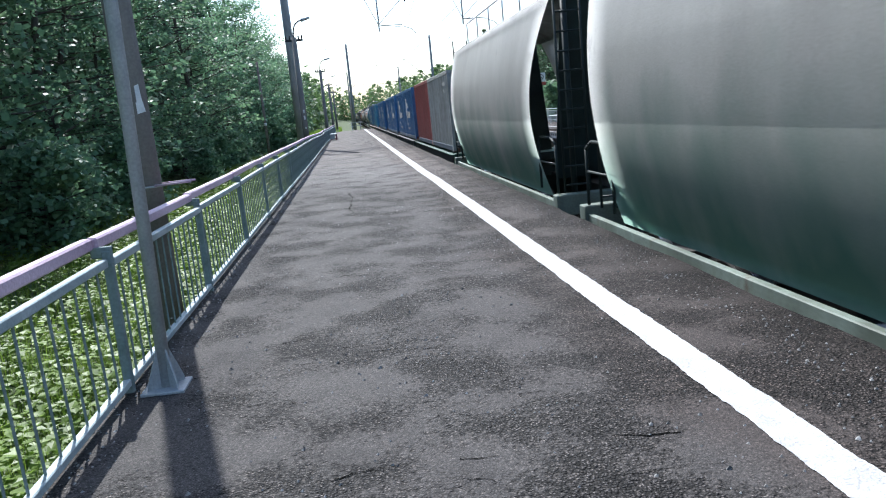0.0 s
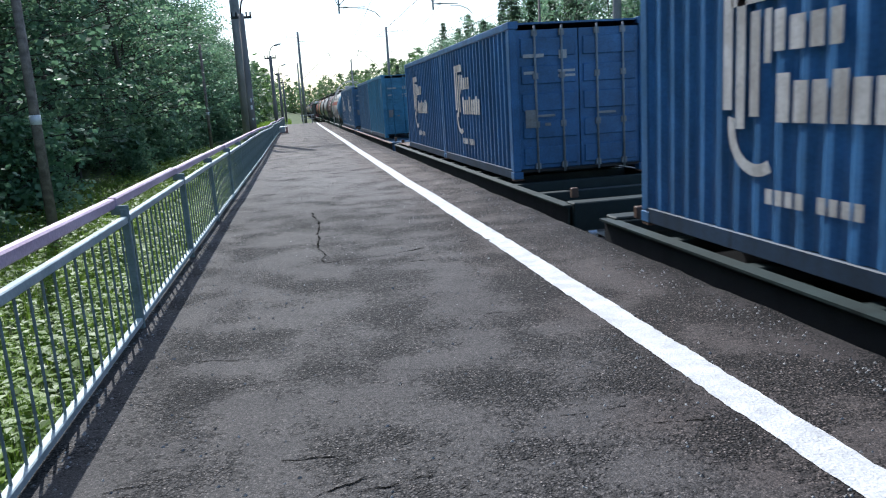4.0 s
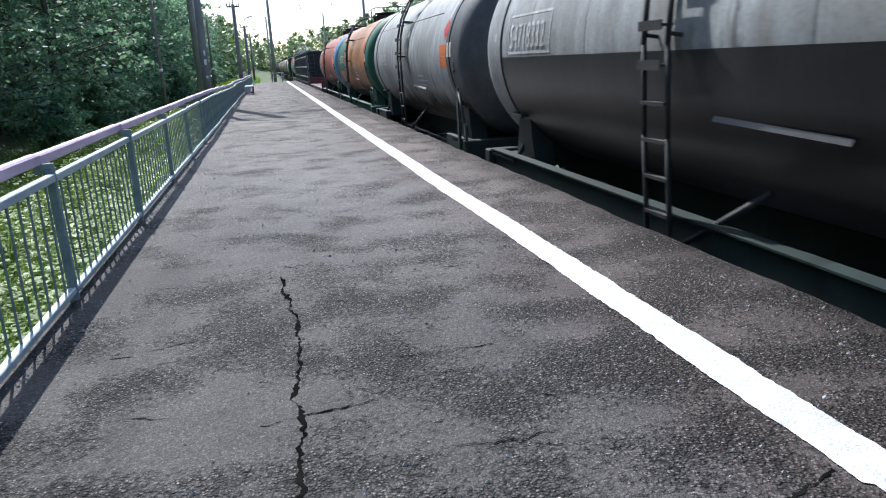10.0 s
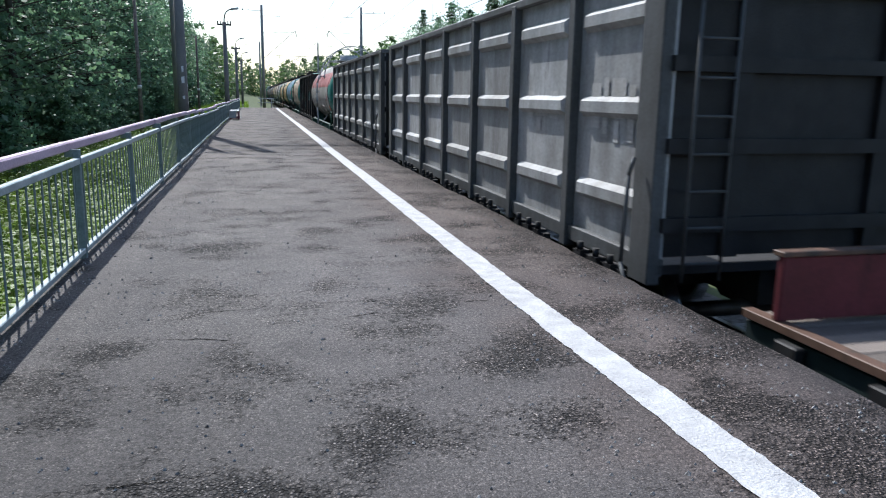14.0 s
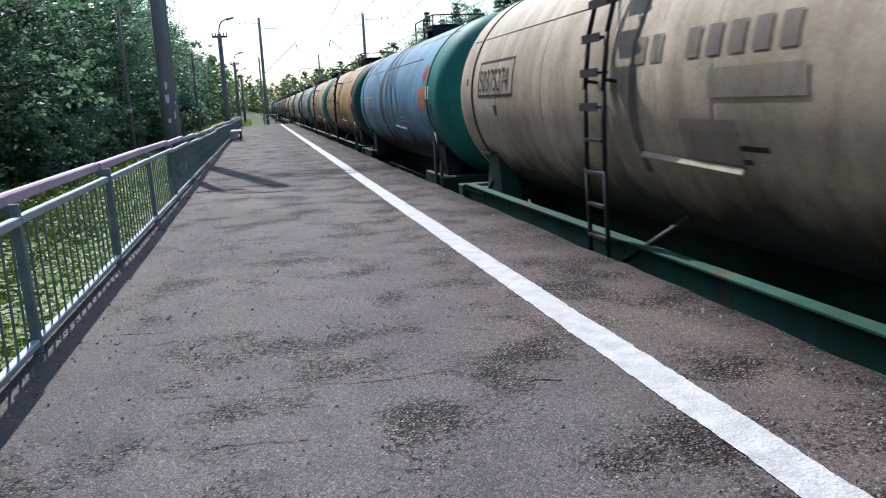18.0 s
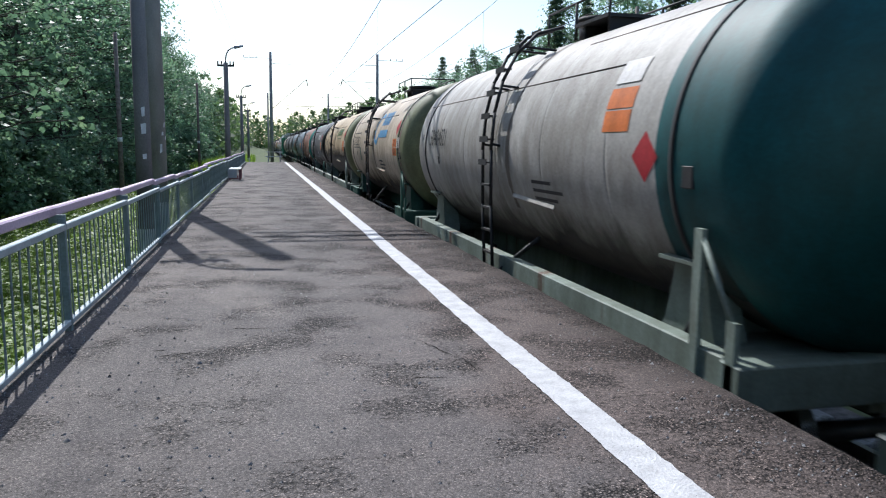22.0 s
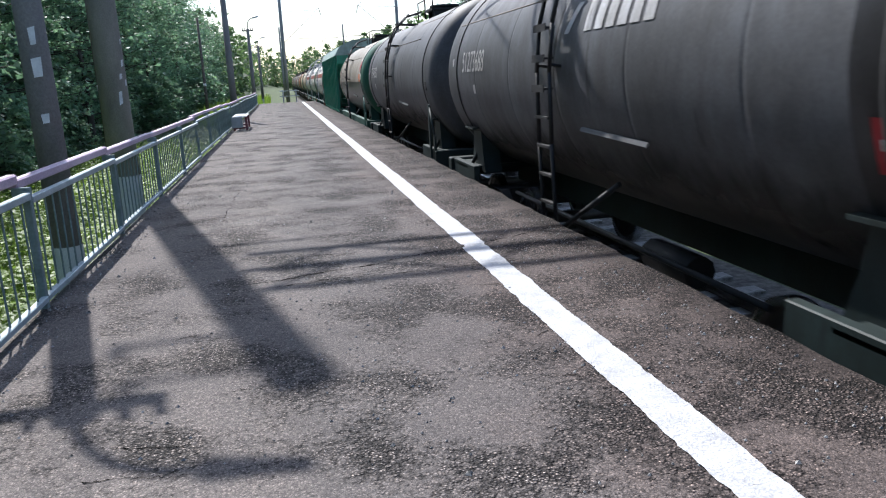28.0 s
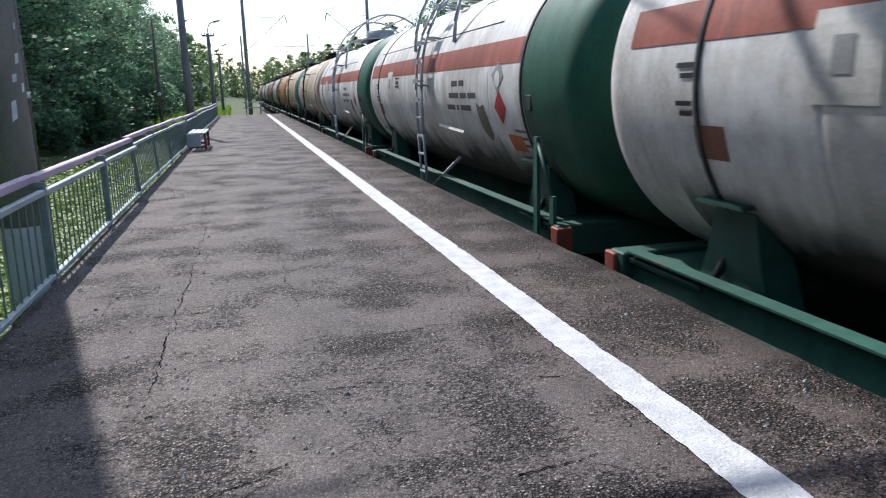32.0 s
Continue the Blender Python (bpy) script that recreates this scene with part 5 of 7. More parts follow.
def dark_layer(name, z):
    """Painted shade and oily dirt that thin out, ragged, towards the upper edge at height z."""
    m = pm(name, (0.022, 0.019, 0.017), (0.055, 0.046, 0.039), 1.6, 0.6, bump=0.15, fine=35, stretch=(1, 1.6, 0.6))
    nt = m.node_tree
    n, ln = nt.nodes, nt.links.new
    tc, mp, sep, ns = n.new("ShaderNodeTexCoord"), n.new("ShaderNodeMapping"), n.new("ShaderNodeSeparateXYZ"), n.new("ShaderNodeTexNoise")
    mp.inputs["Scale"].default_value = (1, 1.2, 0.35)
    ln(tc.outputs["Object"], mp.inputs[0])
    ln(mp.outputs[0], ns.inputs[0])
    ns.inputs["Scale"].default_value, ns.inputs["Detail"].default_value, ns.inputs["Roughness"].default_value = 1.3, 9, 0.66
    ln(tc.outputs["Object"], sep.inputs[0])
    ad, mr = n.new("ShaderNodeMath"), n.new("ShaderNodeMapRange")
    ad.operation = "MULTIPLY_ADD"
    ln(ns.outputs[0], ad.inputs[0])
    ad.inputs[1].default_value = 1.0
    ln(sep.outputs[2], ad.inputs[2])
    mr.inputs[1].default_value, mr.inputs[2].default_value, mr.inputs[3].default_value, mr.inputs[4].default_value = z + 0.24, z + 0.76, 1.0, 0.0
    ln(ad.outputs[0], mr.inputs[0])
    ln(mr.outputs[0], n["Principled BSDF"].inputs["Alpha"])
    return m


SHADE_LOW, GRIME_SHADE, GRIME_SHADE_HIGH = dark_layer("belly_shade_low", 1.72), dark_layer("grime_and_shade", 2.08), dark_layer("grime_and_shade_high", 2.36)


def run_bm(seed):
    """A ragged run from the hatch down the near side: spilt oil and the ladder's painted shadow."""
    bm = bmesh.new()
    n, r = 60, R + 0.0035
    rows = []
    for k in range(n + 1):
        a = radians(97 + 112 * k / n)
        w = 0.05 + 0.03 * noise.noise((k * 0.12, seed, 0)) + 0.03 * noise.noise((k * 0.4, seed, 3))
        c = 0.05 * noise.noise((k * 0.06, seed, 7))
        rows.append([bm.verts.new((r * math.cos(a), c + u, CZ + r * math.sin(a))) for u in (-w, w * 1.3)])
    for a, b in zip(rows, rows[1:]):
        bm.faces.new((a[0], a[1], b[1], b[0])).smooth = True
    return bm


def seam_bm():
    """Lengthwise weld beads on the shoulders of the vessel."""
    bm = bmesh.new()
    for deg, y0, y1 in ((148, -3.3, 4.9), (128, -4.9, -1.65), (32, -4.9, 4.9)):
        a = radians(deg)
        tube(bm, (R * math.cos(a), y0, CZ + R * math.sin(a)), (R * math.cos(a), y1, CZ + R * math.sin(a)), 0.008, seg=5)
    return bm


def tank(s0, s1, body, cap=None, far_cap=None, frame=None, sill=True, ring=None, number="", num_mat=None, stripe=None, low=None, arch=False, rail=True,
         label="tank wagon", extra=(), code=True, capw=0.85, straps=None, plate=False, codes=None, num=(4.05, 2, 0.74), hz=0.0, belts=(), belly=187, ladder=True, low_diamond=False):
    e = wagon("tank_wagon", s0, s1, label)
    half = (s1 - s0) / 2
    frame = frame or FRAME_DARK()
    hl = 5.6 if arch else HL
    capw = 1.1 if arch else capw
    running_gear(e, half, 3.9)
    # underframe
    bm = box(bmesh.new(), -0.28, 0.28, -half + 0.75, half - 0.75, 0.78, 1.12)
    part("centre_sill", bm, frame, e)
    for s in (-1, 1):
        reuse("end_beam", ("end_beam", frame.name), lambda: bbox(-1.5, 1.5, -0.12, 0.12, 0.92, 1.24, 0.015), frame, e, pose(0, s * (half - 0.68), 0))
        reuse("end_platform", ("end_platform", frame.name), lambda: bbox(-1.45, 1.45, -0.5, 0.5, 1.16, 1.2, 0.005), frame, e, pose(0, s * (half - 1.3), 0))
    for x in (-1.4, 1.4):
        if sill:
            if sill == "flush":
                reuse("side_sill", ("flush", frame.name, round(half, 2)), lambda: bbox(-0.075, 0.075, -half + 0.8, half - 0.8, 0.96, 1.25, 0.012), frame, e, pose(x, 0, 0))
                continue
            reuse("side_sill", ("sill", frame.name, round(half, 2)), lambda: channel_bm(half - 0.8, 0.98, 1.26, 0.07), frame, e, pose(x, 0, 0))
        else:
            for s in (-1, 1):
                reuse("side_sill", ("sillend", frame.name), lambda: bbox(-0.05, 0.05, -0.75, 0.75, 1.0, 1.24, 0.01), frame, e, pose(x, s * (half - 1.45), 0))
    for s in (-1, 1):
        def saddle():
            b = bmesh.new()
            for x in (-1.22, 0.94):
                prism(b, [(-0.42, 1.1), (0.42, 1.1), (0.3, 1.4), (0.22, 1.78), (-0.22, 1.78), (-0.3, 1.4)], x, x + 0.28)
            prism(b, [(-0.1, 1.1), (0.1, 1.1), (0.1, 1.45), (-0.1, 1.45)], -1.0, 1.0)
            box(b, -1.36, -1.0, -0.26, 0.26, 1.78, 1.81)
            return b
        reuse("saddle", ("saddle", frame.name), saddle, frame, e, pose(0, s * 4.35, 0))
    bm = bmesh.new()
    tube(bm, (-0.6, -1.4, 0.72), (-0.6, -0.5, 0.72), 0.16, seg=10)
    tube(bm, (0.5, 0.3, 0.8), (0.5, 1.2, 0.8), 0.2, seg=10)
    tube(bm, (-1.0, -3.0, 0.9), (-1.0, 3.0, 0.9), 0.03, seg=5)
    reuse("brake_gear", "brake_gear", lambda: bm, BLACK_STEEL, e) if "brake_gear" not in SHARED else (bm.free(), reuse("brake_gear", "brake_gear", None, BLACK_STEEL, e))
    # vessel
    y0 = -hl + (capw if cap else 0)
    y1 = hl - (capw if far_cap else 0)
    prof = ([] if cap else dish(-1, -hl)[::-1]) + [(y0 + 0.001, R), (y0 + 0.06, R)]
    for yy in (-3.3, -1.65, 0.0, 1.65, 3.3):
        prof += [(yy - 0.05, R), (yy - 0.012, R), (yy, R - 0.006), (yy + 0.012, R), (yy + 0.05, R)]
    prof += [(y1 - 0.06, R), (y1 - 0.001, R)] + ([] if far_cap else dish(1, hl)[1:])
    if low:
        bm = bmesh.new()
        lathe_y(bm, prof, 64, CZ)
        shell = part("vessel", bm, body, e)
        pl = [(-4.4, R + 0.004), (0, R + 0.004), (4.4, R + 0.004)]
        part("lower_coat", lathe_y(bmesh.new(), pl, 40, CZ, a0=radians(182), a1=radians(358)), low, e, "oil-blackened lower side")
    else:
        part("vessel", lathe_y(bmesh.new(), prof, 64, CZ), body, e)
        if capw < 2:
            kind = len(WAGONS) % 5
            # underside shade put into the colour; on all but gas tanks with oily dirt
            reuse("oily_belly", ("belly", belly), lambda: belly_bm(belly), SHADE_LOW if arch else GRIME_SHADE if belly > 185 else GRIME_SHADE_HIGH, e, label="underside darkened by painted-in shade and oily dirt")
            if not arch and body.name not in ("paint_dark_grey", "paint_oily_black", "paint_steel_blue", "paint_maroon"):
                reuse("spill_run", ("run", kind), lambda: run_bm(kind * 7.7), DULL_BROWN, e, pose(0, -0.5, 0), "dirty run below the hatch with the ladder's shadow painted in")
    reuse("weld_seam", "seam", seam_bm, DULL_BROWN, e)
    if cap:
        part("end_cap", lathe_y(bmesh.new(), dish(-1, -hl)[::-1] + [(y0, R)], 64, CZ), cap, e)
    if far_cap:
        part("end_cap", lathe_y(bmesh.new(), [(y1, R)] + dish(1, hl), 64, CZ), far_cap, e)
    if ring:
        part("ring", lathe_y(bmesh.new(), [(y0 - 0.06, R + 0.003), (y0 + 0.1, R + 0.003)], 64, CZ), ring, e)
    for s in (-1, 1):
        def strap():
            b = bmesh.new()
            lathe_y(b, [(-0.028, R + 0.0), (-0.028, R + 0.012), (0.028, R + 0.012), (0.028, R)], 56, CZ, a0=radians(-45), a1=radians(225))
            tube(b, (-1.1, 0, 1.55), (-1.3, 0, 1.2), 0.03, seg=6)
            return b
        if arch and body is WHITE():
            reuse("end_marker", "end_marker", lambda: bbox(-1.53, -1.36, -0.09, 0.09, 0.98, 1.22, 0.012), RED(), e, pose(0, s * (half - 0.6), 0), "red painted beam end")
        reuse("strap", ("strap", (straps or BLACK_STEEL).name), strap, straps or BLACK_STEEL, e, pose(0, s * 4.45, 0))
    if ladder:
        side_ladder(e, GREY_STEEL if arch else BLACK_STEEL)
    if arch:
        reuse("hoop_guard", "arch", arch_bm, GREY_STEEL, e)
    else:
        reuse("hatch", "hatch", hatch_bm, BLACK_STEEL, e)
        reuse("top_walkway", "topdeck", deck_bm, BLACK_STEEL, e)
        reuse("top_railing", "toprail", railing_bm, BLACK_STEEL, e)
    if rail:
        reuse("end_handrail", "end_rail", end_rail_bm, frame, e)
    else:
        reuse("end_brace", ("brace", frame.name), brace_bm, frame, e)
    if stripe:
        part("stripe", lathe_y(bmesh.new(), [(-hl + capw + 0.12, R + 0.004), (0, R + 0.004), (hl - 0.2, R + 0.004)], 8, CZ, a0=radians(158.5), a1=radians(169.5)), stripe, e, "broad faded red stripe")
    ink = num_mat or INK()
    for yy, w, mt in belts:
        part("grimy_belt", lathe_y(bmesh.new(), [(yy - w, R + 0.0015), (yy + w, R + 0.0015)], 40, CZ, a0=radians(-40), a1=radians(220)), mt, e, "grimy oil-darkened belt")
    if number:
        part("number", on_tank(letters(number, 0.3, num[2]), num[0], num[1], 1.5095), ink, e)
        part("small_mark", on_tank(bars([(0, 0, 0.11, 0.13)]), num[0] - 0.6, num[1] - 12, 1.502), ink, e)
        part("small_mark", on_tank(bars([(0, 0, 0.08, 0.11)]), 4.75, 6, 1.502), ink, e)
        if plate:
            w = 1.5
            for u, v, ww, hh in ((-0.08, -0.07, w, 0.03), (-0.08, 0.39, w, 0.03), (-0.08, -0.04, 0.03, 0.43), (w - 0.11, -0.04, 0.03, 0.43)):
                part("plate_frame", on_tank(bars([(u, v, ww, hh)]), num[0], num[1], 1.504), ink, e)
    reuse("drip_strip", ("drip", (low or body).name), drip_bm, low or body, e)
    part("small_box", bbox(-1.5, -1.4, -4.75, -4.6, CZ - 0.25, CZ - 0.08, 0.008), BLACK_STEEL, e)
    if code and arch:
        part("hazard_plate", on_tank(bars([(0, 0, 0.46, 0.22)]), -3.75 + hz * 0.3, -30), SIGN_ORANGE(), e, "orange hazard plate")
        part("hazard_diamond", on_tank(blob([(0, 0.21), (0.21, 0), (0.42, 0.21), (0.21, 0.42)]), -3.5 + hz * 0.3, -17), SIGN_RED(), e, "red hazard diamond")
        part("placard", on_tank(blob([(0, 0.21), (0.21, 0), (0.42, 0.21), (0.21, 0.42)]), -3.45 + hz * 0.3, -2.5, 1.504), MIDGREY(), e, "weathered grey diamond placard")
        part("placard_label", on_tank(blob([(0.1 * math.cos(a * 0.5236), 0.1 * math.sin(a * 0.5236)) for a in range(12)]), -3.66 + hz * 0.3, 4, 1.507), WHITE(), e)
        for k, ws in enumerate(((0.3, 0.24), (0.5, 0.3, 0.35), (0.42, 0.12, 0.5)) if body is WHITE() else ()):
            u = 0.3 - 0.15 * k
            for w in ws:
                part("notice", on_tank(bars([(u, 0, w, 0.075)]), -1.3, 1.5 - 6.5 * k, 1.502), DARKGREY(), e)
                u += w + 0.08
        for v in (-20, -23.5, -27):
            part("notice", on_tank(bars([(0, 0, 0.34, 0.035)]), -4.05 + hz * 0.3, v, 1.502), BLACKISH(), e)
        part("dirt_patch", on_tank(blob([(0, 0.52), (0.05, 0.2), (0.16, 0.05), (0.3, 0), (0.42, 0.1), (0.4, 0.3), (0.3, 0.5), (0.14, 0.47)]), -2.75, -27, 1.5025), DULL_BROWN, e, "dark rounded patch")
    elif code:
        up = 14 if low_diamond else 0
        for k in (0, 1):
            part("hazard_plate", on_tank(bars([(0, 0.21 * k, 0.5, 0.19)]), -3.7 + hz, -7 + up), SIGN_ORANGE(), e, "orange hazard plate")
            if codes:
                t = letters(codes[k], 0.12)
                part("hazard_code", on_tank(t, -3.87 + hz + 0.03 * (len(codes[k]) - 2), -7 + 8.0 * k + 1.3, 1.5065), INK(), e)
        part("hazard_diamond", on_tank(blob([(0, 0.21), (0.21, 0), (0.42, 0.21), (0.21, 0.42)]), -3.9 + hz - (0.42 if low_diamond else 0), -9 if low_diamond else 10.5), SIGN_RED(), e, "red hazard diamond")
        part("white_tag", on_tank(bars([(0, 0, 0.46 if low_diamond else 0.3, 0.24)]), (-3.72 if low_diamond else -4.3) + hz, 24 if low_diamond else 0, 1.5075), WHITE(), e)
        for k, w in enumerate((0.7, 0.9, 0.6)):
            part("notice", on_tank(bars([(0, 0.1 * k, w, 0.04)]), -1.3, -22, 1.502), ink, e)
    for shape, y, ang, mat, nm in extra:
        for piece in each(shape) if nm in ("lettering", "blue_bar_mark") else (shape,):
            base = min(v for _, v in piece[0])
            part(nm, on_tank(([(u, v - base) for u, v in piece[0]], piece[1]), y, ang + math.degrees(base / R), 1.51 if nm in ("plate_figure", "pale_bar") else 1.506), mat, e)
    return e


def corrugated_bm(L, H):
    """A side sheet with trapezoid folds: outer faces at x 0, folds to x 0.036."""
    bm = bmesh.new()
    n = int(round(L / 0.278))
    p = L / n
    xs = []
    for k in range(n):
        y = k * p
        xs += [(y, 0.0), (y + p * 0.26, 0.0), (y + p * 0.5, 0.036), (y + p * 0.76, 0.036)]
    xs.append((L, 0.0))
    lo = [bm.verts.new((x, y, 0)) for y, x in xs]
    hi = [bm.verts.new((x, y, H)) for y, x in xs]
    for k in range(len(xs) - 1):
        bm.faces.new((lo[k], lo[k + 1], hi[k + 1], hi[k]))
    return bm


def container(y0, body, rigs, label, wagon_e, logo="", L=6.058, bottom=1.3, near_s=0.0):
    """A 20-foot box; it stands on a flat wagon and rides with it as a thing of its own."""
    H, W = 2.591, 2.438
    e = empty("container", pose(TRACK_X, 0, RAIL_Z), label, "container", "shipping containers on the flat wagons")
    WAGONS.append((e, wagon_e + y0 + L / 2))
    h = L / 2
    for x in (-W / 2, W / 2):
        s = 1 if x < 0 else -1
        o = reuse("side_sheet", ("sheet", body.name, s), lambda: corrugated_bm(L - 0.3, H - 0.28), body, e, pose(x + 0.012 * s, -h + 0.15 if s > 0 else h - 0.15, bottom + 0.16, 0, 0, 0 if s > 0 else 180))
        for nm, z0, z1 in (("bottom_rail", 0.0, 0.16), ("top_rail", H - 0.12, H)):
            part(nm, bbox(min(x, x + 0.06 * s), max(x, x + 0.06 * s), -h + 0.1, h - 0.1, bottom + z0, bottom + z1, 0.01), body if z0 else SHADED_RAIL, e)
        for y in (-h, h):
            t = 1 if y < 0 else -1
            part("corner_post", bbox(min(x, x + 0.14 * s), max(x, x + 0.14 * s), min(y, y + 0.16 * t), max(y, y + 0.16 * t), bottom + 0.12, bottom + H - 0.12, 0.015), body, e)
            for z in (0.0, H - 0.118):
                part("corner_casting", bbox(min(x - 0.005 * s, x + 0.165 * s), max(x - 0.005 * s, x + 0.165 * s), min(y - 0.005 * t, y + 0.178 * t), max(y - 0.005 * t, y + 0.178 * t), bottom + z, bottom + z + 0.118, 0.008), body, e)
    part("roof", box(bmesh.new(), -W / 2 + 0.03, W / 2 - 0.03, -h + 0.05, h - 0.05, bottom + H - 0.05, bottom + H - 0.02), body, e)
    part("floor", box(bmesh.new(), -W / 2 + 0.03, W / 2 - 0.03, -h + 0.05, h - 0.05, bottom + 0.1, bottom + 0.16), BLACK_STEEL, e)
    part("end_wall", box(bmesh.new(), -W / 2 + 0.1, W / 2 - 0.1, h - 0.08, h - 0.04, bottom + 0.1, bottom + H - 0.1), body, e)
    for s in (-1, 1):
        bm = bmesh.new()
        xa, xb = (-W / 2 + 0.14, -0.01) if s < 0 else (0.01, W / 2 - 0.14)
        box(bm, xa, xb, -h + 0.05, -h + 0.08, bottom + 0.14, bottom + H - 0.14)
        d = part("door", bm, body, e)
        for k in range(5):
            z = bottom + 0.22 + k * 0.45
            part("pressed_panel", bbox(xa + 0.06, xb - 0.06, -h + 0.02, -h + 0.05, z, z + 0.3, 0.012), body, d)
        for q in (0.28, 0.72):
            bm = bmesh.new()
            x = xa + (xb - xa) * q
            tube(bm, (x, -h + 0.0, bottom + 0.08), (x, -h + 0.0, bottom + H - 0.08), 0.02, seg=6)
            for z in (0.2, 0.9, 1.7, 2.4):
                box(bm, x - 0.045, x + 0.045, -h - 0.01, -h + 0.04, bottom + z - 0.05, bottom + z + 0.05)
            part("locking_bar", bm, rigs, d)
            part("door_handle", bbox(x - 0.02, x + 0.32 if q < 0.5 else x + 0.02, -h - 0.02, -h + 0.0, bottom + 1.02 + (0.1 if q > 0.5 else 0), bottom + 1.06 + (0.1 if q > 0.5 else 0), 0.005), rigs, d)
    part("plate", on_end(bars([(0, 0, 0.22, 0.3), (0.34, 0.02, 0.1, 0.05)]), -0.98, -h - 0.003, bottom + 0.85), paint("data_plate", (0.3, 0.31, 0.32)), e)
    for piece in each(bars([(0, 0.45, 0.36, 0.06), (0.62, 0.42, 0.14, 0.14), (0.0, 0.18, 0.2, 0.05), (0.6, 0.2, 0.3, 0.04), (0.6, 0.12, 0.3, 0.04)])):
        part("end_mark", on_end(piece, -0.98 + (0 if logo != "plain" else 1.1), -h + 0.012, bottom + 1.55), CHALK(), e)
    if logo == "arcs":
        # a set of plain arcs and bars in the place of the carrier's mark
        x = -W / 2 - 0.002
        y = h * 0.3
        shp = bars([(-0.06, 0.55, 0.13, 0.95), (0.13, 0.4, 0.12, 1.1), (0.32, 0.5, 0.12, 0.8), (0.05, 1.36, 0.62, 0.15), (0.5, 0.9, 0.08, 0.4)])
        for piece in each(shp):
            part("mark", on_side(piece, x, y + 0.5, bottom + 0.62), CHALK(), e)
        part("mark", on_side(ringshape(0.42, 0.5, 0.3, 0.4, 170, 300), x - 0.001, y + 0.5, bottom + 0.55), CHALK(), e)
        for piece in each(bars([(0.62, 0.98, 0.12, 0.3), (0.8, 0.98, 0.16, 0.24), (1.02, 0.98, 0.14, 0.24), (1.22, 0.98, 0.12, 0.24)])):
            part("mark", on_side(piece, x, y + 0.5, bottom + 0.62), CHALK(), e)
        for piece in each(bars([(0.56 + 0.2 * k, 0.46, 0.15, 0.3 if k % 3 else 0.36) for k in range(8)])):
            part("mark", on_side(piece, x, y + 0.4, bottom + 0.62), CHALK(), e)
        for piece in each(bars([(0.12 * k, 0, 0.085, 0.12) for k in range(9) if k != 4])):
            part("mark", on_side(piece, x, y - 0.05, bottom + 0.45), CHALK(), e)
    elif logo == "code":
        for piece in each(bars([(0, 0.08 * k, 0.07, 0.06) for k in range(7)] + [(0.1, 0.08 * k, 0.07, 0.06) for k in range(7)])):
            part("mark", on_side(piece, -W / 2 - 0.002, -h + 0.45, bottom + 1.7), CHALK(), e)
    elif logo == "top":
        for piece in each(bars([(0, 0.14, 0.55, 0.12), (0.1, -0.08, 0.3, 0.1)])):
            part("mark", on_side(piece, -W / 2 - 0.002, -h + 1.3, bottom + 2.0), CHALK(), e)
    return e


def container_flat(s0, s1, loads, frame, deck=0.0, beams=None):
    e = wagon("container_flat_wagon", s0, s1, "long low flat wagon with open cross-beams for containers")
    half = (s1 - s0) / 2
    running_gear(e, half, half - 2.6)
    for x in (-1.36, 1.36):
        # black inside the channel paints in the shade of its recess
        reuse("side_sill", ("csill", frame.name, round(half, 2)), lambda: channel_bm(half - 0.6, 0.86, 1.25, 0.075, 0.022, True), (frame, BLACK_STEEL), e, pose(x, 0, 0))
    bm = bmesh.new()
    box(bm, -0.3, 0.3, -half + 0.6, half - 0.6, 0.8, 1.08)
    part("centre_sill", bm, BLACK_STEEL, e)
    n = int(half * 2 / 1.3)
    for k in range(n):
        y = -half + 0.75 + k * (2 * half - 1.5) / (n - 1)
        reuse("cross_beam", ("crossb", (beams or frame).name), lambda: bbox(-1.28, 1.28, -0.09, 0.09, 1.08, 1.24, 0.01), beams or frame, e, pose(0, y, 0))
    for s in (-1, 1):
        reuse("end_beam", ("endb", (beams or frame).name), lambda: bbox(-1.32, 1.32, -0.14, 0.14, 0.9, 1.28, 0.015), beams or frame, e, pose(0, s * (half - 0.66), 0))
    mid = (s0 + s1) / 2
    for y in sorted({round(q - mid + d, 2) for q in loads for d in (0.09, 5.97)}):
        for x in (-1.13, 1.13):
            reuse("twistlock", "twistlock", lambda: bbox(-0.09, 0.09, -0.08, 0.08, 1.27, 1.3, 0.006), FRAME_RUST(), e, pose(x, y, 0))
    for y in (-half + 1.0, half - 1.0):
        for x in (-1.13, 1.13):
            reuse("container_stop", "cstop", lambda: bbox(-0.05, 0.05, -0.04, 0.04, 1.285, 1.42, 0.01), FRAME_RUST(), e, pose(x, y, 0))
    if deck:
        n = 16
        for k in range(n):
            y = half - 0.7 - deck + k * deck / n
            reuse("deck_plate", ("dplate", round(deck, 1)), lambda: bbox(-1.25, 1.25, 0.004, deck / n - 0.004, 1.29, 1.31, 0.003), FRAME_RUST(), e, pose(0, y, 0))
    return e


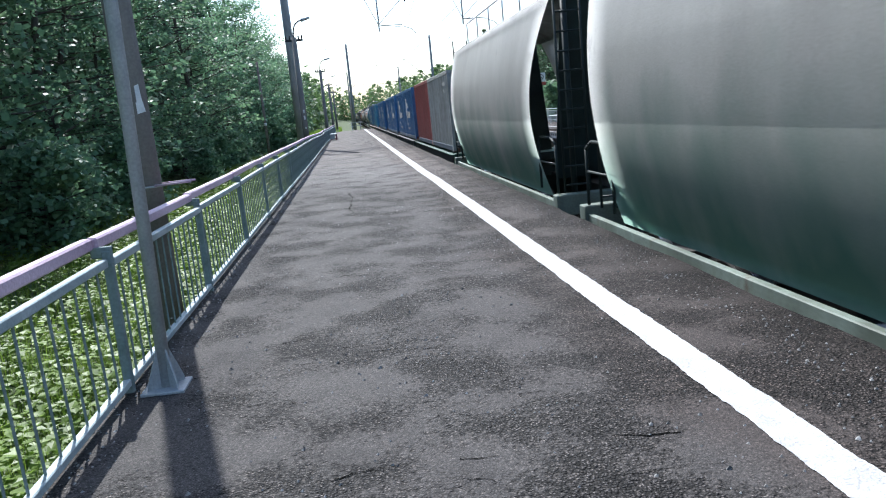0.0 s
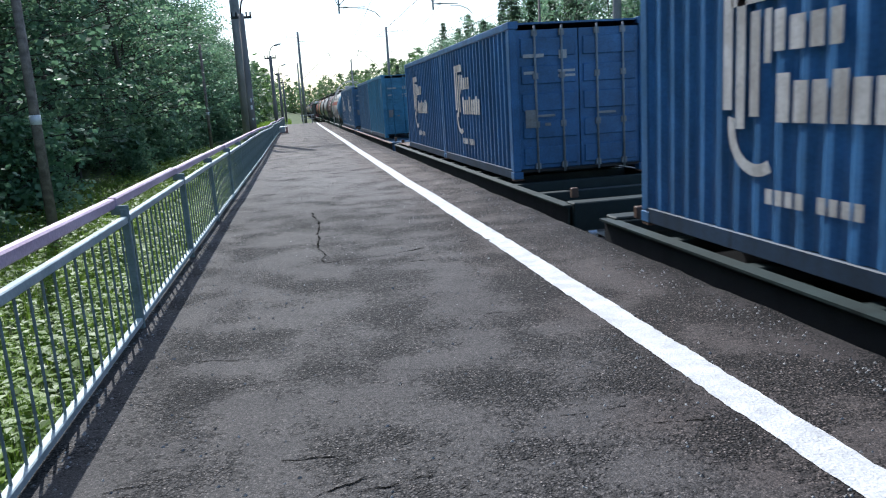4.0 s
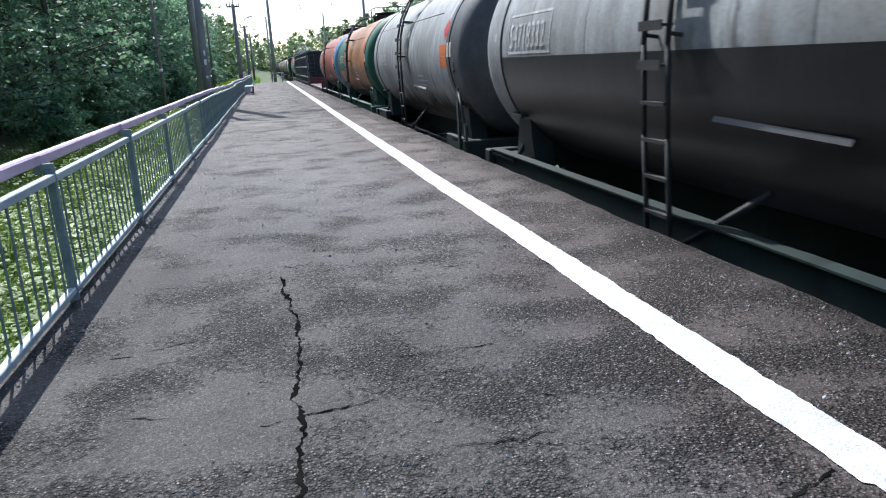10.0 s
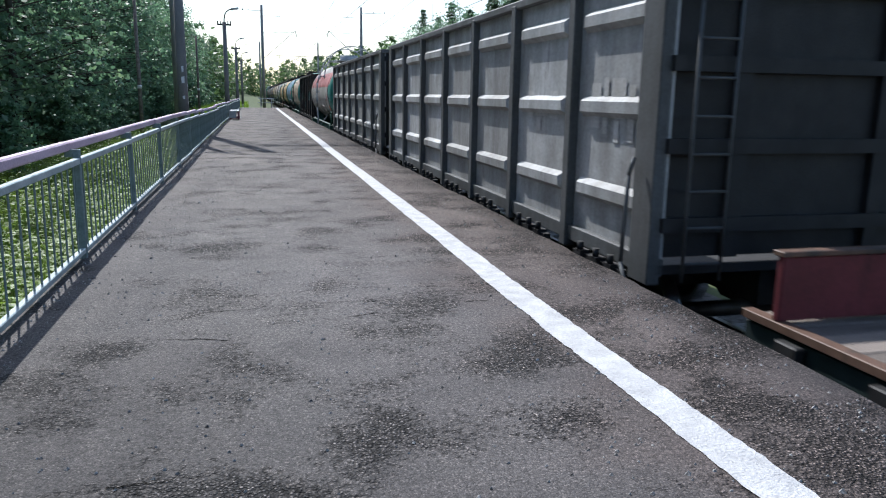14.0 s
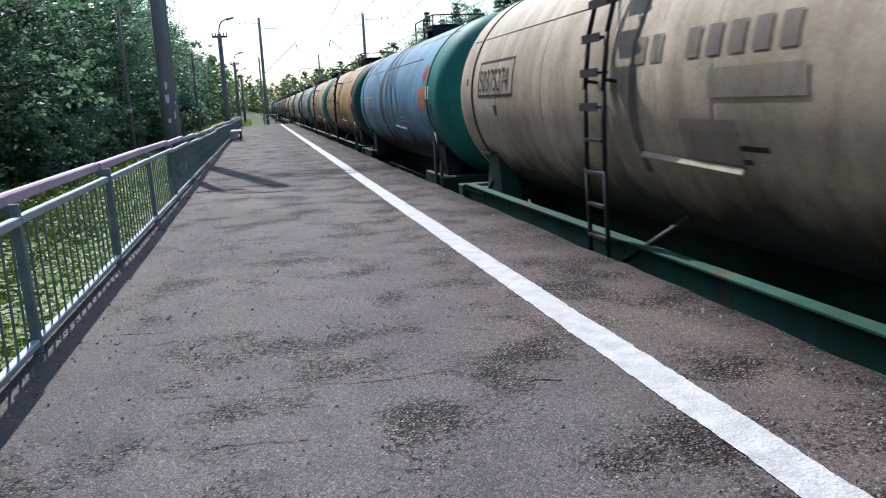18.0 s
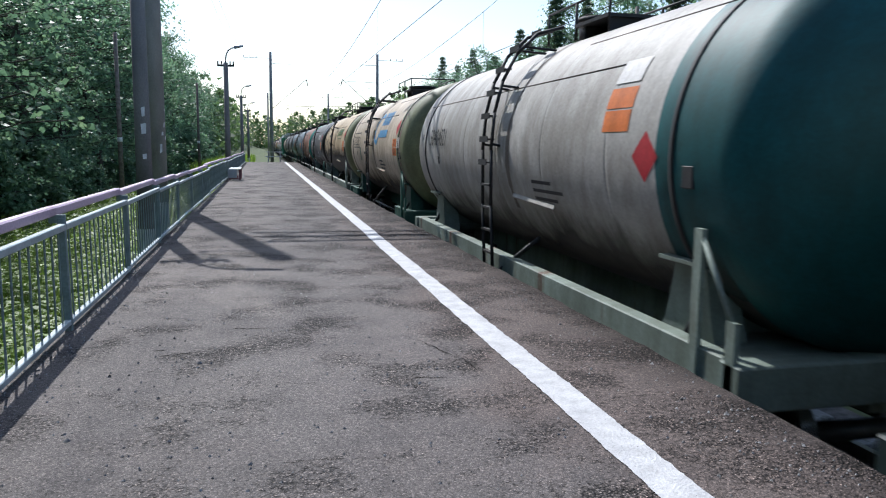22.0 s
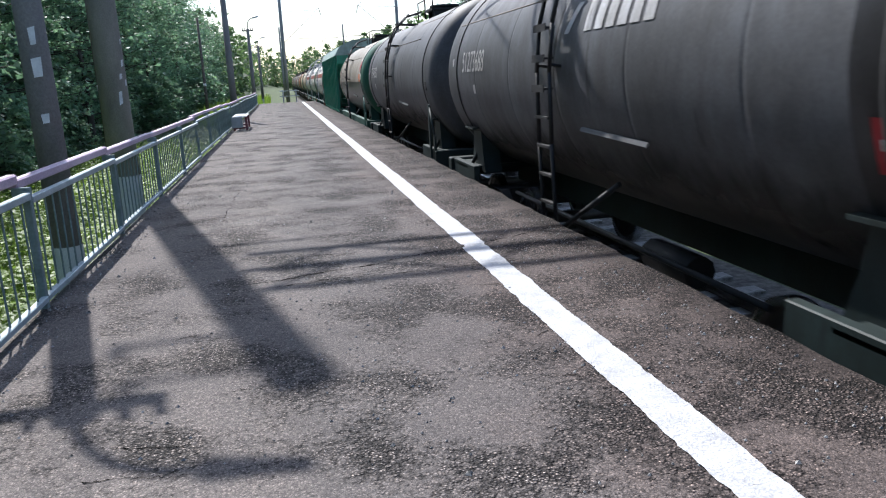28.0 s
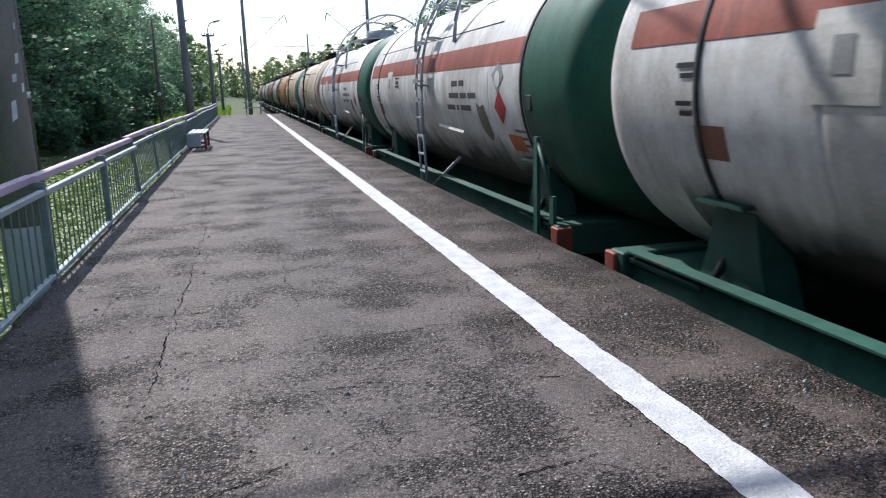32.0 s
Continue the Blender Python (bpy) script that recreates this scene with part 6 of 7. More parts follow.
def gondola(s0, s1, side, frame, label, patch=None, marks=(), ledges=False):
    e = wagon("gondola_wagon", s0, s1, label)
    half = (s1 - s0) / 2
    running_gear(e, half, half - 2.6)
    b = half - 0.6
    zt, zb = 3.72, 1.28
    for x in (-1.42, 1.42):
        s = 1 if x < 0 else -1
        n = 7
        w = 2 * b / n
        for k in range(n):
            y0, y1 = -b + k * w, -b + (k + 1) * w
            bm = bmesh.new()
            xa, xb = sorted((x + 0.06 * s, x + 0.1 * s))
            box(bm, xa, xb, y0, y1, zb, zt - 0.1)
            mt = side
            if patch and x < 0 and k in patch:
                mt = patch[k]
            panel = part("side_panel", bm, mt, e)
            for z in (1.45, 2.15, 2.75) if ledges else ():
                xa, xb = sorted((x + 0.03 * s, x + 0.06 * s))
                part("ledge", box(bmesh.new(), xa, xb, y0 + 0.08, y1 - 0.08, z, z + 0.03), mt, panel)
            for z in () if ledges else (1.6, 2.4, 3.2):
                bm = bmesh.new()
                pr = [(y0 + 0.2, z), (y1 - 0.2, z), (y1 - 0.22, z + 0.2), (y0 + 0.22, z + 0.2)]
                cy = (y0 + y1) / 2
                va = [bm.verts.new((x + 0.06 * s, p, q)) for p, q in pr]
                vb = [bm.verts.new((x - 0.005 * s, cy + (p - cy) * 0.94, z + 0.1 + (q - z - 0.1) * 0.5)) for p, q in pr]
                bm.faces.new(vb)
                for j in range(4):
                    bm.faces.new((va[j], va[(j + 1) % 4], vb[(j + 1) % 4], vb[j]))
                bmesh.ops.recalc_face_normals(bm, faces=list(bm.faces))
                part("pressed_rib", bm, mt, panel)
        for k in range(n + 1):
            y = -b + k * w
            reuse("side_post", ("gpost", frame.name, k in (0, n)), (lambda wd: (lambda: bbox(-0.06, 0.06, -wd, wd, 1.05, zt - 0.05, 0.012)))(0.17 if k in (0, n) else 0.075), frame, e, pose(x + 0.03 * s, y + (0.17 if k == 0 else -0.17 if k == n else 0), 0))
        part("top_rail", bbox(min(x - 0.02 * s, x + 0.14 * s), max(x - 0.02 * s, x + 0.14 * s), -b, b, zt - 0.1, zt, 0.015), frame, e)
        part("side_sill", bbox(min(x, x + 0.12 * s), max(x, x + 0.12 * s), -b, b, 1.12, 1.28, 0.012), frame, e)
        for k in range(n):
            y = -b + (k + 0.5) * w
            def latch():
                q = bmesh.new()
                box(q, -0.05, 0.03, -0.5, 0.5, 1.03, 1.09)
                for j in (-0.4, -0.1, 0.25):
                    box(q, -0.09, 0.02, j, j + 0.12, 0.9, 1.12)
                    tube(q, (-0.06, j + 0.06, 1.1), (-0.06, j + 0.06, 1.2), 0.035, seg=6)
                return q
            reuse("hatch_latch", "latch", latch, BLACK_STEEL, e, pose(x - 0.02 * s, y, 0, 0, 0, 0 if s > 0 else 180))
    for y in (-b, b):
        t = 1 if y < 0 else -1
        bm = bmesh.new()
        ya, yb = sorted((y + 0.04 * t, y + 0.09 * t))
        box(bm, -1.36, 1.36, ya, yb, zb, zt - 0.08)
        back = BLACK_STEEL if side is not PALE() else frame
        wall = part("end_wall", bm, back, e)
        for z in (1.5, 2.15, 2.8, 3.42):
            ya, yb = sorted((y - 0.05 * t, y + 0.04 * t))
            part("end_rib", box(bmesh.new(), -1.36, 1.36, ya, yb, z, z + 0.12), back, wall)
        for xx in (-0.7, 0.7):
            ya, yb = sorted((y - 0.03 * t, y + 0.04 * t))
            part("end_stanchion", box(bmesh.new(), xx - 0.07, xx + 0.07, ya, yb, zb, zt - 0.1), back, wall)
        part("end_rail", bbox(-1.44, 1.44, min(y - 0.03 * t, y + 0.1 * t), max(y - 0.03 * t, y + 0.1 * t), zt - 0.1, zt - 0.002, 0.012), frame, e)
        if y < 0:
            lad = bmesh.new()
            for xx in (-1.2, -0.85):
                tube(lad, (xx, y - 0.12, 1.1), (xx, y - 0.12, 3.5), 0.016, seg=5)
            for k in range(8):
                tube(lad, (-1.2, y - 0.12, 1.25 + 0.3 * k), (-0.85, y - 0.12, 1.25 + 0.3 * k), 0.014, seg=5)
            part("ladder", lad, frame, e)
    part("floor", box(bmesh.new(), -1.38, 1.38, -b, b, 1.14, 1.22), BLACK_STEEL, e)
    part("centre_sill", box(bmesh.new(), -0.28, 0.28, -half + 0.7, half - 0.7, 0.8, 1.14), BLACK_STEEL, e)
    bm = bmesh.new()
    bent(bm, [(-1.5, -b + 0.25, 2.1), (-1.54, -b + 0.25, 1.95), (-1.54, -b + 0.3, 1.2), (-1.52, -b + 0.12, 0.85)], 0.02, 5)
    part("hand_hold", bm, frame, e)
    for shape, y, z, mat, nm in marks:
        for piece in each(shape) if nm in ("lettering", "scrawl", "bar_mark") else (shape,):
            part(nm, on_side(piece, -1.37, y, z), mat, e)
    return e


def cement_hopper(s0, s1):
    e = wagon("cement_hopper_wagon", s0, s1, "cement hopper wagon, dusty pale grey above a faded green lower side")
    half = (s1 - s0) / 2
    running_gear(e, half, half - 2.3)
    zb, zt = 1.1, 4.25
    n, m = 20, 14

    def reach(z):
        f = (z - zb) / (zt - zb)
        return half - 1.0 - 0.62 * math.sin(math.pi / 2 * min(1, (1 - f) * 1.4))

    def out(z):
        f = (z - zb) / (zt - zb)
        return 1.12 + 0.46 * math.sin(math.pi * (0.1 + 0.8 * f))

    for s in (-1, 1):
        bm = bmesh.new()
        g = []
        for k in range(n + 1):
            z = zb + (zt - zb) * k / n
            g.append([bm.verts.new((s * out(z), -reach(z) + 2 * reach(z) * j / m, z)) for j in range(m + 1)])
        for a, b_ in zip(g, g[1:]):
            for j in range(m):
                bm.faces.new((a[j], a[j + 1], b_[j + 1], b_[j])).smooth = True
        bmesh.ops.solidify(bm, geom=list(bm.faces), thickness=0.03)
        bmesh.ops.recalc_face_normals(bm, faces=list(bm.faces))
        part("side_wall", bm, HOPPER_SIDE, e)
    bm = bmesh.new()
    pts = [(1.17 * math.cos(a), zt - 0.02 + 0.32 * math.sin(a)) for a in (math.pi * k / 10 for k in range(11))]
    L = reach(zt)
    a = [bm.verts.new((x, -L, z)) for x, z in pts]
    b_ = [bm.verts.new((x, L, z)) for x, z in pts]
    for k in range(10):
        bm.faces.new((a[k], a[k + 1], b_[k + 1], b_[k])).smooth = True
    bm.faces.new(a)
    bm.faces.new(b_[::-1])
    part("roof", bm, MIDGREY(), e)
    for t in (-1, 1):
        bm = bmesh.new()
        vs = [bm.verts.new(p) for p in ((-1.1, t * (reach(zt) - 0.05), zt), (1.1, t * (reach(zt) - 0.05), zt), (1.0, t * (half - 2.4), 1.3), (-1.0, t * (half - 2.4), 1.3))]
        bm.faces.new(vs)
        part("end_slope", bm, FRAME_DARK(), e)
        for x in (-1.1, 1.1):
            part("end_post", tube(bmesh.new(), (x, t * (half - 0.95), 1.2), (x, t * (half - 0.95), 4.2), 0.05, seg=6), FRAME_DARK(), e)
        bm = bmesh.new()
        for x in (-1.28, -0.88):
            tube(bm, (x, t * (half - 0.85), 1.2), (x, t * (half - 0.85), 4.55), 0.02, seg=5)
        for k in range(11):
            tube(bm, (-1.28, t * (half - 0.85), 1.35 + 0.29 * k), (-0.88, t * (half - 0.85), 1.35 + 0.29 * k), 0.016, seg=5)
        part("ladder", bm, FRAME_DARK(), e)
        bm = bmesh.new()
        bent(bm, [(-1.42, t * (half - 0.75), 1.25), (-1.42, t * (half - 0.75), 2.0), (-1.42, t * (half - 1.0), 2.1), (-1.42, t * (half - 1.6), 2.1), (-1.42, t * (half - 1.75), 2.0), (-1.42, t * (half - 1.75), 1.25)], 0.022, 6)
        tube(bm, (-1.42, t * (half - 0.75), 1.7), (-1.42, t * (half - 1.75), 1.7), 0.018, seg=5)
        part("end_handrail", bm, FRAME_DARK(), e)
        reuse("end_beam", ("end_beam", FRAME_PALE().name), lambda: bbox(-1.5, 1.5, -0.12, 0.12, 0.92, 1.24, 0.015), FRAME_PALE(), e, pose(0, t * (half - 0.68), 0))
    for x in (-1.42, 1.42):
        part("side_sill", bbox(x - 0.04, x + 0.04, -half + 0.8, half - 0.8, 0.98, 1.13, 0.01), FRAME_PALE(), e)
    part("centre_sill", box(bmesh.new(), -0.28, 0.28, -half + 0.7, half - 0.7, 0.8, 1.14), BLACK_STEEL, e)
    for y in (-1.8, 1.8):
        bm = bmesh.new()
        v = [bm.verts.new(p) for p in ((-1.1, y - 1.2, 1.3), (1.1, y - 1.2, 1.3), (1.1, y + 1.2, 1.3), (-1.1, y + 1.2, 1.3), (-0.3, y - 0.3, 0.5), (0.3, y - 0.3, 0.5), (0.3, y + 0.3, 0.5), (-0.3, y + 0.3, 0.5))]
        for q in ((0, 1, 5, 4), (1, 2, 6, 5), (2, 3, 7, 6), (3, 0, 4, 7), (4, 5, 6, 7)):
            bm.faces.new([v[i] for i in q])
        part("discharge_cone", bm, FRAME_DARK(), e)
    bm = bmesh.new()
    for x in (-0.9, 0.9):
        tube(bm, (x, -L + 0.3, zt + 0.7), (x, L - 0.3, zt + 0.7), 0.02, seg=5)
        for k in range(7):
            y = -L + 0.3 + k * (2 * L - 0.6) / 6
            tube(bm, (x, y, zt + 0.15), (x, y, zt + 0.7), 0.018, seg=5)
    part("roof_rail", bm, GREY_STEEL, e)
    return e


def two_tone(name, upper, lower, z, soft):
    """Dusty upper paint that has washed off towards a lower colour, with a ragged edge."""
    m = pm(name, tuple(v * 0.85 for v in upper), upper, 1.2, 0.6, bump=0.12, stain=tuple(v * 0.55 for v in upper), stain_at=0.63, stretch=(1, 1, 0.3))
    nt = m.node_tree
    n, ln = nt.nodes, nt.links.new
    b = n["Principled BSDF"]
    src = b.inputs["Base Color"].links[0].from_socket
    tc, sep, ns = n.new("ShaderNodeTexCoord"), n.new("ShaderNodeSeparateXYZ"), n.new("ShaderNodeTexNoise")
    mp = n.new("ShaderNodeMapping")
    mp.inputs["Scale"].default_value = (1, 1.3, 0.7)
    ln(tc.outputs["Object"], mp.inputs[0])
    ln(mp.outputs[0], ns.inputs[0])
    ns.inputs["Scale"].default_value, ns.inputs["Detail"].default_value = 0.9, 9
    ln(tc.outputs["Object"], sep.inputs[0])
    ad = n.new("ShaderNodeMath")
    ad.operation = "MULTIPLY_ADD"
    ln(ns.outputs[0], ad.inputs[0])
    ad.inputs[1].default_value = 2.4
    ln(sep.outputs[2], ad.inputs[2])
    mr = n.new("ShaderNodeMapRange")
    mr.inputs[1].default_value, mr.inputs[2].default_value = z + 1.2 - soft, z + 1.2 + soft
    ln(ad.outputs[0], mr.inputs[0])
    mx = n.new("ShaderNodeMixRGB")
    ln(mr.outputs[0], mx.inputs[0])
    mx.inputs[1].default_value = (*lower, 1)
    ln(src, mx.inputs[2])
    ln(mx.outputs[0], b.inputs["Base Color"])
    return m


HOPPER_SIDE = two_tone("hopper_side", (0.62, 0.61, 0.57), (0.13, 0.27, 0.21), 2.0, 0.8)


def green_hopper(s0, s1):
    e = wagon("grain_hopper_wagon", s0, s1, "bright green ribbed hopper wagon with a pale roof edge")
    half = (s1 - s0) / 2
    running_gear(e, half, half - 2.3)
    g = paint("hopper_green", (0.03, 0.26, 0.175), 0.85, 0.4, stain=(0.03, 0.1, 0.08), at=0.66)
    zb, zt, b = 1.2, 3.85, half - 1.05
    for s in (-1, 1):
        x = s * 1.52
        bm = bmesh.new()
        xa, xb = sorted((x - 0.05 * s, x - 0.09 * s))
        prism(bm, [(-b, zb), (b, zb), (b, 2.75), (half - 0.45, 3.45), (half - 0.45, zt), (-half + 0.45, zt), (-half + 0.45, 3.45), (-b, 2.75)], xa, xb)
        part("side_wall", bm, g, e)
        n = 11
        for k in range(n + 1):
            y = -b + 0.06 + k * (2 * b - 0.12) / n
            reuse("rib", "ghrib", lambda: prism(bmesh.new(), [(-0.07, zb), (0.07, zb), (0.07, zt), (-0.07, zt)], -0.05, 0.05), g, e, pose(x - 0.02 * s, y, 0))
        part("side_sill", bbox(min(x, x - 0.15 * s), max(x, x - 0.15 * s), -b, b, 1.08, 1.2, 0.01), g, e)
        for z in (1.32, 2.2, 3.15):
            part("seam", bbox(min(x - 0.035 * s, x - 0.06 * s), max(x - 0.035 * s, x - 0.06 * s), -b, b, z, z + 0.02, 0.004), g, e)
    bm = bmesh.new()
    pts = [(1.55, zt), (1.3, zt + 0.42), (0.7, zt + 0.7), (0, zt + 0.78), (-0.7, zt + 0.7), (-1.3, zt + 0.42), (-1.55, zt)]
    a = [bm.verts.new((x, -half + 0.45, z)) for x, z in pts]
    c = [bm.verts.new((x, half - 0.45, z)) for x, z in pts]
    for k in range(6):
        bm.faces.new((a[k], a[k + 1], c[k + 1], c[k]))
    bm.faces.new(a)
    bm.faces.new(c[::-1])
    part("roof", bm, paint("pale_green_roof", (0.3, 0.42, 0.4), 0.85), e)
    for t in (-1, 1):
        bm = bmesh.new()
        vs = [bm.verts.new(p) for p in ((-1.47, t * (half - 0.47), zt), (1.47, t * (half - 0.47), zt), (1.47, t * (half - 0.47), 3.45), (-1.47, t * (half - 0.47), 3.45), (1.3, t * (b - 1.9), 1.3), (-1.3, t * (b - 1.9), 1.3))]
        bm.faces.new(vs[:4])
        bm.faces.new((vs[3], vs[2], vs[4], vs[5]))
        part("end_slope", bm, g, e)
        bm = bmesh.new()
        for x in (-1.4, -1.0):
            bent(bm, [(x, t * (half - 0.75), 1.2), (x, t * (half - 0.75), 2.2), (x, t * (b - 0.1), 2.9)], 0.022, 5)
        for k in range(6):
            tube(bm, (-1.4, t * (half - 0.75), 1.25 + 0.25 * k), (-1.0, t * (half - 0.75), 1.25 + 0.25 * k), 0.016, seg=5)
        part("ladder", bm, FRAME_GREEN(), e)
        reuse("end_beam", ("end_beam", FRAME_GREEN().name), lambda: bbox(-1.5, 1.5, -0.12, 0.12, 0.92, 1.24, 0.015), FRAME_GREEN(), e, pose(0, t * (half - 0.68), 0))
        part("end_platform", bbox(-1.4, 1.4, min(t * b, t * (half - 0.7)), max(t * b, t * (half - 0.7)), 1.16, 1.2, 0.005), FRAME_GREEN(), e)
    part("centre_sill", box(bmesh.new(), -0.28, 0.28, -half + 0.7, half - 0.7, 0.8, 1.14), BLACK_STEEL, e)
    x = -1.472
    rnd = random.Random(4)
    for y, z, rows, w in ((4.6, 2.75, 1, 0.35), (3.4, 2.5, 3, 0.4), (2.2, 2.5, 2, 0.5), (0.9, 2.5, 4, 0.6), (-0.6, 2.6, 3, 0.75), (-2.1, 2.9, 4, 0.7), (-3.9, 2.8, 2, 0.5), (3.3, 1.6, 3, 0.5), (1.8, 1.5, 3, 0.55), (-0.4, 1.45, 2, 0.6), (-3.2, 1.5, 3, 0.5)):
        part("lettering", on_side(bars([(0, 0.1 * k, w * rnd.uniform(0.6, 1), 0.055) for k in range(rows)]), x, y, z), CHALK(), e)
    part("patch", on_side(bars([(0, 0, 0.5, 0.7)]), x - 0.001, -4.6, 1.4), DARKGREY(), e, "dark repainted panel")
    return e


def stake_flat(s0, s1):
    e = wagon("plank_flat_wagon", s0, s1, "flat wagon with worn plank deck and dark red end boards")
    half = (s1 - s0) / 2
    running_gear(e, half, half - 2.5)
    b = half - 0.62
    for x in (-1.38, 1.38):
        s = 1 if x < 0 else -1
        part("side_sill", bbox(min(x, x + 0.1 * s), max(x, x + 0.1 * s), -b, b, 0.85, 1.14, 0.012), FRAME_DARK(), e)
        part("edge_angle", bbox(min(x - 0.03 * s, x + 0.06 * s), max(x - 0.03 * s, x + 0.06 * s), -b, b, 1.15, 1.21, 0.006), FRAME_RUST(), e)
        for k in range(17):
            reuse("stake_pocket", "pocket", lambda: bbox(-0.08, 0.0, -0.1, 0.1, 0.93, 1.12, 0.01), BLACK_STEEL, e, pose(x if s > 0 else x + 0.08, -b + 0.5 + k * (2 * b - 1) / 16, 0))
    part("centre_sill", box(bmesh.new(), -0.28, 0.28, -half + 0.7, half - 0.7, 0.75, 1.1), BLACK_STEEL, e)
    n = int(2 * b / 0.175)
    for k in range(n):
        y = -b + 0.06 + k * (2 * b - 0.12) / n
        for x in (-1.32, 0.28):
            reuse("plank", ("plank", x), (lambda w: (lambda: bbox(0, w, 0.004, 0.168, 1.15, 1.195, 0.006)))(1.04), WOOD_OLD, e, pose(x, y, 0.004 * math.sin(k * 7.3)))
    part("centre_plate", bbox(-0.27, 0.27, -b + 0.1, b - 0.1, 1.14, 1.185, 0.004), WOOD_OLD, e, "grey worn centre planking")
    for t in (-1, 1):
        b = half - (0.62 if t < 0 else 0.9)
        part("end_board", bbox(-1.4, 1.4, min(t * b, t * (b - 0.06)), max(t * b, t * (b - 0.06)), 1.21, 1.63, 0.01), paint("board_red", (0.14, 0.025, 0.035), 0.7), e, "low dark red end board")
        part("board_cap", bbox(-1.42, 1.42, min(t * (b + 0.02), t * (b - 0.08)), max(t * (b + 0.02), t * (b - 0.08)), 1.63, 1.665, 0.006), FRAME_RUST(), e)
    return e


cement_hopper(-2.4, 9.9)
cement_hopper(9.9, 22.2)
# bottom rails in very dark blue: the shade they lie in is painted in
SHADED_RAIL = paint("shaded_rail", (0.022, 0.05, 0.1), 0.7)
CB = paint("container_blue", (0.053, 0.165, 0.37), 0.75, 0.42, stain=(0.05, 0.06, 0.1), at=0.64)
CB2 = paint("container_blue_deep", (0.051, 0.165, 0.37), 0.8, 0.42, stain=(0.04, 0.06, 0.1), at=0.66)
CB3 = paint("container_blue_faded", (0.09, 0.2, 0.35), 0.8, 0.5, stain=(0.05, 0.06, 0.07), at=0.62)
CB4 = paint("container_teal_blue", (0.075, 0.28, 0.47), 0.8, 0.45, stain=(0.03, 0.07, 0.1), at=0.62)
CG = paint("container_grey", (0.36, 0.38, 0.38), 0.8, 0.5, stain=(0.08, 0.07, 0.06), at=0.64)
CR = paint("container_red", (0.32, 0.085, 0.085), 0.75, 0.45, stain=(0.08, 0.03, 0.03), at=0.64)
RIG = paint("galvanised", (0.3, 0.33, 0.36), 0.8)
RIGB = paint("rig_blue", (0.12, 0.17, 0.24), 0.8)
container_flat(22.2, 36.6, (23.75, 29.85), FRAME_GREEN())
container(23.75, CG, RIG, "weathered grey corrugated steel shipping container", 0, "top")
container(29.85, CR, RIG, "dark red corrugated steel shipping container", 0, "")
container_flat(36.6, 51.0, (37.6, 43.7), FRAME_DARK())
for y in (37.6, 43.7):
    container(y, CB2, RIGB, "blue corrugated shipping container with pale carrier's mark", 0, "arcs")
container_flat(51.0, 65.4, (52.0, 58.1), FRAME_DARK())
for y in (52.0, 58.1):
    container(y, CB2, RIG, "blue corrugated shipping container with pale carrier's mark", 0, "arcs")
container_flat(65.4, 84.4, (69.0, 75.1), FRAME_DARK(), 2.3)
for y in (69.0, 75.1):
    container(y, CB, RIG, "blue corrugated shipping container with pale carrier's mark", 0, "arcs")
container_flat(84.4, 103.8, (88.2, 94.3), FRAME_RUST(), beams=CB3)
container(88.2, CB4, CB4, "dusty blue unmarked corrugated container", 0, "code")
container(94.3, CB3, CB3, "dull dark blue unmarked corrugated container", 0, "plain")
container_flat(103.8, 117.7, (105.0, 111.1), FRAME_RUST(), beams=CB3)
for y in (105.0, 111.1):
    container(y, CB3, RIG, "faded blue corrugated container with pale carrier's mark", 0, "arcs")

tank(117.7, 129.6, PALE(), BLUE(), None, FRAME_PALE(), True, None, "58089571", CHALK(), stripe=RED(), arch=True, rail=False, hz=0.4, label="pale grey gas tank wagon with a red stripe and blue end")
tank(129.6, 141.5, MAROON(), GREEN(), None, FRAME_GREEN(), True, WHITE(), "", None, label="maroon tank wagon with a green end and a blackened lower side", belly=170, code=False,
     extra=((bars([(0, 0.3, 1.9, 0.12), (0, 0.05, 2.2, 0.12)]), -1.0, 8, CHALK(), "lettering"), (bars([(0, 0.11 * k, 0.9, 0.05) for k in range(4)]), -1.0, -8, CHALK(), "lettering")))
tank(141.5, 153.5, MIDGREY(), STEELBLUE(), None, FRAME_DARK(), True, WHITE(), "54718332", CHALK(), plate=True, label="grey tank wagon with an oil-black lower side", low=BLACKISH())
tank(153.5, 165.4, MIDGREY(), DARKGREY(), None, FRAME_DARK(), False, None, "51046985", CHALK(), num=(3.95, -5, 0.8), label="grey tank wagon with worn paint", rail=False)
tank(165.28, 177.18, ORANGE(), GREEN(), None, FRAME_GREEN(), True, None, "50723812", CHALK(), num=(3.88, 0, 0.85), label="rusty orange tank wagon with green bands",
     extra=((bars([(0, 0, 2.9, 1.3)]), 5.0, -12, GREEN(), "green_patch"),))
tank(177.13, 189.03, RED(), BLUE(), PALE(), FRAME_DARK(), True, WHITE(), "", None, label="faded red tank wagon with a blue end")
stake_flat(189.2, 203.6)
GREYSIDE = paint("gondola_grey", (0.5, 0.52, 0.54), 0.6, 0.6, stain=(0.2, 0.2, 0.21), at=0.6)
GREYSIDE2 = paint("gondola_pale", (0.42, 0.44, 0.44), 0.65, 0.6, stain=(0.1, 0.1, 0.1), at=0.6)
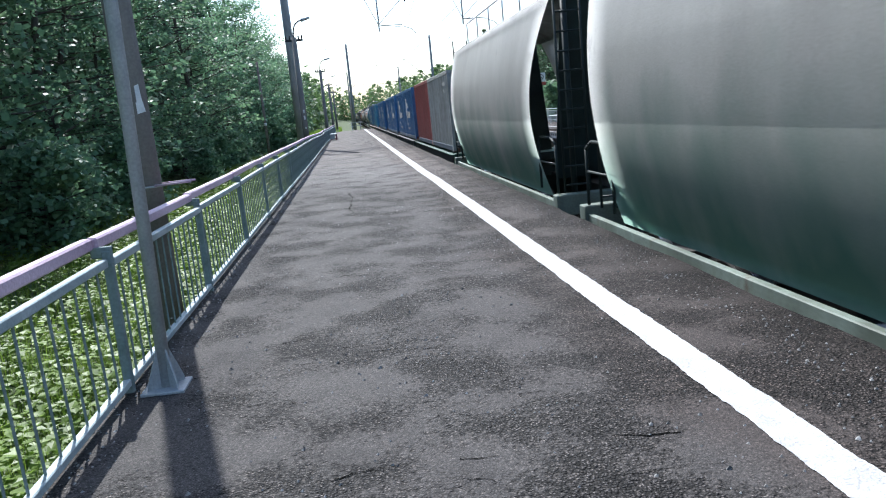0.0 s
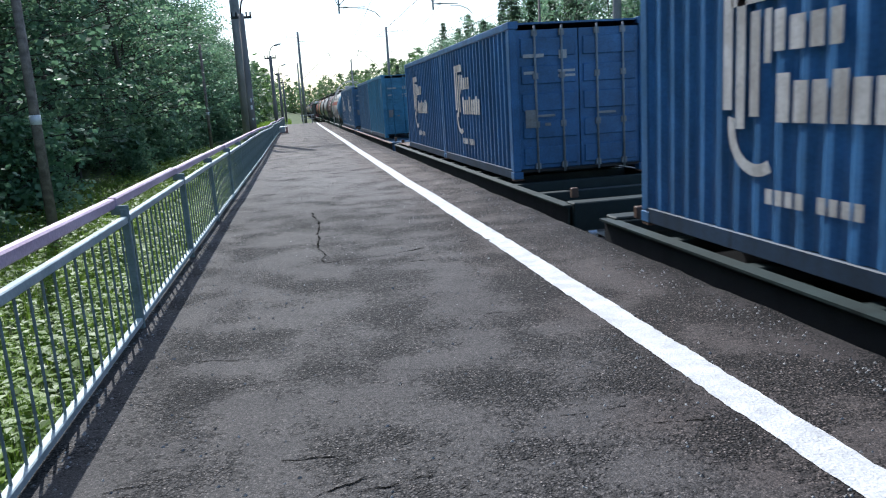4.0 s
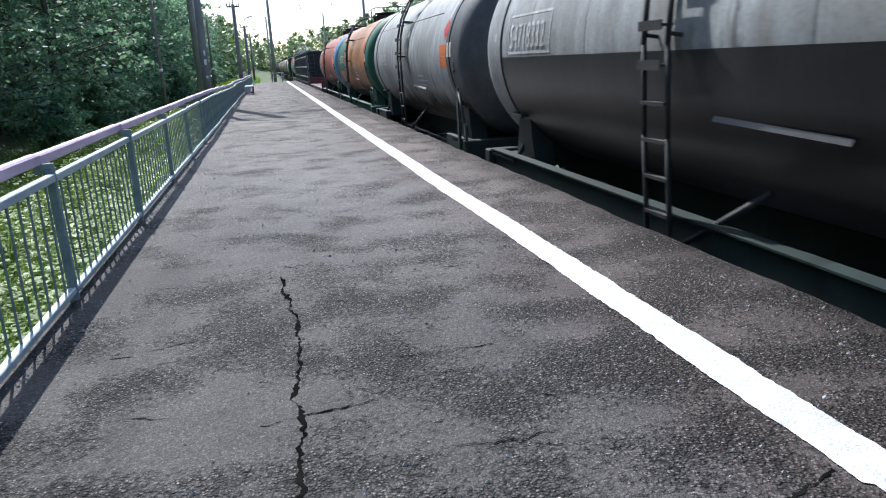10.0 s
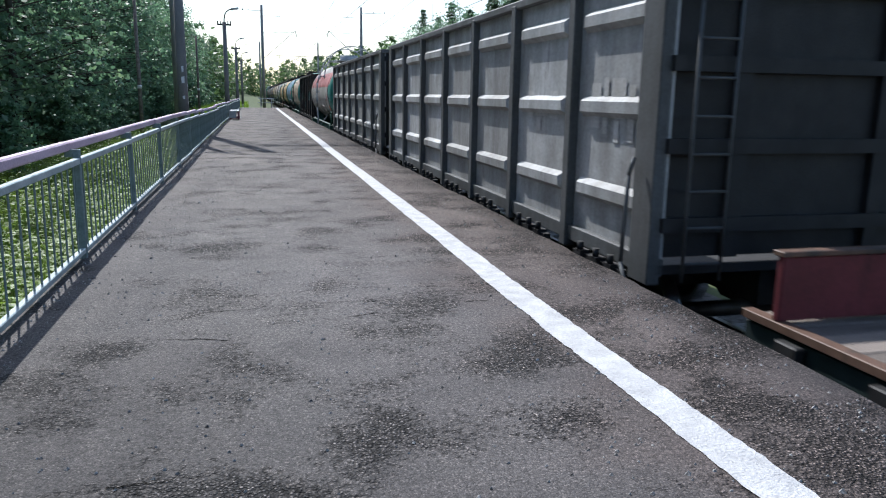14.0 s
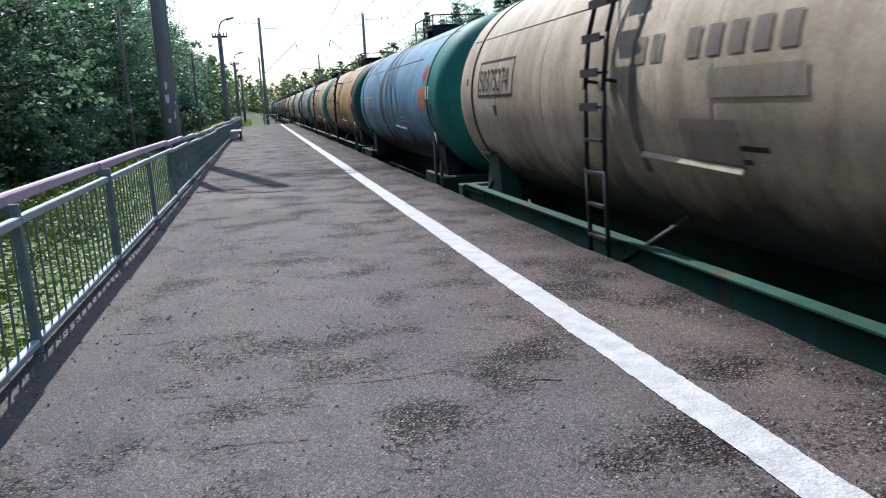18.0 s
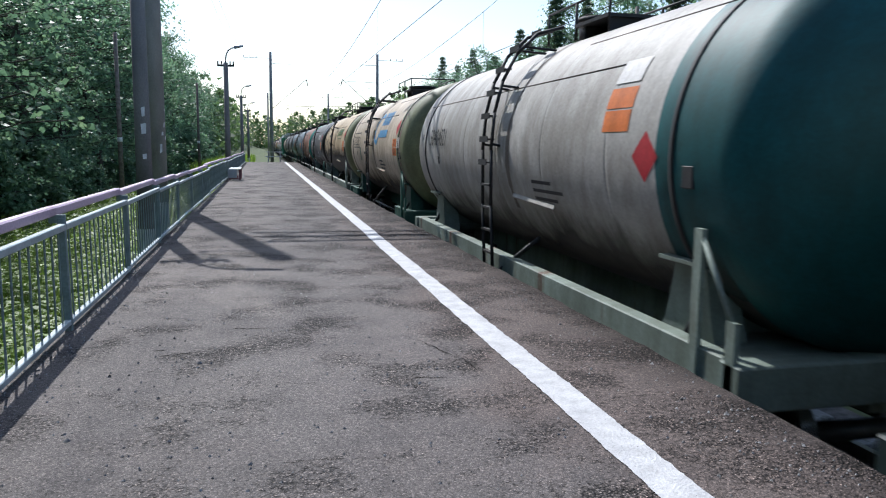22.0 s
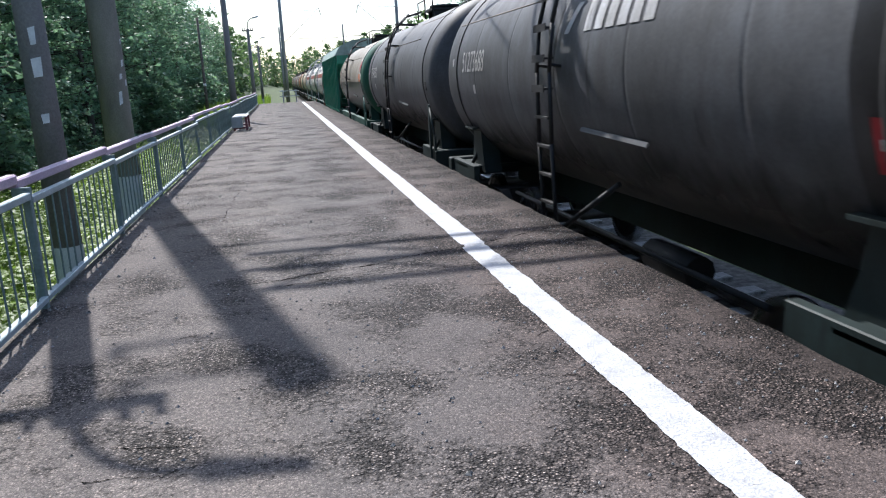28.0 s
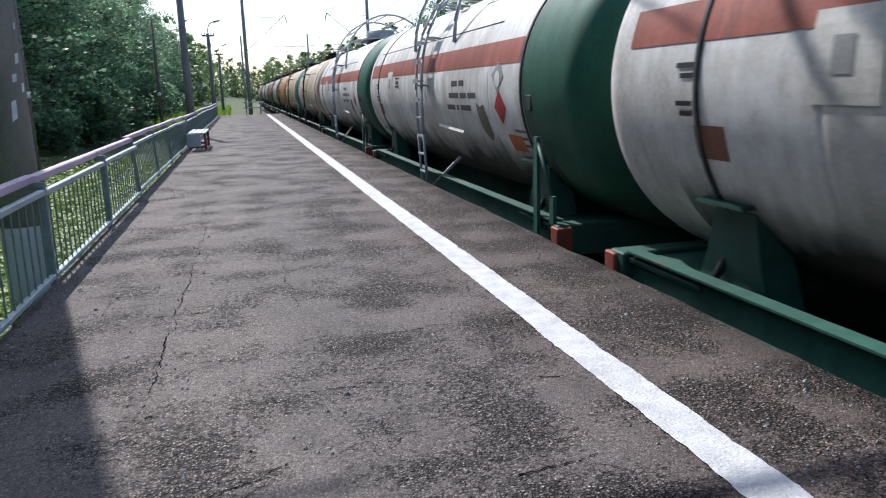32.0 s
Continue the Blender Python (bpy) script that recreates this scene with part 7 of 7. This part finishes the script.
gondola(203.6, 217.5, GREYSIDE, paint("gondola_post", (0.13, 0.14, 0.15), 0.7), "dirty grey open gondola wagon with pressed side panels",
        marks=((bars([(0.08, 0, 0.2, 0.42), (0.34, -0.05, 0.1, 0.52), (0.5, 0.1, 0.28, 0.36), (0.58, -0.12, 0.1, 0.2), (0.84, -0.1, 0.12, 0.5), (1.02, 0.05, 0.18, 0.38)]), -4.85, 2.3, CHALK(), "scrawl"), (bars([(0.1, 0, 0.18, 0.3), (0.34, 0.02, 0.4, 0.14), (0.4, -0.15, 0.12, 0.15), (0.8, 0, 0.22, 0.3)]), -3.05, 2.35, CHALK(), "scrawl")))
gondola(217.5, 231.3, GREYSIDE2, paint("gondola_post_pale", (0.14, 0.145, 0.15), 0.7), "pale grey open gondola wagon with pressed side panels")
tank(231.3, 243.1, PALE(), TEAL(), None, FRAME_GREEN(), True, None, "58259474", CHALK(), stripe=PINK(), arch=True, label="dusty grey gas tank wagon with a faded pink stripe",
     extra=((bars([(0, 0, 10.0, 0.62)]), 5.0, 14, PINK(), "pink_band"),))
BROWN = paint("gondola_brown", (0.17, 0.125, 0.105), 0.7, 0.6, stain=(0.13, 0.1, 0.08), at=0.6)
TURQ = paint("turquoise_patch", (0.15, 0.38, 0.36), 0.7, 0.6, stain=(0.07, 0.1, 0.1), at=0.56)
gondola(243.1, 256.6, BROWN, paint("gondola_post_dark", (0.022, 0.024, 0.025), 0.7), "brown gondola wagon with turquoise repaired panels", ledges=True, patch={6: TURQ},
        marks=((bars([(0, 0, 1.5, 0.52)]), -2.77, 2.2, TURQ, "turquoise_sheet"), (bars([(0, 0, 1.45, 0.52)]), -4.52, 2.2, TURQ, "turquoise_sheet"), (bars([(0, 0, 1.5, 0.55)]), 4.26, 2.2, TURQ, "turquoise_sheet"),
               (bars([(0, 0, 1.5, 0.5)]), 2.5, 2.2, TURQ, "turquoise_sheet"), (bars([(0, 0, 1.3, 0.5)]), 0.75, 1.55, TURQ, "turquoise_sheet"), (bars([(0, 0, 1.4, 0.4)]), 4.2, 3.0, TURQ, "turquoise_sheet"),
               (ringshape(0.25, 0.2, 0.13, 0.19, 20, 320), -2.8, 2.9, paint("pale_orange", (0.4, 0.2, 0.14)), "ring_mark"), (bars([(0.34, 0.08, 0.2, 0.05), (0.34, 0.17, 0.22, 0.05), (0.34, 0.26, 0.2, 0.05)]), -2.8, 2.9, CHALK(), "bar_mark"),
               (bars([(0, 0, 0.15, 0.28), (0.2, 0, 0.15, 0.28), (0.4, 0, 0.06, 0.28), (0.52, 0, 0.14, 0.28)]), -3.5, 3.0, paint("pale_orange", (0.4, 0.2, 0.14)), "lettering"),
               (bars([(0, 0.12 * k, 0.5, 0.06) for k in range(3)]), -1.4, 2.3, CHALK(), "lettering"), (bars([(0, 0.12 * k, 0.35, 0.06) for k in range(3)]), 0.4, 2.3, CHALK(), "lettering"), (bars([(0, 0, 0.5, 0.08)]), -1.5, 3.0, CHALK(), "lettering")))

G_MARK = (ringshape(0.3, 0.22, 0.33, 0.46, 50, 335), bars([(0.75 + 0.2 * k, 0.28, 0.13, 0.4) for k in range(6)] + [(0.72, -0.05, 1.3, 0.2)]))
tank(256.6, 268.6, CREAM(), TEAL(), None, FRAME_GREEN(), True, None, "50375274", INK(), plate=True, label="dusty cream tank wagon with a teal end",
     extra=((bars([(0.26 * k, 0, 0.17, 0.22) for k in range(8) if k != 2]), -0.5, 7, paint("faint_lettering", (0.25, 0.22, 0.18)), "lettering"), (bars([(0, 0, 1.0, 0.2)]), -1.6, -4, paint("dusty_patch", (0.4, 0.35, 0.29)), "repainted_patch"), (bars([(0, 0, 0.7, 0.32)]), -1.2, -22, paint("dusty_patch", (0.4, 0.35, 0.29)), "repainted_patch"),))
tank(268.6, 280.6, BLUE(), TEAL(), None, FRAME_DARK(), False, None, "50622760", CHALK(), num=(3.75, -5, 0.95), belts=((1.0, 0.22, paint("grime_blue", (0.09, 0.12, 0.15), 0.6, stain=(0.2, 0.26, 0.32), at=0.52)), (0.35, 0.1, paint("grime_blue", (0.09, 0.12, 0.15)))), label="sky blue tank wagon with a teal end", rail=False, ladder=False,
     extra=((blob([(0, 0), (0.5, 0), (0.4, 2.6), (0.1, 2.6)]), 1.3, -20, DARKGREY(), "oil_run"),))
tank(280.6, 292.6, YELLOW(), GREEN(), None, FRAME_DARK(), True, None, "51461473", INK(), label="sand yellow tank wagon with a dark green end", rail=False,
     extra=((letters("72", 0.24), 4.6, 8, INK(), "marking"),))
tank(292.6, 304.6, SAND(), TEAL(), None, FRAME_RUST(), True, WHITE(), "", None, label="cream tank wagon with a teal end and white ring", rail=False,
     extra=((letters("90", 0.36, 0.8), 4.86, 2, INK(), "marking"),))
tank(304.6, 316.7, MIDGREY(), TEAL(), None, FRAME_DARK(), True, None, "57713064", CHALK(), plate=True, label="smoke-grey tank wagon with a bright teal end")
tank(316.7, 328.7, PALE(), paint("deep_teal", (0.006, 0.09, 0.098), 0.8), None, FRAME_PALE(), "flush", None, "50404821", INK(), label="pale grey tank wagon with a dark teal end", rail=False, hz=0.5, low_diamond=True)
tank(328.7, 340.7, CREAM(), OLIVE(), None, FRAME_GREEN(), False, None, "51222065", INK(), plate=True, codes=("1203", "33"), belts=((-0.75, 0.09, paint("dark_layer", (0.2, 0.17, 0.14), 0.6, stain=(0.5, 0.42, 0.32), at=0.5)), (-4.62, 0.07, paint("belt_brown", (0.17, 0.1, 0.07)))), label="cream tank wagon with a blue mark and an olive end", rail=False,
     extra=((G_MARK[0], -0.6, 12, LOGO_BLUE(), "blue_ring_mark"), (G_MARK[1], -0.6, 12, LOGO_BLUE(), "blue_bar_mark"), (bars([(0, 0, 0.22, 0.42)]), 2.6, -16, GREEN(), "green_patch")))
tank(340.7, 352.7, SAND(), OLIVE(), None, FRAME_PALE(), "flush", None, "54440371", INK(), label="sand coloured tank wagon with a green leaf mark", rail=False, belly=178,
     extra=((blob([(0, 0.3), (0.05, 0.1), (0.2, 0), (0.3, 0.2), (0.3, 0.42), (0.15, 0.3)]), -1.0, 13, LOGO_GREEN(), "leaf_mark"), (bars([(0.45 + 0.27 * k, 0.12, 0.18, 0.28) for k in range(6)] + [(0.45, -0.02, 1.6, 0.03)]), -1.0, 13, LOGO_GREEN(), "lettering")))
RG = bars([(0.5 + 0.24 * k, 0, 0.17, 0.3) for k in range(6)])
tank(352.7, 364.8, DARKGREY(), BLACKISH(), None, FRAME_PALE(), "flush", None, "51468114", CHALK(), plate=True, num=(4.05, -4, 0.74), label="dark grey tank wagon with pale lettering",
     extra=((RG, -1.2, 14, CHALK(), "lettering"), (blob([(0, 0), (0.12, 0), (0.3, 0.3), (0.18, 0.3)]), -1.2, 14, CHALK(), "slanted_mark")))
tank(364.8, 376.8, RUST(), TEAL(), None, FRAME_DARK(), True, None, "53953741", CHALK(), plate=True, label="rust brown tank wagon with a teal end", rail=False)
tank(376.8, 388.8, STEELBLUE(), DUSTBLUE(), None, FRAME_DARK(), False, None, "57219403", CHALK(), label="dull blue-grey painted tank wagon")
tank(388.8, 401.0, DUSTBLUE(), BLACKISH(), None, FRAME_GREEN(), True, None, "5157192", INK(), label="rust-streaked blue tank wagon with an oil-black side", capw=5.2, rail=False)
tank(401.0, 412.9, DARKGREY(), BLACKISH(), None, FRAME_DARK(), False, None, "51273688", CHALK(), label="dark grey tank wagon with pale lettering", rail=False, code=False,
     extra=((bars([(0, 0, 0.4, 0.3)]), -4.35, -22, SIGN_RED(), "red_plate"), (bars([(0, 0, 0.3, 0.06)]), -4.4, -17, WHITE(), "pale_bar"), (RG, -0.2, 14, CHALK(), "lettering"), (blob([(0, 0), (0.12, 0), (0.3, 0.3), (0.18, 0.3)]), -0.2, 14, CHALK(), "slanted_mark")))
tank(412.9, 424.9, DARKGREY(), DARKGREY(), None, FRAME_DARK(), False, None, "51763201", CHALK(), label="smooth dark grey tank wagon", code=False, rail=False)
tank(424.9, 437.1, paint("drab_grey", (0.35, 0.32, 0.27), 0.85, stain=(0.2, 0.18, 0.15), at=0.62), GREEN(), None, FRAME_GREEN(), "flush", WHITE(), "70722525", INK(), label="pale grey tank wagon with an oil-black lower side", low=BLACKISH(), rail=False)
green_hopper(437.1, 450.7)
tank(450.7, 463.1, WHITE(), GREEN(), None, FRAME_GREEN(), True, None, "", None, stripe=RED(), arch=True, label="white gas tank wagon with a red stripe and green end", rail=False,
     extra=((bars([(0, 0, 0.26, 0.035), (0.05, -0.07, 0.18, 0.035), (0, -0.26, 0.2, 0.035), (0.04, -0.33, 0.16, 0.035)]), 4.7, 4, INK(), "lettering"), (bars([(0, 0, 0.5, 0.5)]), 3.4, -5, paint("white_plate", (0.6, 0.6, 0.58), streak=0.1), "plate"),
            (bars([(0.0, 0.0, 0.15, 0.2)]), 3.24, 1.0, MIDGREY(), "plate_figure"), (bars([(0, 0, 0.34, 0.24)]), 4.5, -20, RUST(), "brown_plate"), (bars([(0, 0, 0.4, 0.03), (0, 0.16, 0.4, 0.03), (0.08, 0.06, 0.24, 0.06)]), 2.6, 2, INK(), "lettering")))
tank(463.1, 475.2, WHITE(), GREEN(), None, FRAME_GREEN(), True, None, "", None, stripe=RED(), arch=True, label="white gas tank wagon with a red stripe and green end", rail=False,
     extra=((bars([(0, 0, 0.26, 0.035), (0.05, -0.07, 0.18, 0.035), (0, -0.26, 0.2, 0.035), (0.04, -0.33, 0.16, 0.035)]), 4.7, 4, INK(), "lettering"), (bars([(0, 0, 0.5, 0.5)]), 3.4, -5, paint("white_plate", (0.6, 0.6, 0.58), streak=0.1), "plate"),
            (bars([(0.0, 0.0, 0.15, 0.2)]), 3.24, 1.0, MIDGREY(), "plate_figure"), (bars([(0, 0, 0.34, 0.24)]), 4.5, -20, RUST(), "brown_plate"), (bars([(0, 0, 0.4, 0.03), (0, 0.16, 0.4, 0.03), (0.08, 0.06, 0.24, 0.06)]), 2.6, 2, INK(), "lettering")))
tank(475.2, 487.2, WHITE(), GREEN(), None, FRAME_GREEN(), True, None, "", None, stripe=RED(), arch=True, label="white gas tank wagon with a red stripe and green end", rail=False,
     extra=((bars([(0, 0, 0.26, 0.035), (0.05, -0.07, 0.18, 0.035), (0, -0.26, 0.2, 0.035), (0.04, -0.33, 0.16, 0.035)]), 4.7, 4, INK(), "lettering"), (bars([(0, 0, 0.5, 0.5)]), 3.4, -5, paint("white_plate", (0.6, 0.6, 0.58), streak=0.1), "plate"),
            (bars([(0.0, 0.0, 0.15, 0.2)]), 3.24, 1.0, MIDGREY(), "plate_figure"), (bars([(0, 0, 0.34, 0.24)]), 4.5, -20, RUST(), "brown_plate"), (bars([(0, 0, 0.4, 0.03), (0, 0.16, 0.4, 0.03), (0.08, 0.06, 0.24, 0.06)]), 2.6, 2, INK(), "lettering")))
s = 487.2
for k in range(9):
    tank(s, s + 12.0, (CREAM, SAND, ORANGE, PALE, RUST, MIDGREY, SAND, DARKGREY, CREAM)[k](), (None, TEAL, None, GREEN, None, None, TEAL, None, None)[k] and (TEAL, TEAL, TEAL, GREEN, TEAL, TEAL, TEAL, TEAL, TEAL)[k](), label="distant tank wagon with dusty paint", code=False)
    s += 12.0


def motions():
    """The train rolls past at an almost steady pace, its wheels turning."""
    for thing, at in WAGONS:
        walk(thing, [(t, pose(TRACK_X, at - SPEED * t - GAIN * min(1, max(0, (t - 25.5) / 2)), RAIL_Z)) for t in TICKS])
    for key, dy in (("front", -0.925), ("rear", 0.925)):
        first, *rest = AXLES[key]
        walk(first, [(k / 30, pose(0, dy, 0.475, math.degrees(SPEED / 0.475 * k / 30) % 360)) for k in range(0, 961)])
        keys = first.animation_data
        for o in rest:
            o.rotation_mode = "QUATERNION"
            o.animation_data_create()
            o.animation_data.action = keys.action
            o.animation_data.action_slot = keys.action_slot


motions()
